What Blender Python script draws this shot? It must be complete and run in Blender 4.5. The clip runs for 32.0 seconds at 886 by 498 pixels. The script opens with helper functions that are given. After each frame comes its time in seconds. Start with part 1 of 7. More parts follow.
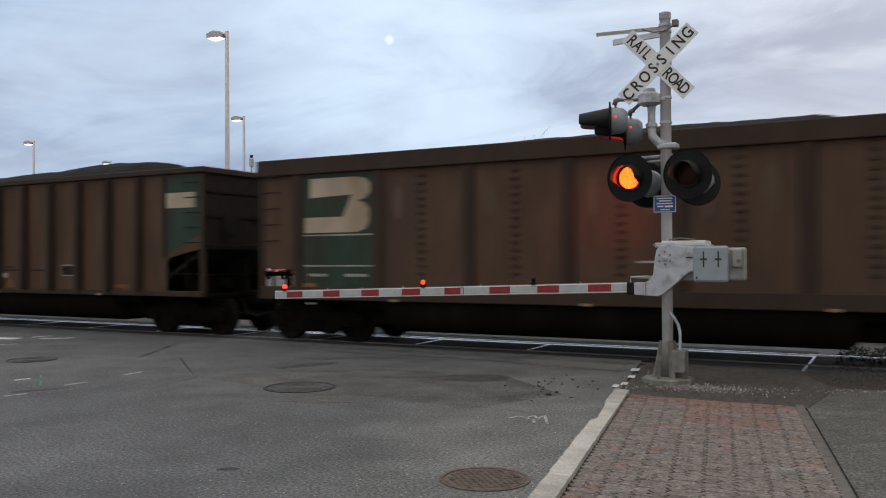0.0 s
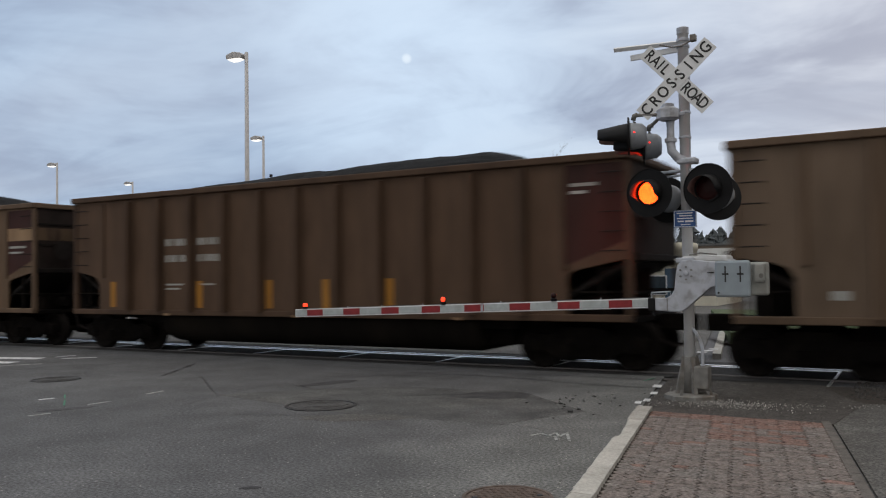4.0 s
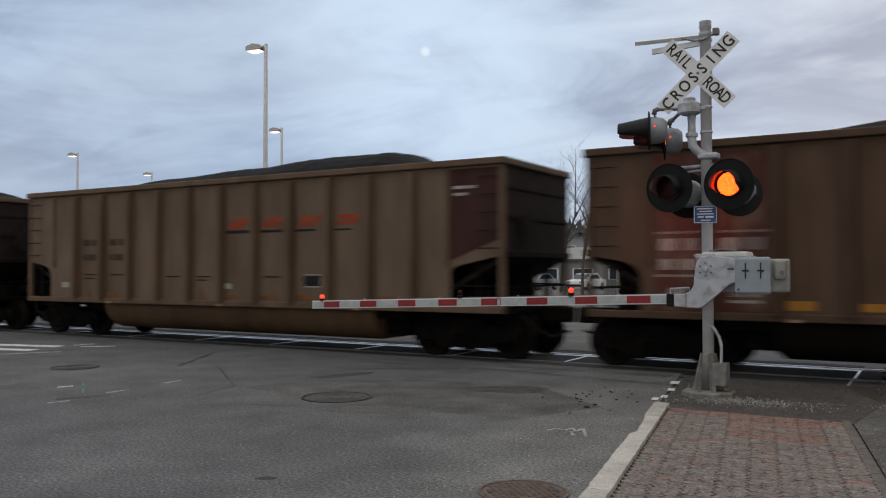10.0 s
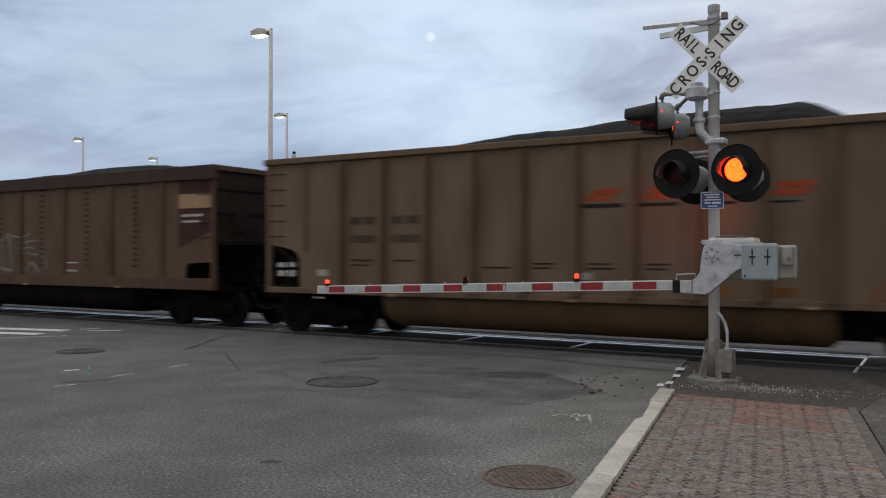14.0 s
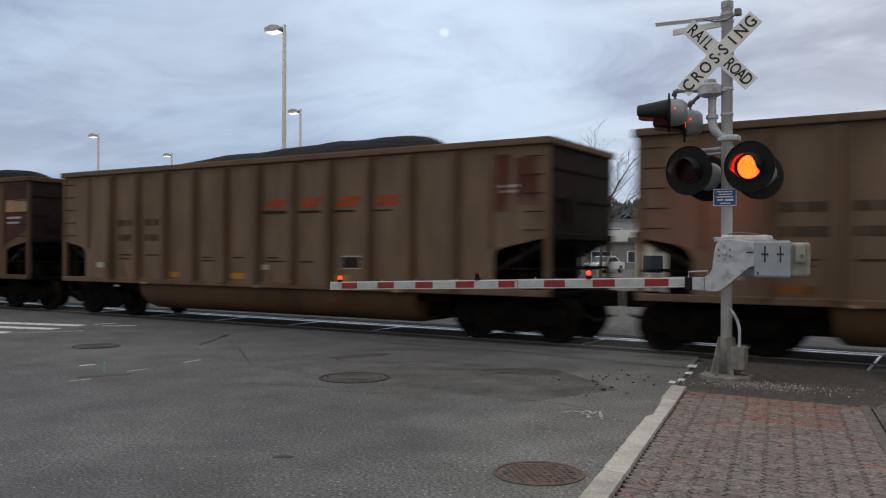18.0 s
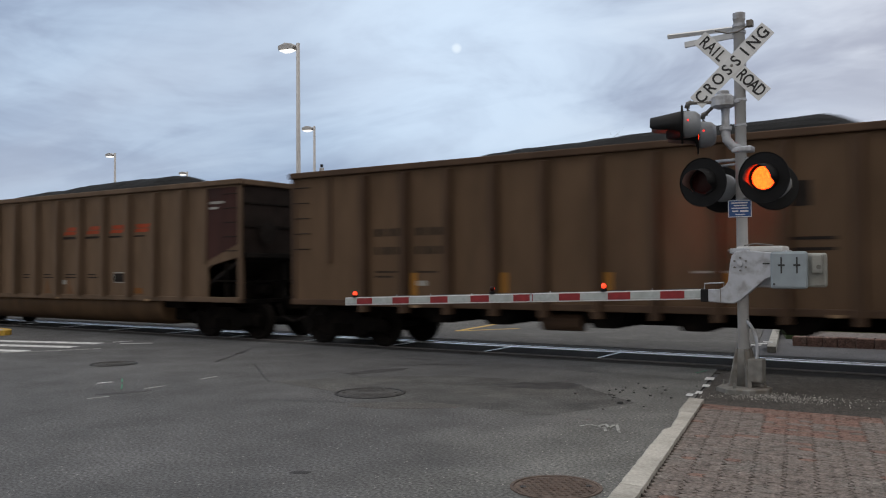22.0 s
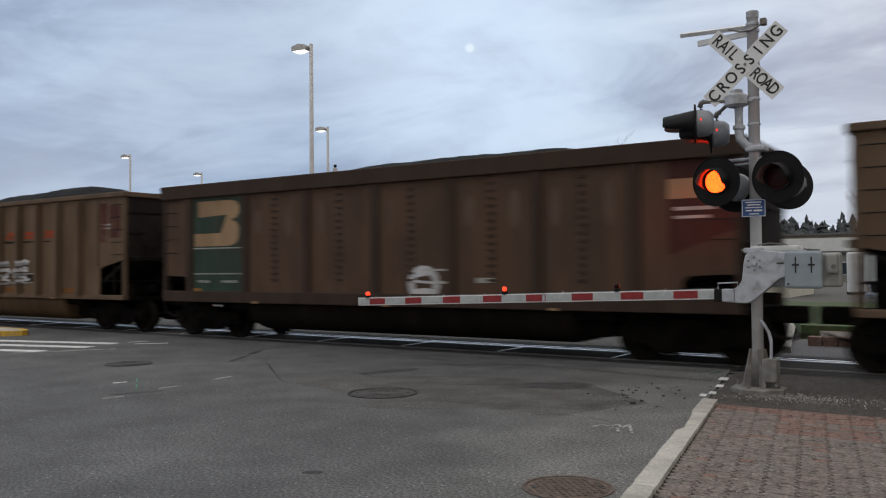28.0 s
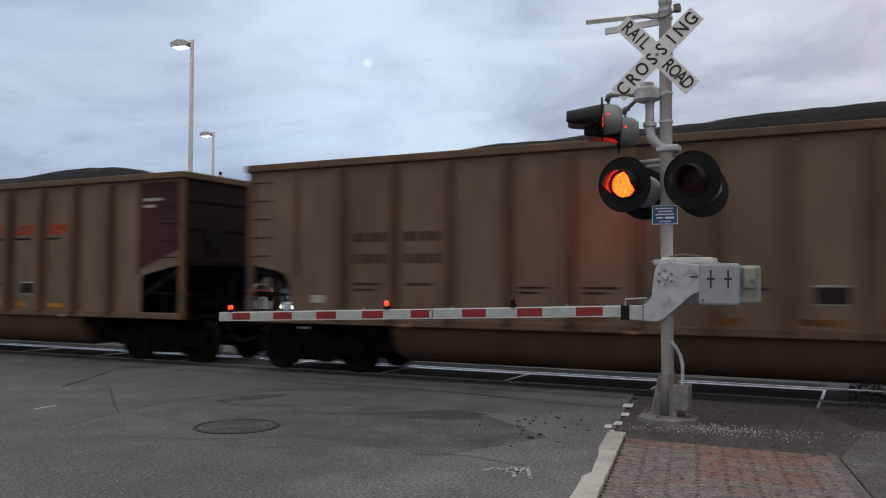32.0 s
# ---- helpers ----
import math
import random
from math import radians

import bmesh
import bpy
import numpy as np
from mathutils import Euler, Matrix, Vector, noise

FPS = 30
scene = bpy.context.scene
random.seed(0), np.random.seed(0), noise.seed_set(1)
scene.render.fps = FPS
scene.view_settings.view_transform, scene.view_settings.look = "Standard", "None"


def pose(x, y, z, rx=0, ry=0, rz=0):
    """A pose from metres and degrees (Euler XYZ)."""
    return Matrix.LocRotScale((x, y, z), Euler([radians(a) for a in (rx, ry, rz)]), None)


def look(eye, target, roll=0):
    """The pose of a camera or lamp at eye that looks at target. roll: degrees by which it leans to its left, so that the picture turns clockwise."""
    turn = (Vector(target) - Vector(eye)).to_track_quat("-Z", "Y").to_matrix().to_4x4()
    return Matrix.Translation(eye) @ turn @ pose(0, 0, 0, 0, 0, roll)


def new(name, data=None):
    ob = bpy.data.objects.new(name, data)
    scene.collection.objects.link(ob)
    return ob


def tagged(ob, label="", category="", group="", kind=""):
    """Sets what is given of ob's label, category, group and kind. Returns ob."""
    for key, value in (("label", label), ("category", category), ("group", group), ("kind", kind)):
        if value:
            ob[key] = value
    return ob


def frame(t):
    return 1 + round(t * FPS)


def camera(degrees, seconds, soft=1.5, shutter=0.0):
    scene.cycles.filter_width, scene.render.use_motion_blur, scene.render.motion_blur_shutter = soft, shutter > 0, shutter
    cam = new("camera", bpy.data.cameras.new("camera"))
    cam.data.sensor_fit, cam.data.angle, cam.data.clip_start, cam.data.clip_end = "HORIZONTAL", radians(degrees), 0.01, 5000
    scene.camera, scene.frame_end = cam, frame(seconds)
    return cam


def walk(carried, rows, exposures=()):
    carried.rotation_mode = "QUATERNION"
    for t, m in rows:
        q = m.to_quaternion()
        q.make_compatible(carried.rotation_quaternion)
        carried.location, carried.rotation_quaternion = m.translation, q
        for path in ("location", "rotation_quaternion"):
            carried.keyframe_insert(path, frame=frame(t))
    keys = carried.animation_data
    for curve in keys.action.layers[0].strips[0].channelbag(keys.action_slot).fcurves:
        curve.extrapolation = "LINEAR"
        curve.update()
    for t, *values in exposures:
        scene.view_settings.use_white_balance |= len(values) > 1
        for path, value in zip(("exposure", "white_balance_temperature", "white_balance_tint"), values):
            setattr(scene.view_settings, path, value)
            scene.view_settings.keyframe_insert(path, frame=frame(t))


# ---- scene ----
cam = camera(55.8, 32.0, soft=1.15, shutter=0.4)
PATH = [
    (0, (0.015, -0.006, 1.747), (-0.935, 1.754, 1.771), -0.3),
    (0.5, (0.009, -0.012, 1.751), (-0.943, 1.746, 1.778), -0.4),
    (1, (0.002, -0.001, 1.75), (-0.952, 1.757, 1.778), -0.5),
    (1.5, (0.009, -0.006, 1.743), (-0.949, 1.75, 1.775), -0.7),
    (2, (0.015, -0.022, 1.751), (-0.951, 1.729, 1.791), -0.9),
    (2.5, (0.015, -0.016, 1.761), (-0.956, 1.731, 1.81), -1.0),
    (3, (0.01, -0.027, 1.759), (-0.966, 1.718, 1.818), -0.9),
    (3.5, (0.012, -0.022, 1.749), (-0.971, 1.718, 1.814), -0.8),
    (5.5, (-0.012, -0.009, 1.747), (-1.016, 1.719, 1.807), -0.7),
    (6, (0.005, -0.02, 1.747), (-1.009, 1.703, 1.804), -0.6),
    (6.5, (-0.016, -0.003, 1.74), (-1.034, 1.717, 1.798), -0.6),
    (7, (-0.013, 0.0, 1.745), (-1.035, 1.718, 1.804), -0.7),
    (7.5, (-0.002, -0.009, 1.758), (-1.025, 1.708, 1.82), -0.7),
    (8, (-0.016, 0.0, 1.755), (-1.042, 1.716, 1.821), -0.7),
    (8.5, (-0.021, 0.011, 1.738), (-1.052, 1.723, 1.803), -0.4),
    (9, (-0.003, -0.006, 1.743), (-1.033, 1.707, 1.803), -0.3),
    (9.5, (-0.008, 0.007, 1.737), (-1.035, 1.722, 1.793), -0.2),
    (10, (-0.02, 0.005, 1.743), (-1.043, 1.723, 1.793), -0.1),
    (10.5, (-0.017, 0.007, 1.743), (-1.039, 1.725, 1.786), -0.2),
    (11, (-0.017, 0.02, 1.736), (-1.038, 1.739, 1.774), -0.3),
    (11.5, (-0.019, 0.02, 1.731), (-1.041, 1.739, 1.764), -0.3),
    (12, (-0.034, 0.023, 1.734), (-1.055, 1.742, 1.759), -0.1),
    (12.5, (-0.032, 0.026, 1.734), (-1.056, 1.744, 1.757), -0.1),
    (13, (-0.031, 0.017, 1.73), (-1.059, 1.733, 1.753), -0.1),
    (13.5, (-0.034, 0.019, 1.735), (-1.066, 1.732, 1.754), -0.1),
    (14, (-0.042, 0.027, 1.73), (-1.075, 1.739, 1.747), 0.1),
    (14.5, (-0.03, -0.001, 1.732), (-1.067, 1.709, 1.749), 0.1),
    (16.5, (-0.018, 0.002, 1.73), (-1.074, 1.7, 1.745), 0.1),
    (17, (-0.027, 0.009, 1.731), (-1.086, 1.705, 1.742), 0.2),
    (17.5, (-0.027, 0.007, 1.732), (-1.087, 1.703, 1.741), 0.3),
    (18, (-0.01, 0.006, 1.742), (-1.07, 1.702, 1.749), 0.2),
    (18.5, (-0.015, -0.004, 1.748), (-1.072, 1.693, 1.759), 0.1),
    (19, (-0.02, 0.004, 1.74), (-1.079, 1.701, 1.76), -0.1),
    (19.5, (-0.007, -0.002, 1.74), (-1.069, 1.693, 1.764), -0.2),
    (20, (-0.012, -0.003, 1.731), (-1.077, 1.689, 1.757), -0.3),
    (20.5, (-0.007, -0.004, 1.749), (-1.078, 1.685, 1.773), -0.3),
    (21, (-0.004, -0.016, 1.743), (-1.079, 1.67, 1.777), -0.4),
    (21.5, (-0.003, -0.022, 1.748), (-1.085, 1.66, 1.788), -0.4),
    (22, (0.001, -0.008, 1.734), (-1.088, 1.669, 1.777), -0.4),
    (22.5, (-0.017, -0.016, 1.738), (-1.108, 1.659, 1.777), -0.3),
    (23, (-0.021, -0.011, 1.74), (-1.117, 1.662, 1.777), -0.2),
    (23.5, (-0.012, -0.004, 1.737), (-1.112, 1.666, 1.776), -0.2),
    (24, (0.001, -0.01, 1.734), (-1.105, 1.656, 1.775), -0.3),
    (24.5, (-0.002, -0.008, 1.742), (-1.112, 1.656, 1.787), -0.2),
    (25, (0.01, -0.015, 1.746), (-1.102, 1.647, 1.794), -0.2),
    (25.5, (0.007, -0.009, 1.739), (-1.104, 1.653, 1.787), -0.1),
    (27.5, (0.022, -0.032, 1.748), (-1.092, 1.628, 1.807), -0.3),
    (28, (0.021, -0.006, 1.738), (-1.095, 1.653, 1.781), -0.5),
    (28.5, (0.024, 0.054, 1.723), (-1.09, 1.715, 1.729), -0.4),
    (29, (0.043, 0.124, 1.714), (-1.087, 1.774, 1.709), -0.4),
    (29.5, (-0.027, 0.215, 1.718), (-1.179, 1.85, 1.728), -0.0),
    (30, (-0.189, 0.348, 1.729), (-1.309, 2.004, 1.779), 0.3),
    (30.5, (-0.282, 0.527, 1.715), (-1.312, 2.239, 1.799), 0.5),
    (31, (-0.38, 0.889, 1.711), (-1.325, 2.65, 1.785), 0.7),
    (31.5, (-0.512, 1.172, 1.679), (-1.418, 2.953, 1.758), 0.4),
    (32, (-0.656, 1.515, 1.679), (-1.555, 3.3, 1.758), 0.2),
]
# the clip's camera opens up when the darker cars fill its picture
EXPOSURE = [(0, 0.18), (1.2, 0.08), (2.2, 0.05), (3.5, 0.02), (6, -0.01), (8, -0.03), (10, 0.0), (11.5, 0.05), (13, 0.07), (14.5, 0.05), (17, 0.05), (19, 0.04), (22, 0.05), (25, 0.01), (28, 0.03), (32, 0.04)]
walk(cam, [(t, look(eye, target, roll)) for t, eye, target, roll in PATH], EXPOSURE)

# ---- light ----
world = bpy.data.worlds.new("dusk_sky")
scene.world = world
world.use_nodes = True
wn, wl = world.node_tree.nodes, world.node_tree.links
wn.clear()
MOON = Vector((-2496.0, 4000.0, 1238.0)).normalized()


def wnode(kind, **props):
    n = wn.new(kind)
    for key, value in props.items():
        if key == "operation":
            n.operation = value
        elif key == "data_type":
            n.data_type = value
        elif key == "interpolation_type":
            n.interpolation_type = value
    return n


def wmath(op, a, b=None, c=None):
    n = wnode("ShaderNodeMath", operation=op)
    for i, v in enumerate((a, b, c)):
        if v is None:
            continue
        if isinstance(v, (int, float)):
            n.inputs[i].default_value = v
        else:
            wl.new(v, n.inputs[i])
    return n.outputs[0]


def wmix(fac, a, b):
    n = wnode("ShaderNodeMix", data_type="RGBA")
    for i, v in ((0, fac), (6, a), (7, b)):
        if isinstance(v, (int, float, tuple)):
            n.inputs[i].default_value = v
        else:
            wl.new(v, n.inputs[i])
    return n.outputs[2]


def build_sky():
    coord = wnode("ShaderNodeTexCoord")
    sep = wnode("ShaderNodeSeparateXYZ")
    wl.new(coord.outputs["Generated"], sep.inputs[0])
    up = wmath("MAXIMUM", sep.outputs[2], 0.0)
    den = wmath("ADD", up, 0.16)
    flat = wnode("ShaderNodeCombineXYZ")
    wl.new(wmath("DIVIDE", sep.outputs[0], den), flat.inputs[0])
    wl.new(wmath("DIVIDE", sep.outputs[1], den), flat.inputs[1])
    spin = wnode("ShaderNodeMapping")
    spin.inputs["Rotation"].default_value = (0, 0, radians(-24))
    spin.inputs["Scale"].default_value = (0.55, 1.5, 1)
    wl.new(flat.outputs[0], spin.inputs[0])

    def cloud(scale, detail, rough, dist):
        n = wnode("ShaderNodeTexNoise")
        n.inputs["Scale"].default_value = scale
        n.inputs["Detail"].default_value = detail
        n.inputs["Roughness"].default_value = rough
        n.inputs["Distortion"].default_value = dist
        wl.new(spin.outputs[0], n.inputs["Vector"])
        return n.outputs[0]

    def ramp(v, lo, hi):
        n = wnode("ShaderNodeMapRange", interpolation_type="SMOOTHSTEP")
        n.inputs[1].default_value, n.inputs[2].default_value = lo, hi
        wl.new(v, n.inputs[0])
        return n.outputs[0]

    big = ramp(cloud(0.55, 3.0, 0.5, 0.3), 0.40, 0.66)
    streak = ramp(cloud(1.9, 6.0, 0.55, 0.8), 0.42, 0.70)
    sky = wnode("ShaderNodeTexSky")
    sky.sky_type = "NISHITA"
    sky.sun_disc = False
    sky.sun_elevation, sky.sun_rotation = radians(12.0), radians(212)
    thin = wnode("ShaderNodeVectorMath", operation="SCALE")
    wl.new(sky.outputs[0], thin.inputs[0])
    thin.inputs["Scale"].default_value = 0.10
    # pale veil, a warmer grey to the north-east, blue-grey streaks
    east = ramp(wmath("MULTIPLY_ADD", sep.outputs[0], 0.85, wmath("MULTIPLY", sep.outputs[1], 0.30)), -0.25, 0.42)
    veil = wmix(east, (0.475, 0.60, 0.765, 1), (0.64, 0.65, 0.715, 1))
    grey = wmix(east, (0.20, 0.275, 0.43, 1), (0.36, 0.39, 0.50, 1))
    low = wmath("SUBTRACT", 1.0, ramp(up, 0.06, 0.30))
    dark = wmath("MULTIPLY", streak, wmath("MULTIPLY_ADD", low, 0.72, 0.28))
    col = wmix(wmath("MULTIPLY", dark, 0.62), veil, grey)
    # long soft banks of cloud, drawn out along the horizon
    bank = wnode("ShaderNodeMapping")
    bank.inputs["Rotation"].default_value = (radians(3), radians(-10), 0)
    bank.inputs["Scale"].default_value = (1.15, 1.15, 3.5)
    wl.new(coord.outputs["Generated"], bank.inputs[0])
    drift = wnode("ShaderNodeTexNoise")
    for key, value in (("Scale", 3.1), ("Detail", 5.0), ("Roughness", 0.56), ("Distortion", 0.5)):
        drift.inputs[key].default_value = value
    wl.new(bank.outputs[0], drift.inputs["Vector"])
    heavy = ramp(drift.outputs[0], 0.43, 0.68)
    belt = wmath("MULTIPLY", ramp(up, 0.02, 0.10), wmath("SUBTRACT", 1.0, ramp(up, 0.20, 0.50)))
    col = wmix(wmath("MULTIPLY", heavy, wmath("MULTIPLY_ADD", belt, 0.74, 0.12)), col, wmix(east, (0.235, 0.295, 0.43, 1), (0.40, 0.41, 0.49, 1)))
    bright = ramp(drift.outputs[0], 0.50, 0.30)
    col = wmix(wmath("MULTIPLY", bright, 0.48), col, wmix(east, (0.60, 0.74, 0.895, 1), (0.85, 0.84, 0.86, 1)))
    west = wmath("SUBTRACT", 1.0, ramp(sep.outputs[0], -0.75, -0.25))
    col = wmix(wmath("MULTIPLY", wmath("MULTIPLY", west, low), 0.45), col, (0.27, 0.34, 0.48, 1))
    col = wmix(wmath("MULTIPLY", big, 0.40), col, (0.525, 0.57, 0.67, 1))
    col = wmix(0.06, col, thin.outputs[0])
    # overhead and behind, the cloud is thicker and whiter
    zenith = ramp(up, 0.42, 0.85)
    col = wmix(zenith, col, (0.95, 0.905, 0.835, 1))
    back = ramp(wmath("MULTIPLY_ADD", sep.outputs[0], 0.5, wmath("MULTIPLY", sep.outputs[1], -0.86)), -0.15, 0.5)
    col = wmix(wmath("MULTIPLY", back, 0.9), col, (0.57, 0.54, 0.50, 1))
    # the moon behind thin cloud
    dot = wnode("ShaderNodeVectorMath", operation="DOT_PRODUCT")
    wl.new(coord.outputs["Generated"], dot.inputs[0])
    dot.inputs[1].default_value = MOON
    disc = ramp(dot.outputs["Value"], math.cos(radians(0.40)), math.cos(radians(0.02)))
    halo = wmath("MULTIPLY", ramp(dot.outputs["Value"], math.cos(radians(12)), 1.0), 0.45)
    col = wmix(halo, col, (0.70, 0.83, 0.98, 1))
    col = wmix(wmath("MULTIPLY", disc, 0.48), col, (0.88, 0.95, 1.0, 1))
    ground = ramp(sep.outputs[2], -0.02, 0.0)
    col = wmix(ground, (0.09, 0.09, 0.095, 1), col)
    bg = wnode("ShaderNodeBackground")
    wl.new(col, bg.inputs[0])
    bg.inputs[1].default_value = 1.10
    out = wnode("ShaderNodeOutputWorld")
    wl.new(bg.outputs[0], out.inputs[0])


build_sky()
sun_data = bpy.data.lights.new("veiled_sun", "SUN")
sun_data.energy, sun_data.angle, sun_data.color = 0.5, radians(40), (0.95, 0.97, 1.0)
sun = new("veiled_sun", sun_data)
sun.matrix_world = look((0, 0, 60), (14, 22, 0))

# ---- materials ----


def mat(name, base, rough=0.8, metal=0.0, var=0.25, scale=6.0, bump=0.15, bscale=60.0, tint=None, tmix=0.0, tscale=1.2, stretch=(1, 1, 1), island=0.0, speck=0.0, spec=0.5, fleck=0.0, shift=0.0):
    """Two scales of colour variation, fine relief, and stains of another tint."""
    m = bpy.data.materials.new(name)
    m.use_nodes = True
    n, l = m.node_tree.nodes, m.node_tree.links
    bsdf = n["Principled BSDF"]
    bsdf.inputs["Roughness"].default_value = rough
    bsdf.inputs["Metallic"].default_value = metal
    bsdf.inputs["Specular IOR Level"].default_value = spec
    co = n.new("ShaderNodeTexCoord")
    mp = n.new("ShaderNodeMapping")
    mp.inputs["Scale"].default_value = stretch
    place = co.outputs["Object"]
    if shift:
        # every piece lies in another part of the grain
        who = n.new("ShaderNodeObjectInfo")
        far = n.new("ShaderNodeMath")
        far.operation = "MULTIPLY"
        far.inputs[1].default_value = 60.0 * shift
        l.new(who.outputs["Random"], far.inputs[0])
        moved = n.new("ShaderNodeVectorMath")
        moved.operation = "ADD"
        l.new(co.outputs["Object"], moved.inputs[0])
        l.new(far.outputs[0], moved.inputs[1])
        place = moved.outputs[0]
    l.new(place, mp.inputs[0])
    a = n.new("ShaderNodeTexNoise")
    a.inputs["Scale"].default_value, a.inputs["Detail"].default_value = scale, 5
    l.new(mp.outputs[0], a.inputs["Vector"])
    r = n.new("ShaderNodeMapRange")
    r.inputs[1].default_value, r.inputs[2].default_value = 0.3, 0.7
    r.inputs[3].default_value, r.inputs[4].default_value = 1 - var, 1 + var
    l.new(a.outputs[0], r.inputs[0])
    col = n.new("ShaderNodeMix")
    col.data_type, col.blend_type = "RGBA", "MIX"
    col.inputs[6].default_value = (*base, 1)
    col.inputs[7].default_value = (*(tint or base), 1)
    b = n.new("ShaderNodeTexNoise")
    b.inputs["Scale"].default_value, b.inputs["Detail"].default_value = tscale, 6
    l.new(mp.outputs[0], b.inputs["Vector"])
    rb = n.new("ShaderNodeMapRange")
    rb.inputs[1].default_value, rb.inputs[2].default_value, rb.inputs[4].default_value = 0.48, 0.66, tmix
    l.new(b.outputs[0], rb.inputs[0])
    l.new(rb.outputs[0], col.inputs[0])
    mul = n.new("ShaderNodeVectorMath")
    mul.operation = "SCALE"
    l.new(col.outputs[2], mul.inputs[0])
    if island:
        info = n.new("ShaderNodeObjectInfo")
        ri = n.new("ShaderNodeMapRange")
        ri.inputs[3].default_value, ri.inputs[4].default_value = 1 - island, 1 + island
        geo = n.new("ShaderNodeNewGeometry")
        both = n.new("ShaderNodeMath")
        both.operation = "ADD"
        l.new(info.outputs["Random"], both.inputs[0])
        l.new(geo.outputs["Random Per Island"], both.inputs[1])
        part_of = n.new("ShaderNodeMath")
        part_of.operation = "FRACT"
        l.new(both.outputs[0], part_of.inputs[0])
        l.new(part_of.outputs[0], ri.inputs[0])
        mm = n.new("ShaderNodeMath")
        mm.operation = "MULTIPLY"
        l.new(ri.outputs[0], mm.inputs[0])
        l.new(r.outputs[0], mm.inputs[1])
        l.new(mm.outputs[0], mul.inputs["Scale"])
    else:
        l.new(r.outputs[0], mul.inputs["Scale"])
    out_col = mul.outputs[0]
    if speck:
        g = n.new("ShaderNodeTexNoise")
        g.inputs["Scale"].default_value, g.inputs["Detail"].default_value = 34.0, 4
        l.new(place, g.inputs["Vector"])
        rg = n.new("ShaderNodeMapRange")
        rg.inputs[1].default_value, rg.inputs[2].default_value = 0.38, 0.64
        rg.inputs[3].default_value, rg.inputs[4].default_value = 1 - speck, 1 + speck
        l.new(g.outputs[0], rg.inputs[0])
        m2 = n.new("ShaderNodeVectorMath")
        m2.operation = "SCALE"
        l.new(mul.outputs[0], m2.inputs[0])
        l.new(rg.outputs[0], m2.inputs["Scale"])
        out_col = m2.outputs[0]
    if fleck:
        # scattered pale stone grains
        vo = n.new("ShaderNodeTexVoronoi")
        vo.inputs["Scale"].default_value = 27.0
        l.new(place, vo.inputs["Vector"])
        near = n.new("ShaderNodeMapRange")
        near.inputs[1].default_value, near.inputs[2].default_value = 0.26, 0.14
        l.new(vo.outputs["Distance"], near.inputs[0])
        pick = n.new("ShaderNodeMapRange")
        pick.inputs[1].default_value, pick.inputs[2].default_value = 0.80, 1.0
        sp = n.new("ShaderNodeSeparateColor")
        l.new(vo.outputs["Color"], sp.inputs[0])
        l.new(sp.outputs[0], pick.inputs[0])
        pm = n.new("ShaderNodeMath")
        pm.operation = "MULTIPLY"
        l.new(near.outputs[0], pm.inputs[0])
        l.new(pick.outputs[0], pm.inputs[1])
        pf = n.new("ShaderNodeMath")
        pf.operation = "MULTIPLY"
        pf.inputs[1].default_value = fleck
        l.new(pm.outputs[0], pf.inputs[0])
        gr = n.new("ShaderNodeMix")
        gr.data_type = "RGBA"
        gr.inputs[7].default_value = (0.40, 0.39, 0.37, 1)
        l.new(pf.outputs[0], gr.inputs[0])
        l.new(out_col, gr.inputs[6])
        out_col = gr.outputs[2]
    l.new(out_col, bsdf.inputs["Base Color"])
    if bump:
        f = n.new("ShaderNodeTexNoise")
        f.inputs["Scale"].default_value, f.inputs["Detail"].default_value = bscale, 3
        l.new(place, f.inputs["Vector"])
        bm_ = n.new("ShaderNodeBump")
        bm_.inputs["Strength"].default_value, bm_.inputs["Distance"].default_value = bump, 0.02
        l.new(f.outputs[0], bm_.inputs["Height"])
        l.new(bm_.outputs[0], bsdf.inputs["Normal"])
    return m


def pale_gutter(m, gain):
    """Paler tone along the kerb that thins out into the street."""
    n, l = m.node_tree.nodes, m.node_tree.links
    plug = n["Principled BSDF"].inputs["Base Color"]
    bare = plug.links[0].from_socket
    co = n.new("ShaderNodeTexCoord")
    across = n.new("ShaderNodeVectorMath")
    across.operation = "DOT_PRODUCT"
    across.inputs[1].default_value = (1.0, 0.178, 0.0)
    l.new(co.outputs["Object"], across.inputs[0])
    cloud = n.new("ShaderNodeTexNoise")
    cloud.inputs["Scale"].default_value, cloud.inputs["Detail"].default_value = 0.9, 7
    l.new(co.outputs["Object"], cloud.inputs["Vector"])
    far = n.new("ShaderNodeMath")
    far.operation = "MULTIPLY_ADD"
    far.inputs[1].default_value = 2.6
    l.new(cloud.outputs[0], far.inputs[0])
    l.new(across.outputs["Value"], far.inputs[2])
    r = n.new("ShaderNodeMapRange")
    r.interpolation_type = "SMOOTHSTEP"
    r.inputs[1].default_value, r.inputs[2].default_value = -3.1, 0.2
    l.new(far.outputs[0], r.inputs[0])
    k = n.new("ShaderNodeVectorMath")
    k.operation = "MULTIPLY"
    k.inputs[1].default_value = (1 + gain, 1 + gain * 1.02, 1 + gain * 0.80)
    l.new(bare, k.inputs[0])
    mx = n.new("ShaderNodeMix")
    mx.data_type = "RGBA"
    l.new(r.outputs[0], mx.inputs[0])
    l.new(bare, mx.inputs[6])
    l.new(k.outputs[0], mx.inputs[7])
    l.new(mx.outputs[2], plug)


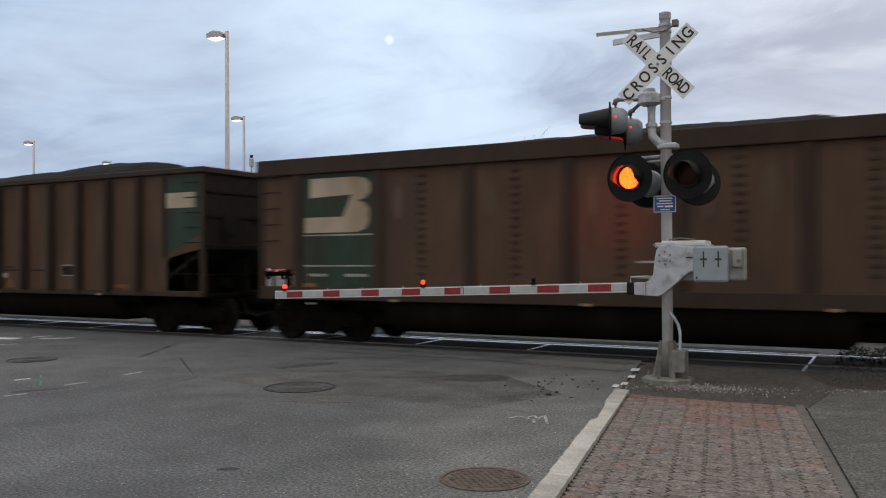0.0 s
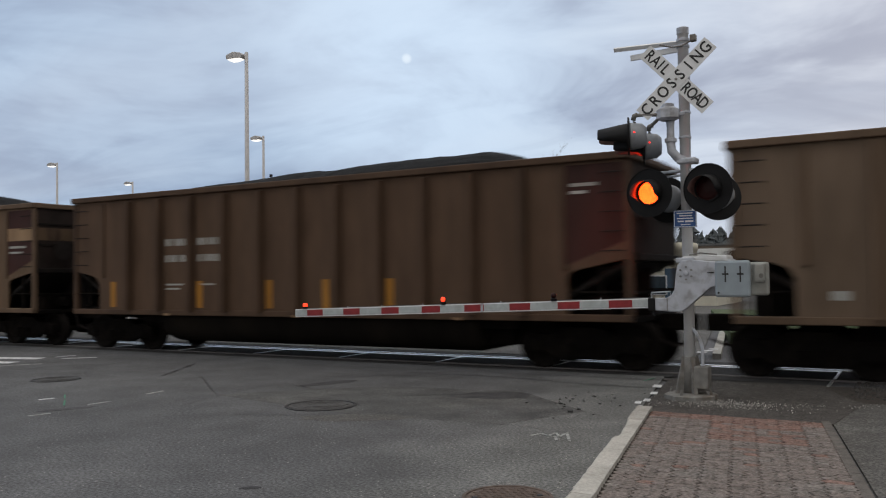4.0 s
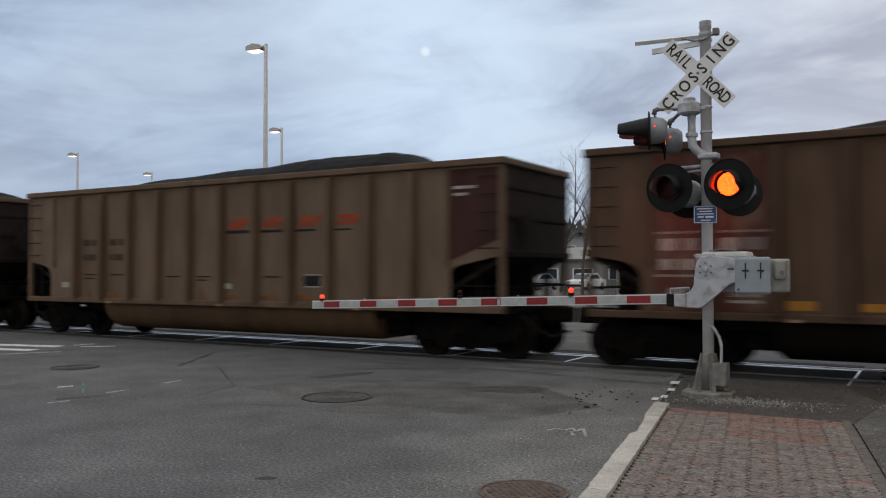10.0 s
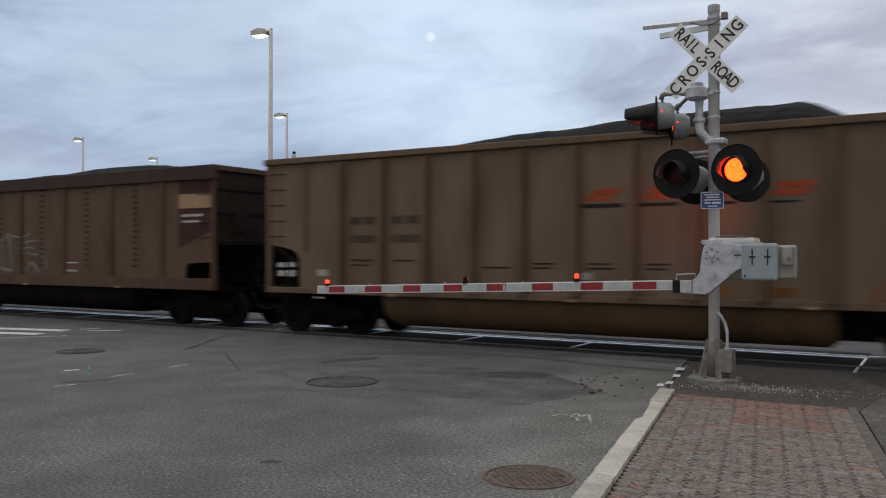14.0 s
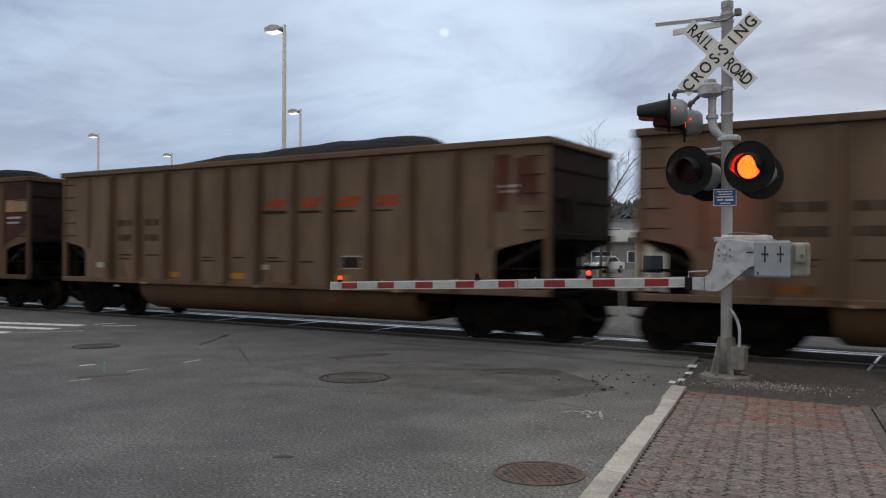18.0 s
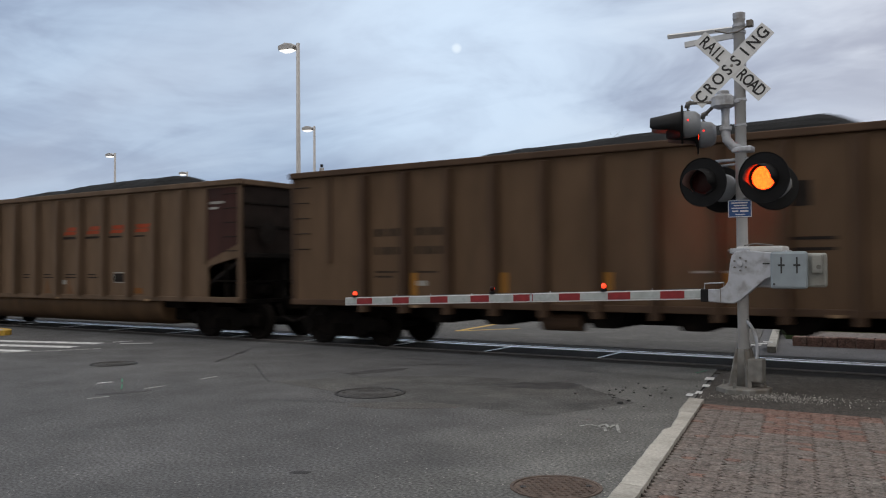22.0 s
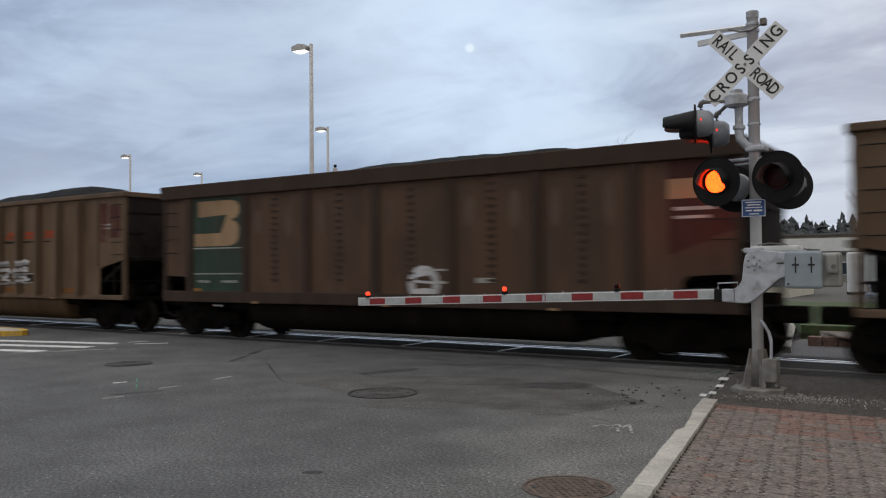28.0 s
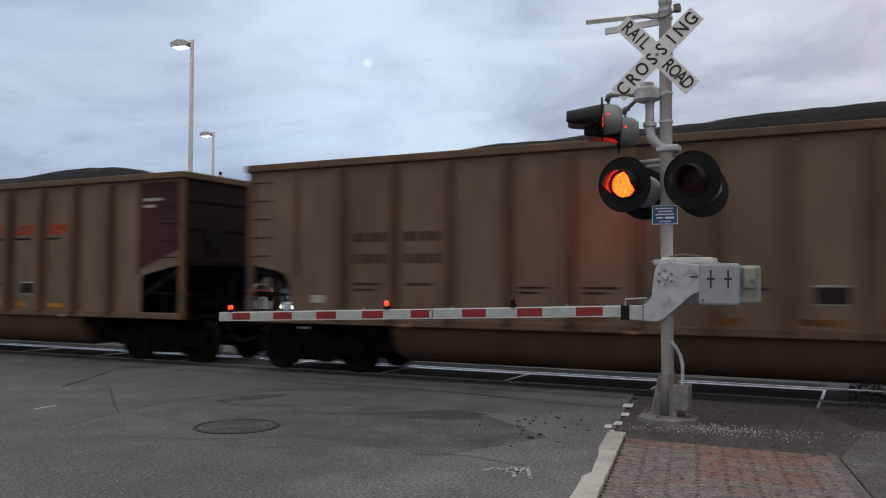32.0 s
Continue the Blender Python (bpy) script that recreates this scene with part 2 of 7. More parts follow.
def glow(name, color, strength):
    m = bpy.data.materials.new(name)
    m.use_nodes = True
    bsdf = m.node_tree.nodes["Principled BSDF"]
    bsdf.inputs["Base Color"].default_value = (*color, 1)
    bsdf.inputs["Emission Color"].default_value = (*color, 1)
    bsdf.inputs["Emission Strength"].default_value = strength
    return m


ASPHALT = mat("asphalt", (0.078, 0.077, 0.084), 0.82, var=0.22, scale=1.1, bump=0.35, bscale=90, tint=(0.102, 0.101, 0.107), tmix=0.6, tscale=0.28, speck=0.30, fleck=0.8)
ROAD = mat("street_asphalt", (0.076, 0.076, 0.080), 0.82, var=0.26, scale=1.3, bump=0.45, bscale=80, tint=(0.100, 0.100, 0.104), tmix=0.7, tscale=0.35, speck=0.48, fleck=1.0)
ASPHALT_OLD = mat("worn_asphalt", (0.084, 0.080, 0.076), 0.9, var=0.25, scale=5, bump=0.6, bscale=70, tint=(0.125, 0.121, 0.115), tmix=0.6, tscale=0.9, speck=0.5, fleck=0.8)
ASPHALT_MID = mat("repaired_asphalt", (0.068, 0.068, 0.068), 0.87, var=0.36, scale=1.8, bump=0.6, bscale=80, tint=(0.096, 0.094, 0.091), tmix=0.8, tscale=0.8, speck=0.48, fleck=0.9)
APRON = mat("dirty_apron_asphalt", (0.052, 0.046, 0.042), 0.9, var=0.25, scale=6, bump=0.6, bscale=80, tint=(0.075, 0.069, 0.063), tmix=0.6, tscale=1.5, speck=0.5, fleck=0.5)
pale_gutter(ROAD, 0.55)
PATCH = mat("asphalt_patch", (0.030, 0.029, 0.032), 0.8, var=0.35, scale=4, bump=0.4, bscale=90, tint=(0.052, 0.051, 0.052), tmix=0.9, tscale=3)
CONCRETE = mat("concrete", (0.38, 0.365, 0.335), 0.9, var=0.13, scale=4, bump=0.3, bscale=60, tint=(0.25, 0.238, 0.215), tmix=0.6, tscale=2.2, speck=0.12, island=0.14, shift=1.0)
PAVER = mat("brick_paver", (0.165, 0.138, 0.126), 0.9, var=0.24, scale=9, bump=0.5, bscale=120, tint=(0.185, 0.166, 0.154), tmix=0.9, tscale=3, island=0.10, speck=0.35, fleck=0.9, shift=1.0)
PAVER_RED = mat("red_brick_paver", (0.190, 0.112, 0.092), 0.9, var=0.24, scale=9, bump=0.5, bscale=120, tint=(0.190, 0.140, 0.122), tmix=0.8, tscale=3, island=0.10, speck=0.35, fleck=0.6, shift=1.0)
JOINT = mat("joint_sand", (0.016, 0.014, 0.013), 0.95, var=0.3, scale=20, bump=0.5)
WHITE_PAINT = mat("road_paint", (0.62, 0.63, 0.64), 0.7, var=0.2, scale=9, bump=0.2, tint=(0.25, 0.25, 0.25), tmix=0.6, tscale=6)
FAINT_PAINT = mat("faded_paint", (0.30, 0.31, 0.30), 0.8, var=0.3, scale=14, tint=(0.11, 0.11, 0.11), tmix=0.9, tscale=9)
YELLOW_PAINT = mat("yellow_kerb_paint", (0.55, 0.34, 0.05), 0.7, var=0.2, scale=8, tint=(0.4, 0.3, 0.12), tmix=0.5, tscale=5)
RAIL_TOP = mat("polished_rail", (0.92, 0.93, 0.95), 0.25, 1.0, var=0.08, scale=3, bump=0.0)
RAIL_SIDE = mat("rusty_rail", (0.10, 0.06, 0.045), 0.85, 0.2, var=0.3, scale=12)
BALLAST = mat("ballast", (0.055, 0.052, 0.049), 0.95, var=0.5, scale=24, bump=1.0, bscale=30, tint=(0.035, 0.030, 0.027), tmix=0.8, tscale=9)
GALV = mat("painted_mast", (0.72, 0.73, 0.745), 0.45, 0.0, var=0.1, scale=4, bump=0.06, tint=(0.56, 0.55, 0.54), tmix=0.5, tscale=3)
CAST = mat("grey_casting", (0.43, 0.45, 0.50), 0.45, 0.2, var=0.14, scale=5, bump=0.08, tint=(0.23, 0.225, 0.225), tmix=0.7, tscale=7)
HEAD = mat("dull_lamp_housing", (0.27, 0.29, 0.32), 0.45, 0.2, var=0.14, scale=6, bump=0.06, tint=(0.15, 0.15, 0.155), tmix=0.6, tscale=6)
BASE_METAL = mat("weathered_base", (0.19, 0.185, 0.175), 0.7, 0.2, var=0.25, scale=8, bump=0.2, tint=(0.12, 0.095, 0.075), tmix=0.6, tscale=5)
SIGN_WHITE = mat("sign_white", (0.73, 0.74, 0.76), 0.4, var=0.05, scale=3, bump=0.02, tint=(0.55, 0.55, 0.55), tmix=0.3, tscale=4)
SIGN_BLACK = mat("sign_black", (0.012, 0.012, 0.014), 0.5, var=0.1, bump=0.0)
SIGN_BLUE = mat("sign_blue", (0.014, 0.070, 0.24), 0.4, var=0.08, bump=0.0)
BLACK = mat("black_enamel", (0.007, 0.007, 0.008), 0.6, var=0.2, scale=6, bump=0.05, spec=0.2)
# Black hood's inner face: lamp glow put into a paler, redder colour.
HOOD_GLOW = mat("glow_tinted_hood_inside", (0.15, 0.085, 0.075), 0.4, var=0.2, bump=0.05)
HOOD_RED = mat("dark_hood", (0.010, 0.010, 0.011), 0.6, spec=0.2, var=0.2, bump=0.05)
RED_TAPE = mat("red_sheeting", (0.234, 0.012, 0.016), 0.45, var=0.2, scale=14, bump=0.05, tint=(0.20, 0.016, 0.02), tmix=0.5, tscale=7)
WHITE_TAPE = mat("white_sheeting", (0.40, 0.435, 0.44), 0.45, var=0.14, scale=14, bump=0.05, tint=(0.30, 0.32, 0.31), tmix=0.6, tscale=7)
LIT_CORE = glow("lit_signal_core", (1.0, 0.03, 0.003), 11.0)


def mottle(m, a, b, scale):
    """A lens whose pattern breaks the light up into brighter and redder grains."""
    n, l = m.node_tree.nodes, m.node_tree.links
    v = n.new("ShaderNodeTexVoronoi")
    v.inputs["Scale"].default_value = scale
    co = n.new("ShaderNodeTexCoord")
    l.new(co.outputs["Object"], v.inputs["Vector"])
    mx = n.new("ShaderNodeMix")
    mx.data_type = "RGBA"
    mx.inputs[6].default_value, mx.inputs[7].default_value = (*a, 1), (*b, 1)
    r = n.new("ShaderNodeMapRange")
    r.inputs[1].default_value, r.inputs[2].default_value = 0.1, 0.6
    l.new(v.outputs["Distance"], r.inputs[0])
    l.new(r.outputs[0], mx.inputs[0])
    l.new(mx.outputs[2], n["Principled BSDF"].inputs["Emission Color"])


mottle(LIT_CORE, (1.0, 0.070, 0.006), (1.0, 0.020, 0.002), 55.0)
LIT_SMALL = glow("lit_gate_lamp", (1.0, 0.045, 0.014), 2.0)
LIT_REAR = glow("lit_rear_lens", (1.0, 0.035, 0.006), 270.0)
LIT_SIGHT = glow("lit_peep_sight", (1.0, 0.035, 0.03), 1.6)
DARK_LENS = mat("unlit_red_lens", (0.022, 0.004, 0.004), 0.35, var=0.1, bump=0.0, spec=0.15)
LAMP_GLOW = glow("street_lamp_glass", (1.0, 0.97, 0.90), 1.15)
LAMP_METAL = mat("lamp_metal", (0.47, 0.46, 0.46), 0.5, 0.3, var=0.1, bump=0.05)
COAL = mat("coal", (0.0075, 0.0078, 0.0090), 0.9, var=0.5, scale=9, bump=1.0, bscale=16, spec=0.2)
IRON = mat("manhole_iron", (0.062, 0.060, 0.060), 0.65, 0.1, var=0.45, scale=9, bump=0.3, tint=(0.038, 0.036, 0.036), tmix=0.8, tscale=5)
RUST_IRON = mat("rusty_manhole_iron", (0.112, 0.082, 0.068), 0.8, 0.1, var=0.35, scale=16, bump=0.3, tint=(0.075, 0.05, 0.04), tmix=0.7, tscale=6)
STONE = mat("gravel_chips", (0.28, 0.265, 0.25), 0.9, var=0.7, scale=45, bump=0.4, island=0.55)
DARK_STONE = mat("dark_chip", (0.03, 0.03, 0.03), 0.9, var=0.3, bump=0.3)
# Grimy trucks and underparts, blackened so the colour holds the shade under the cars.
TRUCK = mat("shaded_truck_grime", (0.0065, 0.0055, 0.005), 0.95, 0.0, var=0.35, scale=7, bump=0.3, tint=(0.013, 0.010, 0.008), tmix=0.7, tscale=3, spec=0.06)
WHEEL = mat("wheel_steel", (0.011, 0.009, 0.008), 0.8, 0.1, var=0.3, scale=10, bump=0.1, spec=0.1)

# ---- mesh helpers ----


def link(name, bm, material, parent=None, m=None, smooth=False):
    me = bpy.data.meshes.new(name)
    bm.to_mesh(me)
    bm.free()
    if smooth:
        me.polygons.foreach_set("use_smooth", [True] * len(me.polygons))
    for one in (material if isinstance(material, (list, tuple)) else [material]):
        me.materials.append(one)
    ob = new(name, me)
    if parent:
        ob.parent = parent
    if m is not None:
        ob.matrix_basis = m
    return ob


def part(name, bm, material, parent, label="", smooth=False, m=None):
    ob = link(name, bm, material, parent, m, smooth)
    return tagged(ob, label) if label else ob


def thing(name, m, label, category, group="", kind=""):
    ob = new(name)
    ob.empty_display_size = 0.2
    ob.matrix_basis = m
    return tagged(ob, label, category, group, kind)


def box(x0, y0, z0, x1, y1, z1, bevel=0.0, bm=None, m=None):
    bm = bm or bmesh.new()
    vs = bmesh.ops.create_cube(bm, size=1.0)["verts"]
    t = Matrix.Translation(((x0 + x1) / 2, (y0 + y1) / 2, (z0 + z1) / 2)) @ Matrix.Diagonal((x1 - x0, y1 - y0, z1 - z0, 1))
    bmesh.ops.transform(bm, matrix=(m @ t) if m is not None else t, verts=vs)
    if bevel:
        es = list({e for v in vs for e in v.link_edges})
        bmesh.ops.bevel(bm, geom=es, offset=bevel, segments=2, profile=0.5, affect="EDGES")
    return bm


def rod(a, b, r0, r1=None, seg=16, bm=None):
    bm = bm or bmesh.new()
    a, b = Vector(a), Vector(b)
    vs = bmesh.ops.create_cone(bm, cap_ends=True, segments=seg, radius1=r0, radius2=r0 if r1 is None else r1, depth=(b - a).length)["verts"]
    q = Vector((0, 0, 1)).rotation_difference((b - a).normalized()).to_matrix().to_4x4()
    bmesh.ops.transform(bm, matrix=Matrix.Translation((a + b) / 2) @ q, verts=vs)
    return bm


def prism(outline, y0, y1, bm=None, bevel=0.0):
    """An outline in x, z, run from y0 to y1."""
    bm = bm or bmesh.new()
    f = bm.faces.new([bm.verts.new((x, y0, z)) for x, z in outline])
    ex = bmesh.ops.extrude_face_region(bm, geom=[f])
    vs = [v for v in ex["geom"] if isinstance(v, bmesh.types.BMVert)]
    bmesh.ops.translate(bm, verts=vs, vec=(0, y1 - y0, 0))
    bmesh.ops.recalc_face_normals(bm, faces=bm.faces[:])
    if bevel:
        bmesh.ops.bevel(bm, geom=[e for e in bm.edges], offset=bevel, segments=2, profile=0.5, affect="EDGES")
    return bm


def slab(outline, z0, z1, bm=None):
    """An outline in x, y, run from z0 to z1."""
    bm = bm or bmesh.new()
    f = bm.faces.new([bm.verts.new((x, y, z0)) for x, y in outline])
    ex = bmesh.ops.extrude_face_region(bm, geom=[f])
    vs = [v for v in ex["geom"] if isinstance(v, bmesh.types.BMVert)]
    bmesh.ops.translate(bm, verts=vs, vec=(0, 0, z1 - z0))
    bmesh.ops.recalc_face_normals(bm, faces=bm.faces[:])
    return bm


def lathe(profile, seg=24, bm=None, m=None):
    """A profile of (radius, height) turned about z."""
    bm = bm or bmesh.new()
    rings = []
    for r, z in profile:
        rings.append([bm.verts.new((r * math.cos(2 * math.pi * i / seg), r * math.sin(2 * math.pi * i / seg), z)) for i in range(seg)])
    for p, q in zip(rings, rings[1:]):
        for i in range(seg):
            bm.faces.new((p[i], p[(i + 1) % seg], q[(i + 1) % seg], q[i]))
    bm.faces.new(rings[0][::-1])
    bm.faces.new(rings[-1])
    bmesh.ops.recalc_face_normals(bm, faces=bm.faces[:])
    if m is not None:
        bmesh.ops.transform(bm, matrix=m, verts=bm.verts[:])
    return bm


def pipe(points, r, seg=10, bm=None):
    """A round bar through points."""
    bm = bm or bmesh.new()
    pts = [Vector(p) for p in points]
    rings = []
    for i, p in enumerate(pts):
        d = (pts[min(i + 1, len(pts) - 1)] - pts[max(i - 1, 0)]).normalized()
        side = d.cross(Vector((0, 0, 1)))
        side = side.normalized() if side.length > 1e-3 else Vector((1, 0, 0))
        other = d.cross(side).normalized()
        rings.append([bm.verts.new(p + r * (math.cos(k * 2 * math.pi / seg) * side + math.sin(k * 2 * math.pi / seg) * other)) for k in range(seg)])
    for p, q in zip(rings, rings[1:]):
        for i in range(seg):
            bm.faces.new((p[i], p[(i + 1) % seg], q[(i + 1) % seg], q[i]))
    bm.faces.new(rings[0][::-1])
    bm.faces.new(rings[-1])
    bmesh.ops.recalc_face_normals(bm, faces=bm.faces[:])
    return bm


def text(name, body, size, material, parent, m, label="", depth=0.004):
    """Letters of the built-in font as a mesh, lying in x, y and facing z."""
    cu = bpy.data.curves.new(name, "FONT")
    cu.body, cu.size, cu.extrude, cu.align_x, cu.align_y = body, size, depth, "CENTER", "CENTER"
    cu.resolution_u, cu.offset = 3, 0.0035
    tmp = bpy.data.objects.new(name, cu)
    scene.collection.objects.link(tmp)
    me = bpy.data.meshes.new_from_object(tmp.evaluated_get(bpy.context.evaluated_depsgraph_get()))
    scene.collection.objects.unlink(tmp)
    bpy.data.objects.remove(tmp)
    me.materials.clear()
    me.materials.append(material)
    ob = new(name, me)
    ob.parent, ob.matrix_basis = parent, m
    return tagged(ob, label) if label else ob


# ---- plan ----
TRACK_Y = 15.50      # middle of the track
MAST = Vector((-2.80, 11.83, 0.03))


def along(y, offset=0.0):
    """A point of the kerb line at y, moved sideways by offset."""
    return (-3.08 + (10.15 - y) * 0.178 + offset, y)


# ---- ground ----
def ground_sheet():
    bm = bmesh.new()
    s = 2400
    v = [bm.verts.new(p) for p in ((-s, -300, -0.02), (s, -300, -0.02), (s, s, -0.02), (-s, s, -0.02))]
    bm.faces.new(v)
    return tagged(link("ground", bm, ASPHALT), "wide dark grey asphalt road and lot surface", "ground", kind="structure")


ground_sheet()
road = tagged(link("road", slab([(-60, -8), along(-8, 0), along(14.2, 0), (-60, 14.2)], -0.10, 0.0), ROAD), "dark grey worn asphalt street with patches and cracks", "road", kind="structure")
# ---- pavement, kerb, street marks ----
def lean(x0, y0, x1, y1, w, z, name, material, label, category, h=0.004, parent=None):
    """A flat mark from one point to another."""
    a, b = Vector((x0, y0)), Vector((x1, y1))
    d = (b - a).normalized()
    s = Vector((-d.y, d.x)) * w / 2
    bm = slab([tuple(a - s), tuple(b - s), tuple(b + s), tuple(a + s)], z, z + h)
    ob = link(name, bm, material, parent)
    return ob if parent else tagged(ob, label, category)


def kerb_run():
    kerb = thing("kerb", pose(0, 0, 0), "weathered pale concrete kerb with a chipped edge", "kerb", kind="structure")
    rng = random.Random(5)
    cuts = [-4.0, -0.6, 2.7, 6.12, 9.48, 10.55]
    for y0, y1 in zip(cuts, cuts[1:]):
        bm = bmesh.new()
        n = max(3, int((y1 - y0) / 0.10))
        rows = []
        for i in range(n + 1):
            y = y0 + 0.008 + (y1 - y0 - 0.016) * i / n
            chip = 0.0
            if rng.random() < 0.35:
                chip = rng.uniform(0.0, 0.010)
            if 8.40 < y < 9.5:
                # a long bite out of the street edge
                chip += 0.065 * min(1.0, (y - 8.40) / 0.10) * (1 - 0.55 * (y - 8.4) / 1.1)
            xl, xr = along(y, -0.035 + chip)[0], along(y, 0.17)[0] - rng.uniform(0.0, 0.008)
            dz = rng.uniform(-0.0012, 0.0012) - (0.004 if y > 9.48 else 0)
            rows.append([bm.verts.new(p) for p in ((xl - 0.012, y, -0.05), (xl, y, 0.058 + dz), (xl + 0.02, y, 0.072 + dz), (xr, y, 0.070 + dz), (xr, y, -0.05))])
        for p, q in zip(rows, rows[1:]):
            for k in range(4):
                bm.faces.new((p[k], q[k], q[k + 1], p[k + 1]))
        bm.faces.new(rows[0])
        bm.faces.new(rows[-1][::-1])
        bmesh.ops.recalc_face_normals(bm, faces=bm.faces[:])
        part("kerb_stone", bm, CONCRETE, kerb)


kerb_run()
PAVE_RIGHT = 2.12     # width of the brick strip, from the kerb line
bed = tagged(link("pavement", slab([along(-4, 0.17), along(-4, PAVE_RIGHT), along(10.45, PAVE_RIGHT), along(10.32, 0.10)], -0.05, 0.018), JOINT), "narrow strip of sandy joints under brick pavers", "pavement", kind="structure")
EDGING = mat("weathered_edging", (0.115, 0.103, 0.094), 0.9, var=0.3, scale=9, bump=0.4, tint=(0.07, 0.062, 0.058), tmix=0.6, tscale=3)
edging = thing("pavement_edging", pose(0, 0, 0), "worn grey concrete edging strip beside brick pavers", "edging", kind="structure")
for y0, y1 in ((-4, -0.9), (-0.9, 2.3), (2.3, 5.5), (5.5, 7.9), (7.9, 10.5)):
    part("edging_stone", slab([along(y0 + 0.01, PAVE_RIGHT), along(y0 + 0.01, PAVE_RIGHT + 0.09), along(y1, PAVE_RIGHT + 0.09), along(y1, PAVE_RIGHT)], -0.04, 0.035), EDGING, edging)
side_path = tagged(link("side_path", slab([along(-4, PAVE_RIGHT + 0.13), (9, -4), (9, 12.5), (0.4, 12.32), (-0.67, 12.28), along(10.5, PAVE_RIGHT + 0.13)], -0.06, 0.004), ASPHALT_OLD), "rough worn asphalt path beside the brick strip", "path", kind="structure")
apron = tagged(link("mast_apron", slab([along(10.47, 0.0), along(10.47, PAVE_RIGHT + 0.13), (-0.67, 12.28), (-0.80, 12.48), (-0.93, 12.75), (-1.04, 13.05), (-1.14, 13.40), (-1.22, 13.70), (-3.6, 13.70)], -0.05, 0.008), APRON), "dark asphalt apron around the signal base", "pavement", kind="structure")


def small_marks():
    for x, y, w, d in ((-3.555, 12.88, 0.13, 0.30), (-3.395, 12.11, 0.10, 0.24), (-3.295, 11.40, 0.09, 0.24), (-3.345, 11.15, 0.085, 0.20), (-3.225, 10.86, 0.05, 0.09)):
        k = 0.178 * d / 2
        bm = slab([(x - w / 2 + k, y - d / 2), (x + w / 2 + k, y - d / 2), (x + w / 2 - k, y + d / 2), (x - w / 2 - k, y + d / 2)], 0.009, 0.013)
        tagged(link("kerb_marker", bm, WHITE_PAINT), "small white painted kerb marker square on asphalt", "road marking", "kerb markers")
    # crosswalk bars, far to the side
    for k, (x0, y0, x1, y1, w) in enumerate(((-24.0, 10.30, -17.45, 12.06, 0.34), (-24.0, 9.25, -17.15, 11.22, 0.34), (-24.0, 8.05, -17.25, 10.15, 0.34), (-24.0, 6.8, -17.2, 8.85, 0.30))):
        tagged(lean(x0, y0, x1, y1, w, 0.0, "crosswalk_bar", WHITE_PAINT, "white painted crosswalk bar on dark asphalt", "road marking"), group="crosswalk bars")
    lean(-17.4, 9.6, -16.3, 11.3, 0.10, 0.0, "worn_line", FAINT_PAINT, "worn white paint line beside the crosswalk", "road marking")
    lean(-16.95, 12.25, -16.4, 12.75, 0.10, 0.0, "worn_line", WHITE_PAINT, "worn white paint line beside the crosswalk", "road marking")
    # sprayed survey marks
    rng = random.Random(8)
    for x, y, dx, dy in ((-3.72, 8.40, 0.06, 0.16), (-3.66, 8.56, 0.16, -0.10), (-3.55, 8.47, 0.02, 0.20), (-3.53, 8.67, 0.14, -0.22), (-3.42, 8.45, 0.0, 0.28), (-3.42, 8.72, 0.19, -0.42), (-3.36, 8.27, -0.10, 0.20)):
        lean(x, y, x + dx, y + dy, 0.032, 0.002, "survey_mark", FAINT_PAINT, "faded white sprayed survey mark on asphalt", "road marking")
    for x, y, dx, dy in ((-11.38, 7.83, 0.06, 0.22), (-10.14, 6.83, 0.06, 0.28), (-10.27, 7.84, 0.02, 0.34), (-10.37, 8.94, -0.04, 0.38), (-17.42, 12.41, 0.0, 0.28), (-17.42, 12.66, 0.12, 0.22)):
        lean(x, y, x + dx, y + dy, 0.05, 0.0, "survey_mark", WHITE_PAINT if x < -11 else FAINT_PAINT, "faded white sprayed survey mark on asphalt", "road marking")
    green = mat("green_survey_paint", (0.05, 0.20, 0.12), 0.8, var=0.3, scale=20)
    for x, y, dx, dy in ((-3.93, 13.45, 0.06, 0.40), (-11.45, 8.32, 0.34, -0.25), (-10.9, 7.92, 0.42, -0.32)):
        lean(x, y, x + dx, y + dy, 0.022, 0.009, "survey_mark", green, "green sprayed survey mark on asphalt", "road marking")


small_marks()


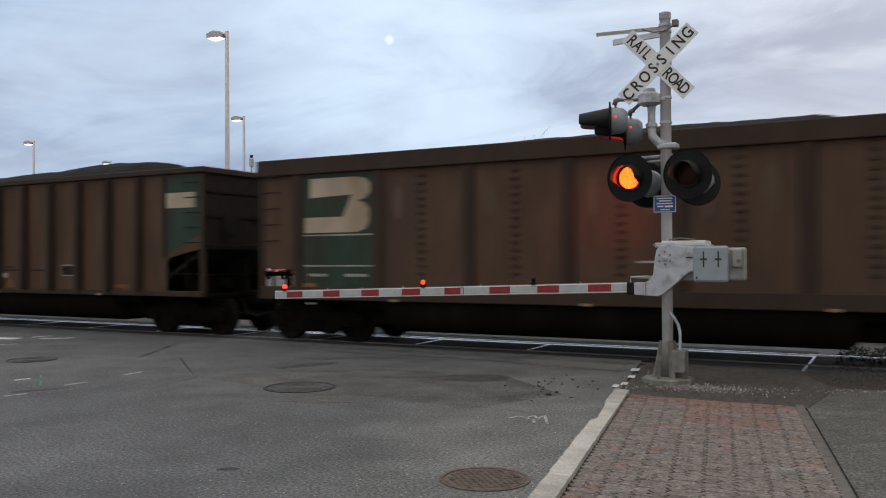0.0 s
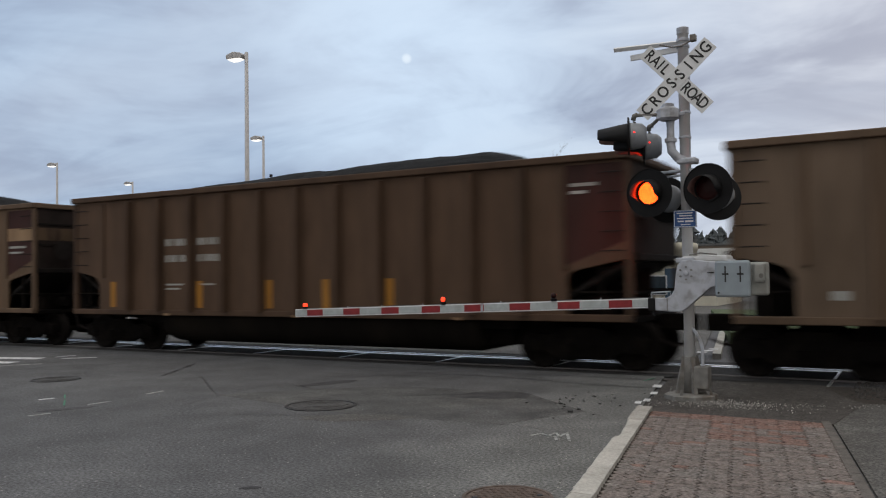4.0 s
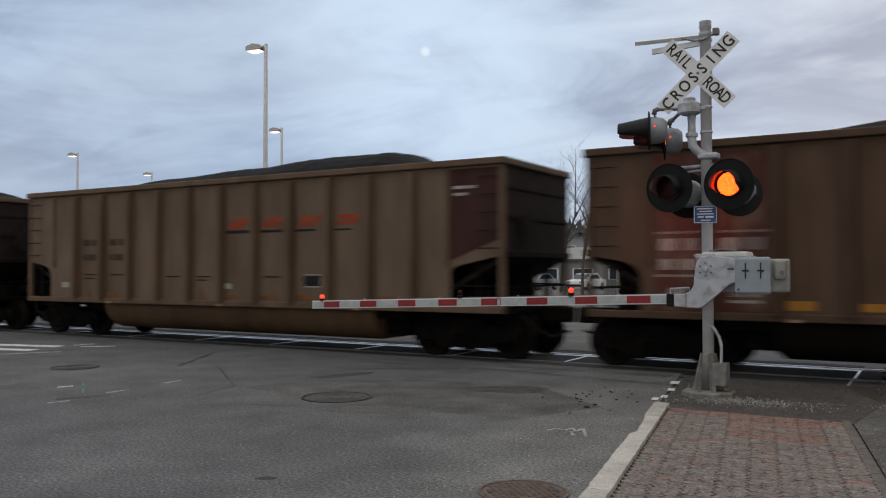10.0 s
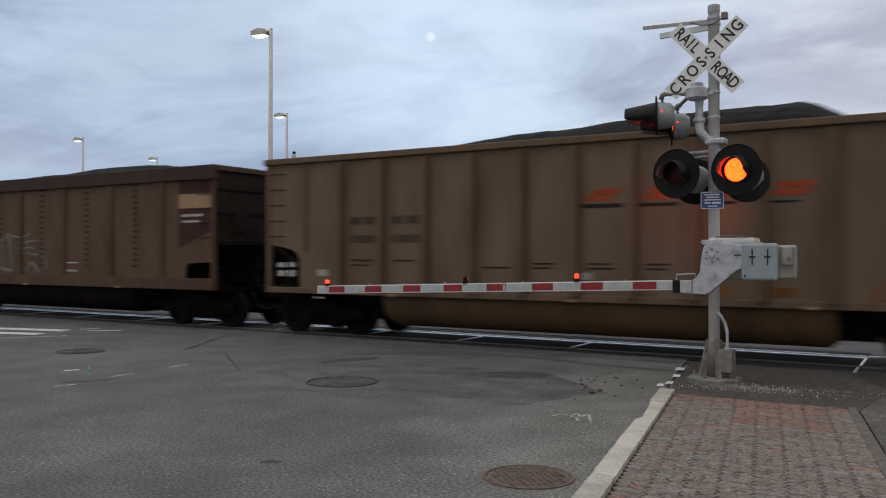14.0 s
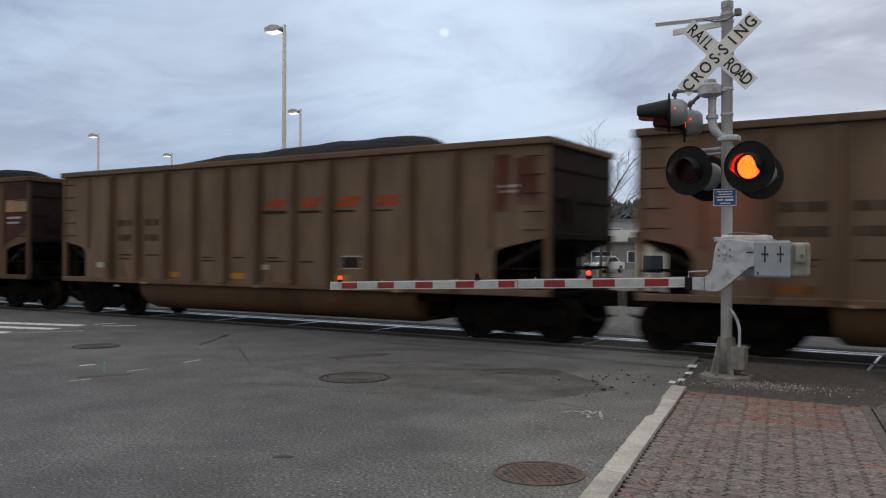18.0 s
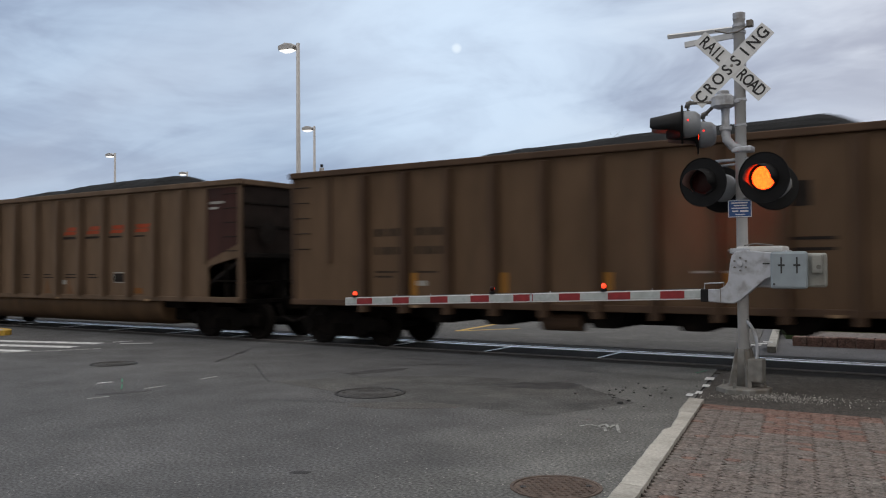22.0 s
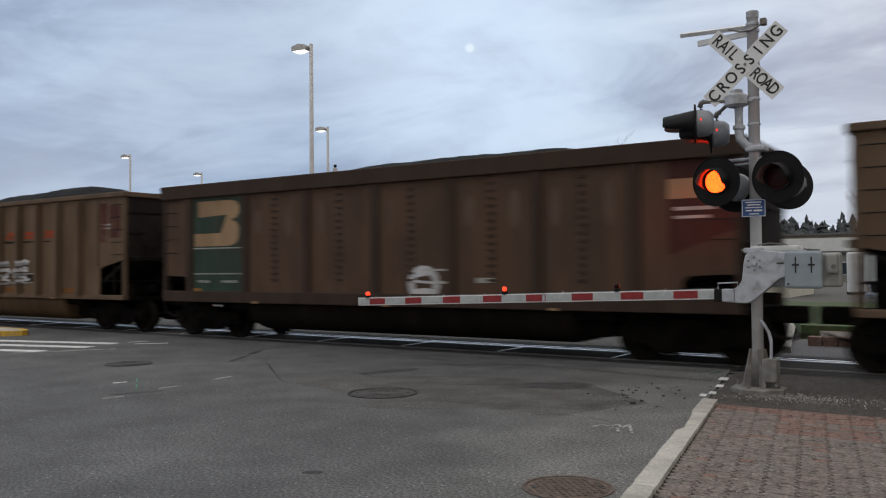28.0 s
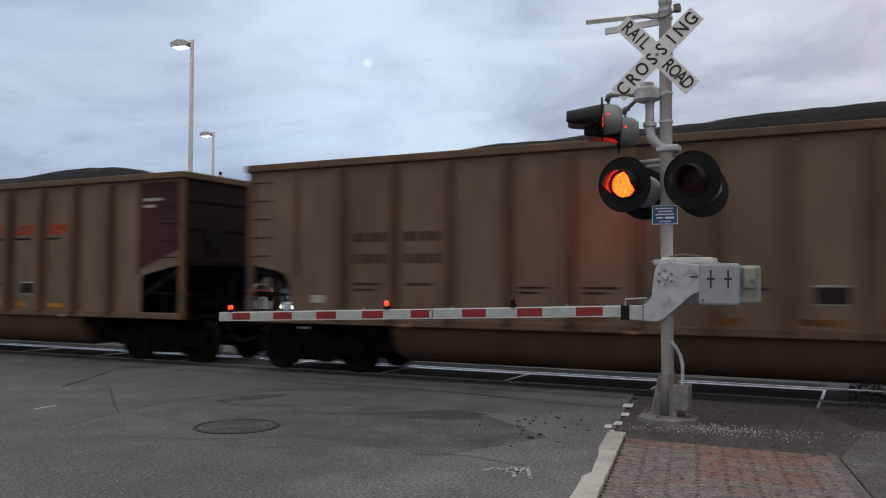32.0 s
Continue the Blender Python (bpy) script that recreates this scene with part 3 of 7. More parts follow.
def road_wear():
    rng = random.Random(3)

    def blob(name, cx, cy, rx, ry, ang, material, label, z=0.0, h=0.003, n=22):
        pts = []
        for i in range(n):
            a = 2 * math.pi * i / n
            r = 1 + rng.uniform(-0.16, 0.16)
            x, y = rx * r * math.cos(a), ry * r * math.sin(a)
            pts.append((cx + x * math.cos(ang) - y * math.sin(ang), cy + x * math.sin(ang) + y * math.cos(ang)))
        tagged(link(name, slab(pts, z - 0.002, z + h), material), label, "road patch", kind="structure")

    blob("asphalt_patch", -5.45, 11.0, 0.60, 0.34, 0.5, PATCH, "dark patch of newer asphalt in the street")
    blob("asphalt_patch", -10.2, 7.42, 0.36, 0.09, 1.1, PATCH, "small dark asphalt patch with worn edges")
    blob("asphalt_patch", -8.55, 11.2, 0.55, 0.16, 1.2, PATCH, "dark worn patch of asphalt beside a seam")
    blob("oil_spot", -4.91, 5.31, 0.085, 0.05, 0.6, PATCH, "small dark oil spot on the street", n=14)
    blob("worn_patch", -6.2, 8.55, 0.7, 0.25, 0.45, ASPHALT_OLD, "pale worn patch of asphalt below a manhole", h=0.002)

    tagged(link("repair_strip", slab([(-9.3, 9.35), (-6.4, 8.75), (-4.3, 8.9), (-3.75, 10.2), (-5.2, 11.5), (-7.2, 11.3), (-8.2, 10.6)], -0.002, 0.0015), ASPHALT_MID), "darker worn strip of repaired asphalt", "road patch", kind="structure")

    def crack(points, w):
        pts = [Vector(p) for p in points]
        fine = []
        for a, b in zip(pts, pts[1:]):
            k = max(2, int((b - a).length / 0.15))
            fine += [a.lerp(b, i / k) + Vector((rng.uniform(-0.03, 0.03), rng.uniform(-0.03, 0.03))) for i in range(k)]
        fine.append(pts[-1])
        bm = bmesh.new()
        rows = []
        for i, p in enumerate(fine):
            d = (fine[min(i + 1, len(fine) - 1)] - fine[max(i - 1, 0)]).normalized()
            s = Vector((-d.y, d.x)) * w * rng.uniform(0.3, 1.0) / 2
            rows.append((bm.verts.new((*(p - s), 0.0025)), bm.verts.new((*(p + s), 0.0025))))
        for p, q in zip(rows, rows[1:]):
            bm.faces.new((p[0], q[0], q[1], p[1]))
        tagged(link("tar_crack", bm, SIGN_BLACK), "thin dark tar-filled crack in the asphalt", "crack", kind="structure")

    crack([(-12.05, 10.70), (-12.43, 11.42), (-12.55, 11.62)], 0.10)
    crack([(-12.75, 11.95), (-12.9, 12.18), (-13.05, 12.42)], 0.16)
    crack([(-13.05, 12.42), (-13.36, 12.95)], 0.05)
    crack([(-11.25, 10.95), (-9.96, 9.88), (-9.19, 9.27)], 0.028)
    crack([(-8.95, 8.1), (-9.19, 9.27), (-9.4, 10.45), (-9.15, 11.1), (-8.3, 11.4)], 0.022)
    crack([(-16.5, 9.8), (-14.6, 10.6), (-13.0, 11.3)], 0.03)
    crack([(-8.95, 10.72), (-8.25, 10.45), (-7.4, 10.9)], 0.06)
    crack([(-8.9, 11.75), (-8.45, 12.3), (-7.4, 12.9)], 0.05)
    crack([(-7.0, 10.35), (-6.28, 10.66), (-5.36, 11.6), (-4.9, 11.5)], 0.06)
    crack([(-9.5, 13.0), (-6.12, 13.05), (-4.83, 12.74), (-3.67, 12.68)], 0.06)
    crack([(-4.6, 8.76), (-4.09, 8.92), (-3.43, 8.75)], 0.02)
    crack([(-8.1, 8.0), (-7.0, 8.35), (-6.0, 8.68)], 0.02)
    crack([(-30, 13.1), (-20, 13.4), (-10, 13.6), (-3.6, 13.7)], 0.05)
    bm = bmesh.new()
    for i in range(40):
        x, y, s = (rng.gauss(-4.05, 0.3), rng.gauss(10.9, 0.7), rng.uniform(0.005, 0.016)) if i > 1 else (-3.89 + 0.02 * i, 10.05 + 0.24 * i, 0.028 - 0.008 * i)
        box(x - s, y - s, 0.0, x + s, y + s * 0.8, s * 0.9, bm=bm)
    tagged(link("asphalt_crumbs", bm, DARK_STONE), "scattered dark asphalt crumbs by the gutter", "debris", kind="stuff")


road_wear()


def manhole(x, y, r, material, label, ring):
    m = thing("manhole_cover", pose(x, y, 0.001), label, "manhole cover")
    part("frame_ring", lathe([(r * 1.0, 0.0), (r * 1.0, 0.009), (r * 0.93, 0.009), (r * 0.92, -0.004), (r * 0.86, -0.004)], 40), ring, m, smooth=False)
    part("lid", lathe([(r * 0.88, -0.002), (r * 0.88, 0.005), (r * 0.86, 0.006)], 40), material, m)
    bm = bmesh.new()
    if r > 0.4:
        for rr in (0.22, 0.36, 0.50, 0.64, 0.78):
            lathe([(r * rr, 0.003), (r * rr, 0.010), (r * rr + 0.028, 0.010), (r * rr + 0.028, 0.003)], 36, bm=bm)
    k = int(r / 0.036) if r < 0.4 else 0
    for i in range(-k, k + 1):
        for j in range(-k, k + 1):
            px, py = i * 0.036, j * 0.036
            if r < 0.4 and math.hypot(px, py) < r * 0.82 and (i + j) % 2 == 0:
                box(px - 0.014, py - 0.014, 0.004, px + 0.014, py + 0.014, 0.012, bm=bm)
    tagged(part("lid_grip", bm, material, m), kind="stuff")
    for a in (0.6, 3.74):
        part("pick_hole", lathe([(0.025, 0.0), (0.025, 0.0125)], 10, m=Matrix.Translation((r * 0.72 * math.cos(a), r * 0.72 * math.sin(a), 0))), SIGN_BLACK, m)


manhole(-7.17, 9.16, 0.49, IRON, "dark cast-iron manhole cover set in the street", SIGN_BLACK)
manhole(-2.86, 6.00, 0.36, RUST_IRON, "rust-brown cast-iron manhole cover beside the kerb", RUST_IRON)
manhole(-13.45, 9.6, 0.42, IRON, "dark cast-iron manhole cover in the far lane", SIGN_BLACK)


def island():
    k = thing("traffic_island", pose(0, 0, 0), "low island nose with a yellow painted kerb", "traffic island", kind="structure")
    pts = [(-23.2 + 1.35 * math.cos(a), 12.3 + 0.55 * math.sin(a)) for a in [i * math.pi / 10 - math.pi / 2 for i in range(11)]]
    part("island_kerb", slab([(-32, 10.4)] + pts + [(-32, 12.6)], -0.02, 0.13), YELLOW_PAINT, k)
    part("island_fill", slab([(-32, 10.6)] + [(x - 0.2, 12.3 + (y - 12.3) * 0.7) for x, y in pts] + [(-32, 12.4)], 0.05, 0.135), CONCRETE, k)


island()


def chips():
    rng = random.Random(11)
    bm = bmesh.new()
    base = bmesh.new()
    bmesh.ops.create_icosphere(base, subdivisions=1, radius=1)
    vs = [v.co.copy() for v in base.verts]
    fs = [[v.index for v in f.verts] for f in base.faces]
    base.free()
    for i in range(1150):
        if i < 820:
            x, y = rng.gauss(-2.25, 0.40), rng.gauss(11.45, 0.19)
        else:
            x = rng.uniform(-3.2, 2.6)
            y = 11.15 + (x + 2.8) * 0.36 + rng.gauss(0.05, 0.09)
        s = rng.uniform(0.004, 0.013)
        q = Euler((rng.random() * 6, rng.random() * 6, rng.random() * 6)).to_matrix()
        nv = [bm.verts.new(q @ Vector((c.x * s, c.y * s * 0.8, c.z * s * 0.6)) + Vector((x, y, 0.012 + s * 0.3))) for c in vs]
        for f in fs:
            bm.faces.new([nv[k] for k in f])
    tagged(link("gravel", bm, STONE), "strip of loose pale gravel at the mast foot", "gravel", kind="stuff")
    # ballast to the right of the crossing and behind
    bm = bmesh.new()
    for i in range(5200):
        x, y = rng.uniform(-0.9, 7.5), rng.uniform(12.7, 18.3)
        if abs(y - TRACK_Y) < 0.85 and rng.random() < 0.3:
            continue
        s = rng.uniform(0.02, 0.045)
        q = Euler((rng.random() * 6, rng.random() * 6, rng.random() * 6)).to_matrix()
        nv = [bm.verts.new(q @ Vector((c.x * s, c.y * s * 0.8, c.z * s * 0.7)) + Vector((x, y, -0.03 + rng.uniform(0, 0.02)))) for c in vs]
        for f in fs:
            bm.faces.new([nv[k] for k in f])
    tagged(link("ballast", bm, BALLAST), "bed of grey crushed rock ballast along the track", "ballast", kind="stuff")


chips()

# ---- the track ----
PANEL = mat("crossing_panel", (0.030, 0.029, 0.029), 1.0, var=0.25, scale=5, bump=0.3)
PANEL_EDGE = mat("panel_steel_edge", (0.88, 0.89, 0.91), 0.3, 1.0, var=0.2, scale=8, bump=0.05)
TIE = mat("timber_tie", (0.035, 0.028, 0.023), 0.9, var=0.35, scale=9, bump=0.4)


# Near rail head: darker, rougher copy that holds the shade under the cars.
RAIL_SHADED = mat("shaded_rail_head", (0.16, 0.15, 0.15), 0.7, 0.6, var=0.2, scale=8, bump=0.1)


def track():
    for name, y in (("near_rail", TRACK_Y - 0.755), ("far_rail", TRACK_Y + 0.755)):
        rail = thing(name, pose(0, y, 0), "worn steel rail with a polished bright head", "rail", "rails of the track")
        part("rail_web", box(-140, -0.012, -0.12, 140, 0.012, -0.03), RAIL_SIDE, rail)
        part("rail_foot", box(-140, -0.07, -0.15, 140, 0.07, -0.12, 0.01), RAIL_SIDE, rail)
        part("rail_head", box(-140, -0.036, -0.035, 140, 0.036, 0.012, 0.006), RAIL_TOP if name == "far_rail" else RAIL_SHADED, rail)
    xing = thing("crossing_surface", pose(0, 0, 0), "dark crossing panels with bright steel edges between rails", "crossing panels", kind="structure")
    joints = [-1.22 - 2.48 * k for k in range(14)]
    for a, b in zip(joints[1:], joints):
        part("crossing_panel", box(a + 0.015, TRACK_Y - 0.655, -0.12, b - 0.015, TRACK_Y + 0.50, -0.004, 0.006), PANEL, xing)
        part("outer_panel", box(a + 0.015, TRACK_Y - 1.45, -0.12, b - 0.015, TRACK_Y - 0.81, -0.006, 0.006), PANEL, xing)
        part("far_panel", box(a + 0.015, TRACK_Y + 0.81, -0.12, b - 0.015, TRACK_Y + 1.45, -0.006, 0.006), PANEL, xing)
        part("joint_strip", box(a - 0.025, TRACK_Y - 0.65, -0.06, a + 0.025, TRACK_Y + 0.5, 0.003), PANEL_EDGE, xing)
    part("joint_strip", box(joints[0] - 0.04, TRACK_Y - 0.65, -0.06, joints[0] - 0.0, TRACK_Y + 0.5, 0.001), PANEL_EDGE, xing)
    part("end_strip", box(joints[0] - 0.05, TRACK_Y - 1.50, -0.06, joints[0] - 0.01, TRACK_Y - 0.81, 0.001), PANEL_EDGE, xing)
    # dark slab: the unlit ground beside the train, its shade put into the colour
    tagged(link("track_bed", slab([(-1.30, 14.04), (-1.22, 13.70), (-1.14, 13.40), (-1.04, 13.05), (-0.93, 12.75), (-0.80, 12.48), (-0.66, 12.29), (0.4, 12.33), (9, 12.51), (9, 14.04)], -0.03, -0.012), TIE), "track bed with the shade under the train in its dark colour", "track bed", kind="structure")
    part("panel_edge", box(joints[-1], TRACK_Y + 0.505, -0.06, joints[0], TRACK_Y + 0.60, 0.002), PANEL_EDGE, xing)
    tagged(link("near_verge", slab([(-60, 14.2), along(14.2, 0.0), (-3.7, 13.71), (-1.22, 13.71), (-1.30, 14.04), (-60, 14.04)], -0.06, -0.003), APRON), "asphalt verge along the near rail", "road", kind="structure")
    bm = bmesh.new()
    for i in range(20):
        box(-0.6 + i * 0.55, TRACK_Y - 1.3, -0.24, -0.36 + i * 0.55, TRACK_Y + 1.3, -0.10, bm=bm)
    tagged(link("track_ties", bm, TIE), "dark weathered timber ties under the rails", "ties", kind="stuff")


track()
# ---- crossing signal ----
FACE = Vector((-0.16, -1.0, 0)).normalized()      # the lamps look down the street
SIDE = Vector((FACE.y * -1, FACE.x, 0)).normalized()   # to the viewer's right


def frame_at(p, face, up=Vector((0, 0, 1))):
    """x to the right as seen from the front, y up, z towards the viewer."""
    f = Vector(face).normalized()
    r = up.cross(f).normalized()
    u = f.cross(r)
    m = Matrix((r, u, f)).transposed().to_4x4()
    m.translation = p
    return m


lamps = []      # added turning inserts that stand in for flashing, and the phase each shows lit


def lamp_head(parent, m, phase, label, lit=None, plate=0.328, reach=0.27, droop=0.02, beam=False, lining=None):
    """A round lamp head with a wide black background and a hood; local z looks out of it."""
    head = part("lamp_head", lathe([(0.03, -0.24), (0.12, -0.235), (0.175, -0.17), (0.19, -0.03), (0.192, -0.004)], 32), HEAD, parent, label, True, m)
    part("background", lathe([(0.18, 0.0), (plate, 0.0), (plate + 0.010, 0.006), (plate + 0.012, 0.022), (plate + 0.005, 0.022), (plate, 0.012), (0.185, 0.010)], 44), BLACK, head)
    if beam:
        # an added narrow tunnel, out of sight, that keeps the light in one beam
        part("beam_tunnel", lathe([(0.178, 0.012), (0.178, 0.05), (0.125, 0.06), (0.120, 0.34), (0.114, 0.34), (0.112, 0.002)], 32), BLACK, head, smooth=False)
    else:
        # hood: a tube open below, longest over the lens
        bm = bmesh.new()
        n = 32
        inner, outer = [], []
        for i in range(n + 1):
            a = radians(-42) + radians(264) * i / n
            u = min(1.0, max(0.0, (math.sin(a) + 0.62) / 0.75))
            z = 0.05 + (reach - 0.05) * u * u * (3 - 2 * u)
            for r, ring in ((0.192, outer), (0.186, inner)):
                ring.append((bm.verts.new((r * math.cos(a), r * math.sin(a), 0.008)), bm.verts.new((r * math.cos(a) * 0.97, r * math.sin(a) * 0.97 - droop * z / reach, z))))
        for ring in (outer, inner):
            for p, q in zip(ring, ring[1:]):
                bm.faces.new((p[0], q[0], q[1], p[1]))
        pairs = list(zip(outer, inner))
        for p, q in zip(pairs, pairs[1:]):
            bm.faces.new((p[0][1], q[0][1], q[1][1], p[1][1]))
        bmesh.ops.recalc_face_normals(bm, faces=bm.faces[:])
        for f in bm.faces:
            c = f.calc_center_median()
            f.material_index = 1 if f.normal.x * c.x + f.normal.y * c.y < -0.05 else 0
        link("hood", bm, [HOOD_RED, lining or HOOD_GLOW], head, smooth=True)
    part("lens_collar", lathe([(0.178, 0.0), (0.178, 0.036), (0.156, 0.036), (0.1555, 0.002)], 40), BLACK, head)
    # lens insert, added to stand in for flashing: a lit face and a plain dark glass face; it turns about its upright
    # axis
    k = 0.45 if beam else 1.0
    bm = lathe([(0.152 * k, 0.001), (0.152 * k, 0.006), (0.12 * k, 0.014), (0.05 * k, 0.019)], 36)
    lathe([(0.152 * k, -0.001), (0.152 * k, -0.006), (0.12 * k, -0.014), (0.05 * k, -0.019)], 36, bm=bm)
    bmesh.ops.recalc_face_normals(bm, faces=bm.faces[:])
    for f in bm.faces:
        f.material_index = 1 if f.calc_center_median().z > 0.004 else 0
    insert = link("flash_insert", bm, [DARK_LENS, lit], head, pose(0, 0, 0.018))
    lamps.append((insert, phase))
    part("hinge", box(-0.205, -0.06, -0.12, -0.16, 0.06, -0.03, 0.01), BASE_METAL, head)
    part("visor_stud", rod((-0.175, -0.06, 0.02), (-0.20, -0.07, 0.02), 0.01), BASE_METAL, head)
    return head


def crossing_signal():
    s = thing("crossing_signal", Matrix.Translation(MAST), "grey railroad crossing signal mast with crossbuck and red lamps", "crossing signal")
    part("pole", lathe([(0.075, 0.0), (0.075, 5.12), (0.078, 5.12), (0.078, 5.15), (0.074, 5.16), (0.02, 5.17)], 28), GALV, s, "white-grey painted round steel pole", True)
    part("pole_cap", lathe([(0.083, 5.08), (0.083, 5.165), (0.06, 5.175)], 28), CAST, s)
    # split base with ribs
    base = part("base", lathe([(0.37, -0.02), (0.37, 0.035), (0.34, 0.05), (0.12, 0.06)], 8, m=pose(0, 0, 0, 0, 0, 22.5)), BASE_METAL, s, "weathered cast base plate", False)
    for k in range(4):
        a = radians(45 + 90 * k)
        bm = prism([(0.075, 0.05), (0.215, 0.05), (0.105, 0.56), (0.075, 0.56)], -0.028, 0.028)
        part("base_rib", bm, BASE_METAL, base, m=Matrix.Rotation(a - radians(12), 4, "Z"))
    part("base_collar", lathe([(0.115, 0.05), (0.10, 0.54), (0.085, 0.56)], 24), BASE_METAL, base, smooth=True)
    for k in range(4):
        a = radians(78 + 90 * k)
        part("anchor_bolt", lathe([(0.022, 0.04), (0.022, 0.085), (0.012, 0.085), (0.012, 0.12)], 6, m=Matrix.Translation((0.29 * math.cos(a), 0.29 * math.sin(a), 0))), BASE_METAL, base)
    part("junction_box", box(0.085, -0.16, 0.13, 0.275, 0.06, 0.44, 0.015), BASE_METAL, s, "small weathered steel junction box")
    part("conduit", pipe([(0.188, -0.08, 0.40), (0.190, -0.08, 0.46), (0.192, -0.08, 0.56), (0.190, -0.08, 0.68), (0.165, -0.08, 0.79), (0.11, -0.06, 0.88), (0.04, -0.03, 0.96)], 0.022), CAST, s, smooth=True)
    # blue notice
    nm = frame_at(Vector((0.0, -0.10, 2.47)), (0.10, -1, 0))
    notice = part("notice_plate", box(-0.155, -0.12, 0, 0.155, 0.12, 0.006, 0.002), SIGN_BLUE, s, "small blue notice plate with white lines of writing", False, nm)
    for x0, y0, x1, y1 in ((-0.15, -0.115, 0.15, -0.107), (-0.15, 0.107, 0.15, 0.115), (-0.15, -0.107, -0.142, 0.107), (0.142, -0.107, 0.15, 0.107)):
        part("border", box(x0, y0, 0.006, x1, y1, 0.009), SIGN_WHITE, notice)
    for y, a, b, h in ((0.078, -0.11, 0.10, 0.014), (0.042, -0.08, 0.09, 0.014), (0.006, -0.11, 0.11, 0.014), (-0.034, -0.10, -0.02, 0.018), (-0.036, 0.0, 0.11, 0.024), (-0.08, -0.06, 0.07, 0.012)):
        part("text_bar", box(a, y - h / 2, 0.006, b, y + h / 2, 0.009), SIGN_WHITE, notice)
    # crossbuck
    cm = frame_at(Vector((-0.08, -0.11, 4.43)), (0.20, -1, 0))
    for ang, words, dz, length in ((-46, "RAIL ROAD", 0.0, 0.60), (45, "CROSSING", 0.008, 0.67)):
        m = cm @ Matrix.Translation((0, 0, dz)) @ Matrix.Rotation(radians(ang), 4, "Z")
        blade = part("crossbuck_blade", box(-length, -0.112, 0, length, 0.112, 0.006, 0.002), SIGN_WHITE, s, "white sign blade with black letters", False, m)
        spots = (-0.50, -0.385, -0.295, -0.205, 0, 0.19, 0.30, 0.405, 0.51) if " " in words else [-0.57 + 0.163 * i for i in range(8)]
        for i, ch in enumerate(words):
            if ch != " ":
                text("lettering", ch, 0.225, SIGN_BLACK, blade, Matrix.Translation((spots[i], -0.002, 0.008)) @ Matrix.Diagonal((0.74 if " " in words else 0.86, 1.0, 1, 1)), "black block letter", 0.002)
    part("crossbuck_bolt", lathe([(0.02, 0.0), (0.02, 0.024)], 8, m=cm), BASE_METAL, s)
    part("clamp_band", lathe([(0.075, 4.43), (0.088, 4.435), (0.088, 4.49), (0.075, 4.495)], 24), CAST, s)
    # second crossbuck, turned down almost flat
    for p, q, w in (((-0.03, 0.11, 4.995), (-1.04, 0.13, 5.035), 0.03), ((-0.05, 0.17, 4.925), (-0.81, 0.20, 4.895), 0.04)):
        a, b = Vector(p), Vector(q)
        d = (b - a)
        mm = Matrix.Translation(a) @ Vector((1, 0, 0)).rotation_difference(d.normalized()).to_matrix().to_4x4()
        part("side_crossbuck_blade", box(0, -w, -0.020, d.length, w, 0.020, 0.003), SIGN_WHITE, s, "white side sign blade seen edge-on", False, mm)
    for z in (4.88, 4.97):
        part("clamp_band", lathe([(0.075, z), (0.09, z + 0.005), (0.09, z + 0.04), (0.075, z + 0.045)], 24), CAST, s)
    part("bracket_strap", pipe([(-0.30, -0.10, 4.95), (-0.14, -0.11, 4.89), (0.0, -0.10, 4.89), (0.16, -0.06, 4.97)], 0.012), BASE_METAL, s)
    part("bracket_bolt", box(0.12, -0.12, 4.94, 0.20, -0.02, 5.03, 0.01), BASE_METAL, s)
    # cross-arm with the terminal box
    part("terminal_box", lathe([(0.10, 3.86), (0.165, 3.89), (0.165, 4.01), (0.12, 4.04), (0.09, 4.05)], 8, m=Matrix.Translation((-0.205, -0.10, 0)) @ pose(0, 0, 0, 0, 0, 22.5)), CAST, s, "grey cast terminal box")
    part("terminal_cap", lathe([(0.085, 4.04), (0.085, 4.09), (0.075, 4.10)], 20, m=Matrix.Translation((-0.205, -0.10, 0))), CAST, s)
    part("support_tube", pipe([(-0.175, -0.10, 3.88), (-0.175, -0.10, 3.55), (-0.165, -0.10, 3.43), (-0.09, -0.08, 3.33), (0.0, -0.05, 3.29)], 0.062, 14), CAST, s, smooth=True)
    for z in (3.55,):
        part("tube_collar", lathe([(0.075, z), (0.082, z + 0.01), (0.082, z + 0.05), (0.075, z + 0.06)], 18, m=Matrix.Translation((-0.175, -0.10, 0))), CAST, s)
    part("tube_clamp", box(-0.10, -0.13, 3.24, 0.17, 0.09, 3.32, 0.02), CAST, s)
    for z in (3.60, 3.95):
        part("clamp_band", lathe([(0.074, z), (0.086, z + 0.005), (0.086, z + 0.03), (0.074, z + 0.035)], 24), CAST, s)
    part("box_strap", box(-0.08, -0.11, 3.92, 0.02, -0.07, 3.97, 0.006), CAST, s)
    # pair of lamps to the side street
    out = Vector((-0.97, -0.26, 0.0)).normalized()
    for dx, dy, dz, phase in ((-0.716, -0.25, 3.665, 1), (-0.60, 0.10, 3.555, 0)):
        c = Vector((dx, dy, dz))
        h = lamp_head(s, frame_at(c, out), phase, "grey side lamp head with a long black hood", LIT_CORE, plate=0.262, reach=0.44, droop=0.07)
        part("peep_sight", lathe([(0.013, 0.0), (0.013, 0.010)], 12, m=pose(0.184, 0.03, -0.07, 0, 90, 0)), LIT_SIGHT, h, "tiny lit red side sight")
        sx, sy, sz = dx + 0.09, dy + 0.04, dz + 0.28
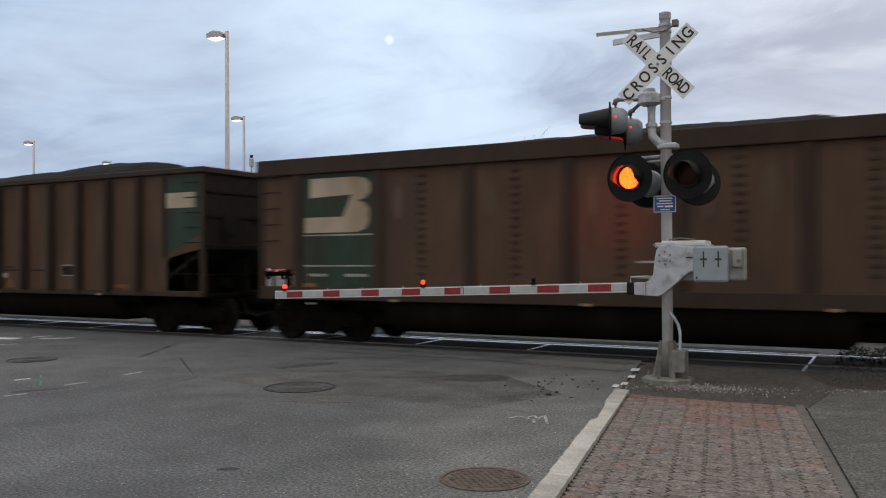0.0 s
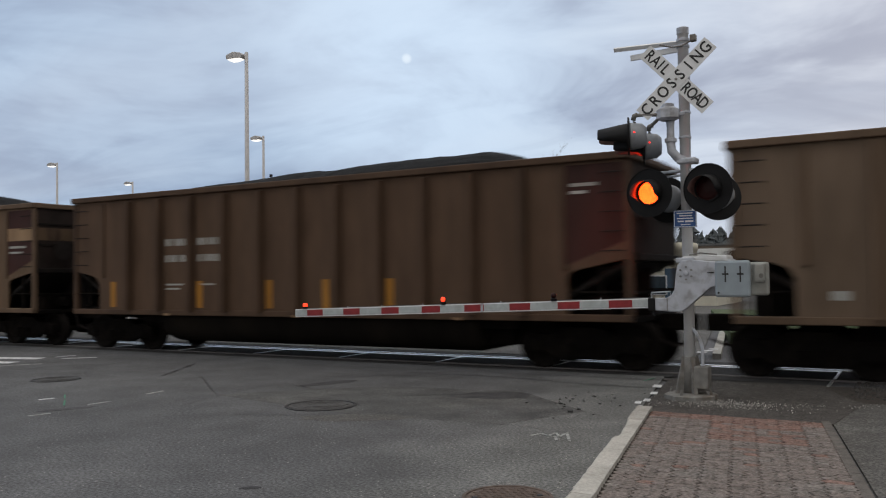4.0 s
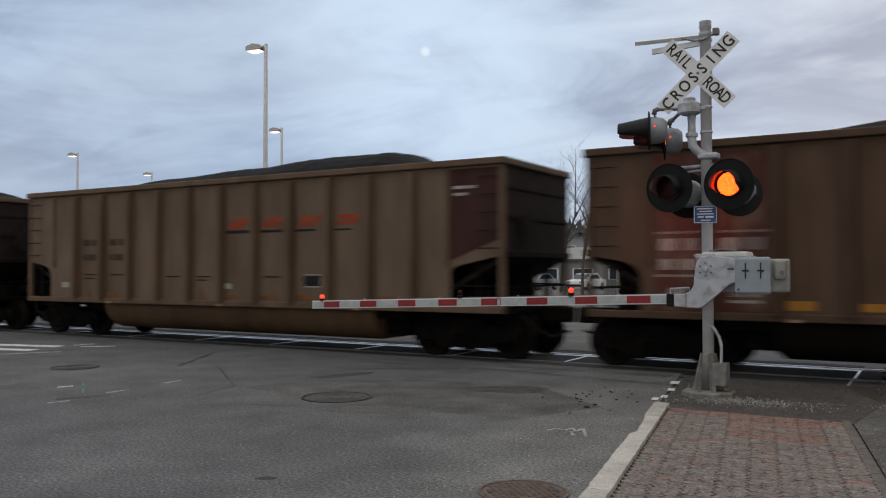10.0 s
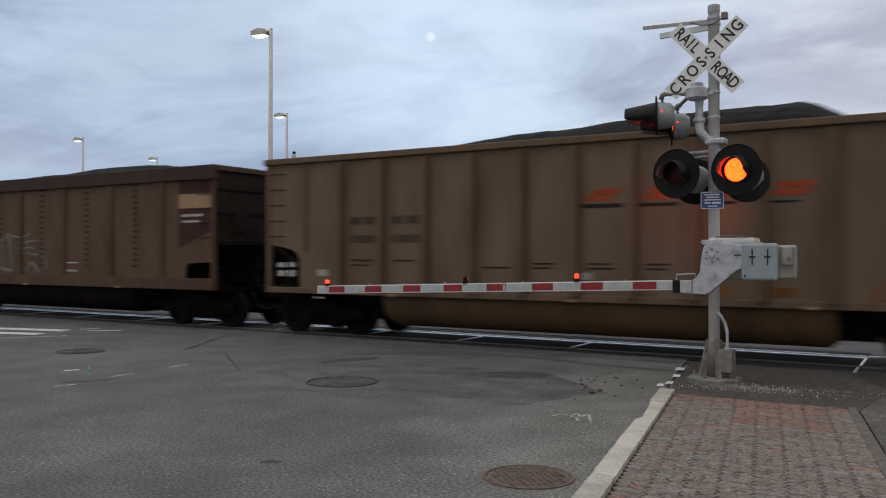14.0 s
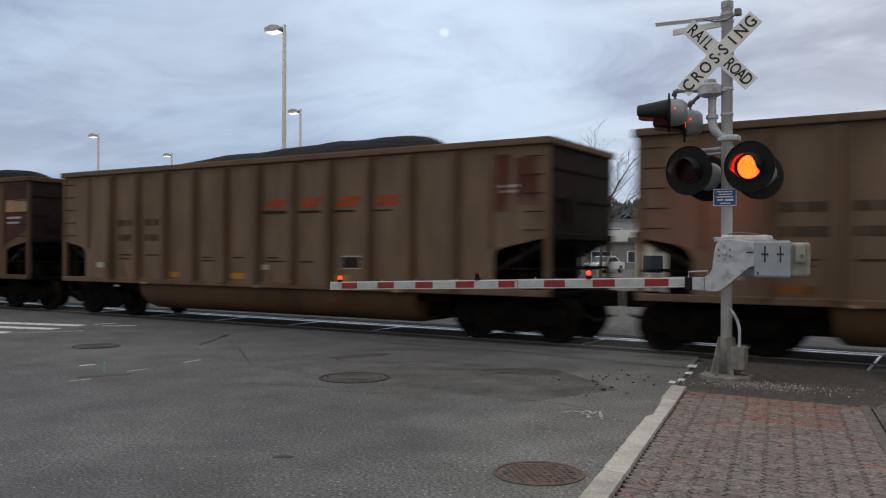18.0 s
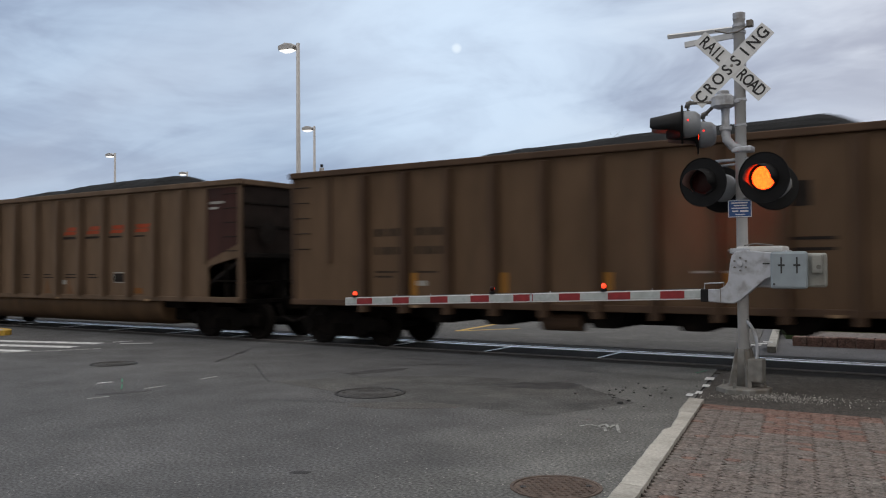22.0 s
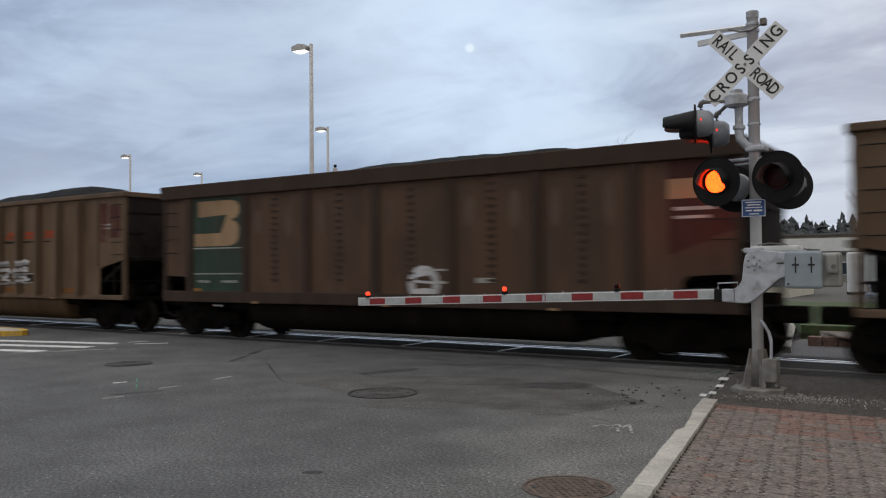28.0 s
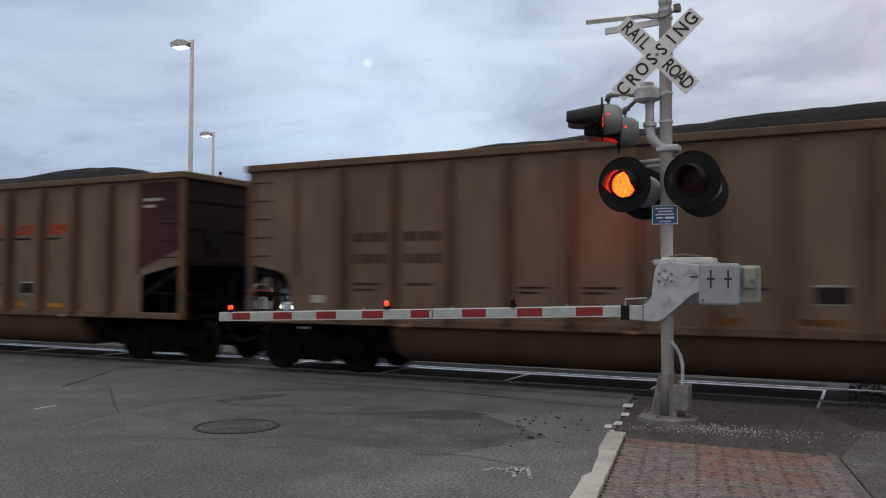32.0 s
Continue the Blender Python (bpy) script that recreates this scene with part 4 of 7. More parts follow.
        part("drop_pipe", pipe([(-0.20, -0.10, 3.94), (-0.34, (sy - 0.10) / 2, 3.95), (sx - 0.0, sy, sz + 0.02), (sx - 0.05, sy, sz - 0.03), (sx - 0.03, sy, sz - 0.09), (sx, sy, dz + 0.12)], 0.026), BASE_METAL, s, smooth=True)
        part("pipe_elbow", pipe([(sx + 0.02, sy, sz + 0.025), (sx - 0.03, sy, sz + 0.01), (sx - 0.045, sy, sz - 0.05)], 0.036), BASE_METAL, s, smooth=True)
    # pair of lamps to the street, and the pair behind
    arm_z = 3.15
    part("lamp_arm", rod(tuple(-0.44 * SIDE + Vector((0, -0.02, arm_z))), tuple(0.42 * SIDE + Vector((0, -0.02, arm_z))), 0.022), CAST, s, smooth=True)
    part("lamp_arm", rod(tuple(-0.30 * SIDE + Vector((0, -0.02, arm_z - 0.07))), tuple(0.20 * SIDE + Vector((0, -0.02, arm_z - 0.05))), 0.016), CAST, s, smooth=True)
    for off, phase in ((-0.39, 0), (0.45, 1)):
        c = (off - 0.02) * SIDE + FACE * 0.30 + Vector((0, 0, 2.845))
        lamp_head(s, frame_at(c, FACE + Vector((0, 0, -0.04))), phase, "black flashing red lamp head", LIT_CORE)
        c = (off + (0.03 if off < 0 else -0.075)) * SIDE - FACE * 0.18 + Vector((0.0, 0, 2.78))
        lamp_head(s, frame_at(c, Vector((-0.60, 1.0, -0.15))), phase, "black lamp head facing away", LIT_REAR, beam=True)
        part("lamp_hanger", pipe([off * SIDE + Vector((0, -0.02, arm_z)), off * SIDE + FACE * 0.06 + Vector((0, 0, 3.0)), off * SIDE + FACE * 0.1 + Vector((0, 0, 2.86))], 0.022), CAST, s, smooth=True)
    # gate machine: casting, cover plate, motor housing
    part("machine_case", box(-0.06, -0.08, 1.52, 0.60, 0.30, 1.90, 0.03), CAST, s, "light grey gate machine housing")
    part("machine_lid", box(-0.06, -0.10, 1.86, 0.55, 0.32, 1.955, 0.03), GALV, s)
    part("lid_hasp", pipe([(0.05, -0.11, 1.965), (0.20, -0.11, 1.99), (0.42, -0.11, 1.965)], 0.010), BASE_METAL, s)
    part("pole_clamp", box(-0.14, -0.13, 1.86, 0.12, -0.05, 1.93, 0.015), CAST, s)
    part("clamp_stud", rod((-0.17, -0.09, 1.90), (-0.10, -0.09, 1.90), 0.018, seg=8), BASE_METAL, s)
    arm = [(-0.40, 1.205), (-0.22, 1.19), (-0.06, 1.185), (0.02, 1.225), (0.36, 1.52), (0.44, 1.54), (0.46, 1.86), (0.10, 1.90), (-0.02, 1.89), (-0.08, 1.83), (-0.105, 1.72), (-0.13, 1.49), (-0.18, 1.41), (-0.25, 1.375), (-0.40, 1.375)]
    part("gate_crank", prism(arm, -0.27, -0.16, bevel=0.012), CAST, s, "pale grey cast gate arm crank")
    part("machine_foot", box(0.06, -0.10, 1.40, 0.56, 0.22, 1.54, 0.03), CAST, s)
    part("sector_seam", box(-0.236, -0.275, 1.20, -0.224, -0.155, 1.378), BASE_METAL, s)
    for k in range(6):
        a = radians(60 * k + 30)
        part("crank_bolt", lathe([(0.014, 0), (0.014, 0.02)], 6, m=pose(0.035 + 0.085 * math.cos(a), -0.27, 1.715 + 0.085 * math.sin(a), 90, 0, 0)), BASE_METAL, s)
    part("crank_shaft", lathe([(0.036, 0), (0.036, 0.035), (0.02, 0.04)], 16, m=pose(0.035, -0.27, 1.715, 90, 0, 0)), CAST, s)
    part("crank_slot", box(0.32, -0.274, 1.71, 0.41, -0.265, 1.728), SIGN_BLACK, s)
    OLIVE = mat("olive_grey_casting", (0.30, 0.31, 0.295), 0.6, 0.1, var=0.15, scale=6, bump=0.1, tint=(0.20, 0.19, 0.17), tmix=0.5, tscale=5)
    plate = part("counterweight_plate", box(0.43, -0.36, 1.39, 0.885, -0.29, 1.875, 0.032), mat("blue_grey_plate", (0.27, 0.315, 0.35), 0.5, 0.2, var=0.08, bump=0.05), s, "blue-grey counterweight plate with two keyholes")
    for x in (0.57, 0.76):
        part("keyhole", box(x - 0.009, -0.364, 1.59, x + 0.009, -0.358, 1.80), SIGN_BLACK, plate)
        part("latch", box(x - 0.042, -0.368, 1.685, x + 0.042, -0.358, 1.708), SIGN_BLACK, plate)
    part("plate_stud", lathe([(0.014, 0), (0.014, 0.012)], 8, m=pose(0.48, -0.358, 1.45, 90, 0, 0)), SIGN_BLACK, plate)
    part("counterweight_back", box(0.72, -0.22, 1.41, 1.09, -0.12, 1.85, 0.03), OLIVE, s, "grey rear counterweight")
    part("counterweight_lug", box(0.91, -0.29, 1.58, 1.05, -0.20, 1.84, 0.03), OLIVE, s)
    part("lug_pin", lathe([(0.03, 0), (0.03, 0.02)], 10, m=pose(1.01, -0.29, 1.67, 90, 0, 0)), BASE_METAL, s)
    # gate arm: striped channel, joint plate and lamps, running out over the street
    part("arm_holder", box(-0.50, -0.28, 1.20, -0.40, -0.14, 1.375, 0.012), BLACK, s)
    part("arm_clip", pipe([(-0.46, -0.21, 1.37), (-0.46, -0.21, 1.45), (-0.20, -0.21, 1.465), (-0.20, -0.21, 1.38)], 0.010), CAST, s)
    x0, z0, x1, z1 = -0.47, 1.305, -6.83, 1.10
    slope = (z1 - z0) / (x1 - x0)

    def arm_piece(a, b, h, d, material, name, label=""):
        za, zb = z0 + slope * (a - x0), z0 + slope * (b - x0)
        bm = prism([(a, za - h / 2), (a, za + h / 2), (b, zb + h / 2), (b, zb - h / 2)], -0.21 - d, -0.21 + d)
        return part(name, bm, material, s, label)

    a = x0
    for k in range(17):
        b = a - (0.265 if k in (0, 16) else (0.44 if k % 2 == 0 else 0.3438))
        b = x1 if k == 16 else b
        white = k % 2 == 0
        arm_piece(a, b, 0.108, 0.020, WHITE_TAPE if white else RED_TAPE, "arm_stripe", "grey-white reflective stripe" if white else "red reflective stripe")
        a = b
    arm_piece(x0, x1, 0.138, 0.014, SIGN_WHITE, "arm_spine", "pale aluminium arm edge")
    arm_piece(-3.10, -3.14, 0.136, 0.026, CAST, "arm_joint")
    for f, phase in ((-6.62, "steady"), (-3.82, 0), (-1.93, 1)):
        x = f
        z = z0 + slope * (x - x0) + 0.066
        lampu = part("arm_lamp", lathe([(0.045, 0.0), (0.045, 0.03), (0.05, 0.04), (0.03, 0.05)], 14, m=Matrix.Translation((x, -0.21, z))), BLACK, s, "small red lamp on the gate arm")
        if phase == "steady":
            part("lens", lathe([(0.040, 0.045), (0.041, 0.085), (0.026, 0.105)], 14, m=Matrix.Translation((x, -0.21, z))), LIT_SMALL, lampu, "lit red lens")
        else:
            # half-lit ball, added so that turning it stands in for flashing
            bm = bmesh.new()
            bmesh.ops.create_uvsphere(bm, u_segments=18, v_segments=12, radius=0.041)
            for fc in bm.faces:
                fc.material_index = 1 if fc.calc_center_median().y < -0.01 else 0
            ins = link("flash_insert", bm, [DARK_LENS, LIT_SMALL], lampu, pose(x, -0.21, z + 0.085))
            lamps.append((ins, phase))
    for x in (-1.2, -1.95, -2.8, -4.2, -5.0, -5.7):
        z = z0 + slope * (x - x0) + 0.066
        part("arm_bolt", lathe([(0.010, 0), (0.010, 0.03)], 6, m=Matrix.Translation((x, -0.21, z))), CAST, s)
    part("arm_cable", pipe([(x0 + (x1 - x0) * k / 24, -0.205, z0 + slope * (x0 + (x1 - x0) * k / 24 - x0) + 0.072 + 0.008 * math.sin(k * 1.7)) for k in range(24)], 0.006, 6), SIGN_BLACK, s)
    return s


crossing_signal()
# ---- street lamps and the far side ----
def street_lamp(x, y, h, label, turn=0.0):
    s = thing("street_lamp", pose(x, y, 0, 0, 0, turn), label, "street lamp", "lamps of the lot")
    part("pole", lathe([(0.14, -0.05), (0.13, 0.5), (0.085, h), (0.05, h + 0.02)], 14), LAMP_METAL, s, smooth=True)
    part("pole_base", lathe([(0.28, -0.05), (0.28, 0.45), (0.22, 0.5)], 14), CONCRETE, s)
    part("arm", box(-0.30, -0.05, h - 0.22, 0.06, 0.05, h - 0.06, 0.02), LAMP_METAL, s)
    part("head", prism([(-0.98, h - 0.26), (-1.00, h - 0.06), (-0.62, h + 0.06), (-0.22, h - 0.02), (-0.08, h - 0.14), (-0.16, h - 0.26)], -0.22, 0.22, bevel=0.02), LAMP_METAL, s, "flat box lamp head")
    part("glass", prism([(-0.94, h - 0.265), (-0.24, h - 0.262), (-0.32, h - 0.30), (-0.58, h - 0.35), (-0.84, h - 0.34)], -0.19, 0.19), LAMP_GLOW, s, "lit pale lamp glass")


street_lamp(-26.85, 29.0, 12.25, "tall grey street lamp lit at dusk", 8)
street_lamp(-41.9, 47.0, 12.3, "tall grey street lamp lit at dusk", 8)
street_lamp(-66.4, 47.5, 12.3, "tall grey street lamp lit at dusk", 8)
street_lamp(-71.5, 60.0, 12.1, "tall grey street lamp lit at dusk", 8)
street_lamp(-104.0, 74.0, 12.1, "tall grey street lamp lit at dusk", 8)
street_lamp(-112.0, 88.0, 12.1, "tall grey street lamp lit at dusk", 8)


def camera_post():
    s = thing("signal_post", pose(-41.45, 47.3, 0), "thin grey post with a small box on top", "post")
    part("post", rod((0, 0, 0), (0, 0, 8.9), 0.07), LAMP_METAL, s)
    part("post_box", box(-0.13, -0.13, 8.6, 0.13, 0.13, 9.2, 0.03), LAMP_METAL, s)
    part("post_finial", box(-0.08, -0.08, 9.25, 0.08, 0.08, 9.45), BLACK, s)


camera_post()

tagged(link("far_street", slab([(-60, 17.0), (-4.0, 17.0), (-4.4, 20), (-9.5, 48), (-60, 48)], -0.06, 0.0), ASPHALT_OLD), "grey asphalt street beyond the track", "road", kind="structure")
GRASS = mat("grass", (0.050, 0.078, 0.026), 0.95, var=0.35, scale=8, bump=0.6, bscale=40, tint=(0.075, 0.075, 0.032), tmix=0.6, tscale=2)
tagged(link("lawn", slab([(-4.0, 21.0), (30, 21.0), (30, 34), (-7.2, 34)], -0.05, 0.30), GRASS), "strip of short green grass beyond the track", "lawn", kind="structure")
tagged(link("far_lot", slab([(-9, 34), (40, 34), (40, 120), (-60, 120), (-60, 48), (-12, 48)], -0.05, 0.01), ASPHALT_OLD), "grey parking lot beyond the lawn", "ground", kind="structure")


def far_side():
    w = thing("brick_edge", pose(0, 0, 0), "low reddish brick edge of the raised walk", "wall", kind="structure")
    rng = random.Random(4)
    x = -3.55
    while x < 12:
        dx = rng.uniform(0.28, 0.36)
        part("stone", box(x, 19.3, -0.1, x + dx - 0.015, 19.55, 0.19 + rng.uniform(-0.012, 0.012), 0.02), PAVER_RED, w)
        x += dx
    tagged(link("planter_soil", slab([(-3.3, 19.55), (12, 19.55), (12, 21.0), (-3.6, 21.0)], -0.05, 0.185), PAVER), "raised brick walk behind the low edge", "pavement", kind="structure")
    k = thing("far_kerb", pose(0, 0, 0), "pale concrete kerb beyond the track", "kerb", kind="structure")
    for a, b in ((17.6, 21), (21, 25), (25, 30), (30, 36)):
        part("kerb_stone", slab([(-3.95 - (a - 18.9) * 0.18, a), (-3.78 - (a - 18.9) * 0.18, a), (-3.78 - (b - 18.9) * 0.18, b - 0.02), (-3.95 - (b - 18.9) * 0.18, b - 0.02)], -0.05, 0.10), CONCRETE, k)
    for x, y in ((-3.96, 17.75), (-3.93, 18.15), (-3.90, 18.55)):
        tagged(lean(x - 0.1, y, x + 0.1, y + 0.02, 0.22, 0.101 if y > 17.6 else 0.0, "kerb_marker", WHITE_PAINT, "small white painted kerb marker square on asphalt", "road marking"), group="kerb markers")
    # yellow hatch and lane dots
    lean(-12.05, 19.2, -12.5, 22.6, 0.16, 0.0, "yellow_line", YELLOW_PAINT, "faded yellow painted lane line", "road marking")
    lean(-12.05, 19.2, -11.0, 20.8, 0.14, 0.0, "yellow_line", YELLOW_PAINT, "faded yellow painted lane line", "road marking")
    for i in range(8):
        t = i / 7
        m = lean(-18.05 + 1.34 * t, 18.73 + 4.6 * t, -17.98 + 1.34 * t, 18.95 + 4.6 * t, 0.14, 0.0, "lane_dot", WHITE_PAINT, "small white raised lane dot", "road marking", h=0.018)
        tagged(m, group="lane dots")
    orange = mat("delineator_orange", (0.62, 0.12, 0.05), 0.5, var=0.15, bump=0.0)
    for i in range(4):
        d = thing("delineator_post", pose(-21.7 + 0.04 * i, 18.0 + 0.6 * i, 0), "slim orange plastic delineator post with white bands", "delineator", "orange delineators")
        part("tube", lathe([(0.10, 0.0), (0.10, 0.03), (0.04, 0.05), (0.038, 0.68), (0.02, 0.70)], 12), orange, d)
        for z in (0.40, 0.55):
            part("band", lathe([(0.040, z), (0.041, z + 0.005), (0.041, z + 0.075), (0.040, z + 0.08)], 12), WHITE_PAINT, d)
    # yellow shrub by the wall
    rng = random.Random(21)
    sh = thing("shrub", pose(-0.3, 19.0, 0), "small yellow-leaved shrub at the wall foot", "shrub")
    bm = bmesh.new()
    for i in range(260):
        p = Vector((rng.gauss(0, 0.16), rng.gauss(0, 0.12), abs(rng.gauss(0.16, 0.12))))
        q = Euler((rng.random() * 6, rng.random() * 6, rng.random() * 6)).to_matrix()
        bm.faces.new([bm.verts.new(p + q @ Vector(c)) for c in ((-0.02, 0, 0), (0, 0.035, 0), (0.02, 0, 0), (0, -0.035, 0))])
    part("leaves", bm, mat("yellow_leaves", (0.35, 0.22, 0.05), 0.8, var=0.3, bump=0.0), sh)
    part("stem", rod((0, 0, 0), (0, 0, 0.2), 0.015), TIE, sh)


far_side()

CREAM = mat("cream_stucco", (0.56, 0.53, 0.44), 0.85, var=0.08, scale=3, bump=0.15, tint=(0.45, 0.42, 0.35), tmix=0.4, tscale=1.5)
WHITE_WALL = mat("white_painted_wall", (0.60, 0.61, 0.60), 0.8, var=0.06, scale=2, bump=0.05, tint=(0.5, 0.5, 0.48), tmix=0.4, tscale=0.6)
DARK_GLASS = mat("dark_window", (0.03, 0.045, 0.06), 0.08, var=0.1, bump=0.0)
ROOF = mat("roof_felt", (0.10, 0.10, 0.10), 0.9, var=0.2)
CAR_WHITE = mat("white_car_paint", (0.66, 0.68, 0.70), 0.25, var=0.03, bump=0.0)
CAR_GREY = mat("silver_car_paint", (0.36, 0.38, 0.41), 0.25, 0.4, var=0.04, bump=0.0)
CAR_BLUE = mat("blue_car_paint", (0.05, 0.10, 0.18), 0.25, 0.2, var=0.04, bump=0.0)
CAR_RED = mat("red_car_paint", (0.28, 0.03, 0.03), 0.25, 0.1, var=0.04, bump=0.0)
TYRE = mat("tyre_rubber", (0.02, 0.02, 0.02), 0.9, var=0.2)
CHROME = mat("bright_metal", (0.6, 0.6, 0.62), 0.25, 0.9, var=0.05, bump=0.0)


def wheel_part(parent, x, y, r=0.36, w=0.22):
    t = part("wheel", lathe([(r * 0.62, -w / 2), (r * 0.94, -w / 2), (r, -w / 3), (r, w / 3), (r * 0.94, w / 2), (r * 0.62, w / 2)], 20, m=pose(x, y, r, 90, 0, 0)), TYRE, parent)
    part("rim", lathe([(r * 0.62, -w / 2 - 0.004), (r * 0.55, -w / 2 - 0.01), (r * 0.55, w / 2 + 0.01), (r * 0.62, w / 2 + 0.004)], 16, m=pose(x, y, r, 90, 0, 0)), CHROME, t)


def parked_car(x, y, turn, paint, label, lights=False):
    c = thing("parked_car", pose(x, y, 0.012, 0, 0, turn), label, "car", "cars in the lot")
    part("body", prism([(-2.2, 0.30), (-2.25, 0.55), (-2.15, 0.82), (-1.2, 0.90), (1.5, 0.95), (2.15, 0.88), (2.2, 0.5), (2.15, 0.28)], -0.86, 0.86, bevel=0.05), paint, c)
    cab = part("cabin", prism([(-1.25, 0.88), (-0.55, 1.38), (0.7, 1.42), (1.55, 0.92)], -0.74, 0.74, bevel=0.05), paint, c)
    part("windscreen", box(-0.02, -0.66, -0.33, 0.0, 0.66, 0.33), DARK_GLASS, cab, m=pose(-0.93, 0, 1.14, 0, 54, 0))
    for sy in (-0.755, 0.755):
        part("side_window", prism([(-0.95, 0.95), (-0.45, 1.30), (0.6, 1.33), (1.15, 0.97)], sy - 0.01, sy + 0.01), DARK_GLASS, cab)
    part("rear_window", box(-0.02, -0.62, -0.30, 0.0, 0.62, 0.30), DARK_GLASS, cab, m=pose(1.16, 0, 1.17, 0, -60, 0))
    for wx in (-1.4, 1.35):
        for wy in (-0.80, 0.80):
            wheel_part(c, wx, wy, 0.32, 0.2)
    for sy in (-0.6, 0.6):
        part("headlight", box(-2.27, sy - 0.18, 0.62, -2.2, sy + 0.18, 0.76, 0.02), glow("lit_headlight", (1, 0.9, 0.7), 6.0) if lights else CHROME, c)
        part("tail_light", box(2.16, sy - 0.16, 0.66, 2.22, sy + 0.16, 0.84, 0.02), RED_TAPE, c)
    part("bumper", box(-2.3, -0.8, 0.32, -2.2, 0.8, 0.5, 0.03), BLACK, c)


parked_car(-37.4, 62.5, 95, CAR_WHITE, "white parked saloon car in the lot")
parked_car(-33.4, 64.0, 95, CAR_GREY, "silver parked car in the lot")
parked_car(-41.5, 66.0, 95, CAR_WHITE, "white parked car in the lot")
parked_car(-29.8, 66.0, 80, CAR_GREY, "silver parked car in the lot")
parked_car(-45.5, 60.5, 95, CAR_BLUE, "dark blue parked car in the lot")
parked_car(-49.5, 61.0, 95, CAR_RED, "red parked car in the lot")
parked_car(-26.2, 68.0, 85, CAR_WHITE, "white parked car in the lot")
parked_car(-19.5, 29.5, 65, CAR_GREY, "silver car waiting beyond the crossing", True)


def work_van():
    v = thing("work_van", pose(-0.45, 36.4, 0.012, 0, 0, 38), "white van with a long bonnet in the lot", "van")
    part("cab", prism([(-4.05, 0.45), (-4.08, 0.95), (-3.95, 1.15), (-3.05, 1.28), (-2.35, 1.95), (-1.1, 2.02), (-1.0, 0.42)], -1.0, 1.0, bevel=0.05), CAR_WHITE, v)
    part("cargo_body", box(-1.0, -1.0, 0.45, 2.4, 1.0, 2.12, 0.08), CAR_WHITE, v)
    part("windscreen", box(-0.02, -0.82, -0.42, 0.0, 0.82, 0.42), DARK_GLASS, v, m=pose(-2.70, 0, 1.60, 0, 46, 0))
    part("side_window", prism([(-2.55, 1.30), (-2.15, 1.82), (-1.35, 1.84), (-1.35, 1.28)], -1.012, -0.99), DARK_GLASS, v)
    part("grille", box(-4.13, -0.66, 0.66, -4.06, 0.66, 1.00, 0.01), BLACK, v)
    for sy in (-0.93, 0.93):
        part("turn_light", box(-4.13, sy - 0.06, 0.72, -4.0, sy + 0.06, 0.90, 0.01), mat("amber_lens", (0.6, 0.20, 0.03), 0.3, var=0.05, bump=0.0), v, "amber turn light")
    part("bonnet_seam", box(-3.98, -0.86, 1.155, -3.10, 0.86, 1.17), CAR_WHITE, v)
    part("bumper", box(-4.2, -0.98, 0.42, -4.02, 0.98, 0.62, 0.03), CHROME, v)
    for sy in (-0.8, 0.8):
        part("headlight", box(-4.14, sy - 0.12, 0.74, -4.04, sy + 0.12, 0.96, 0.02), CHROME, v)
    part("mirror", box(-2.75, -1.30, 1.25, -2.55, -1.02, 1.55, 0.03), BLACK, v)
    part("door_line", box(-2.30, -1.006, 0.55, -2.28, -0.995, 1.28), BLACK, v)
    part("door_handle", box(-1.5, -1.03, 1.12, -1.3, -1.0, 1.16), BLACK, v)
    for wx in (-3.05, 1.5):
        for wy in (-0.88, 0.88):
            wheel_part(v, wx, wy, 0.38, 0.24)
    t = thing("cargo_trailer", pose(-3.25, 40.4, 0.012), "white enclosed box trailer in the lot", "trailer")
    part("box", box(-2.4, -1.1, 0.45, 3.4, 1.1, 2.22, 0.10), CAR_WHITE, t)
    part("door_frame", box(-2.42, -0.95, 0.5, -2.38, 0.95, 2.2), CHROME, t)
    part("side_door", box(-1.75, -1.115, 0.55, -0.95, -1.095, 2.15), CAR_WHITE, t)
    for x in (-1.76, -0.94):
        part("door_seam", box(x - 0.015, -1.12, 0.55, x + 0.015, -1.10, 2.15), BLACK, t)
    part("skirt", box(-2.4, -1.12, 0.40, 3.4, -1.08, 0.50), BLACK, t)
    for wx in (0.4, 1.25):
        for wy in (-0.95, 0.95):
            wheel_part(t, wx, wy, 0.33, 0.2)
    part("jack_leg", rod((3.2, 0, 0), (3.2, 0, 0.6), 0.04), BLACK, t)


work_van()


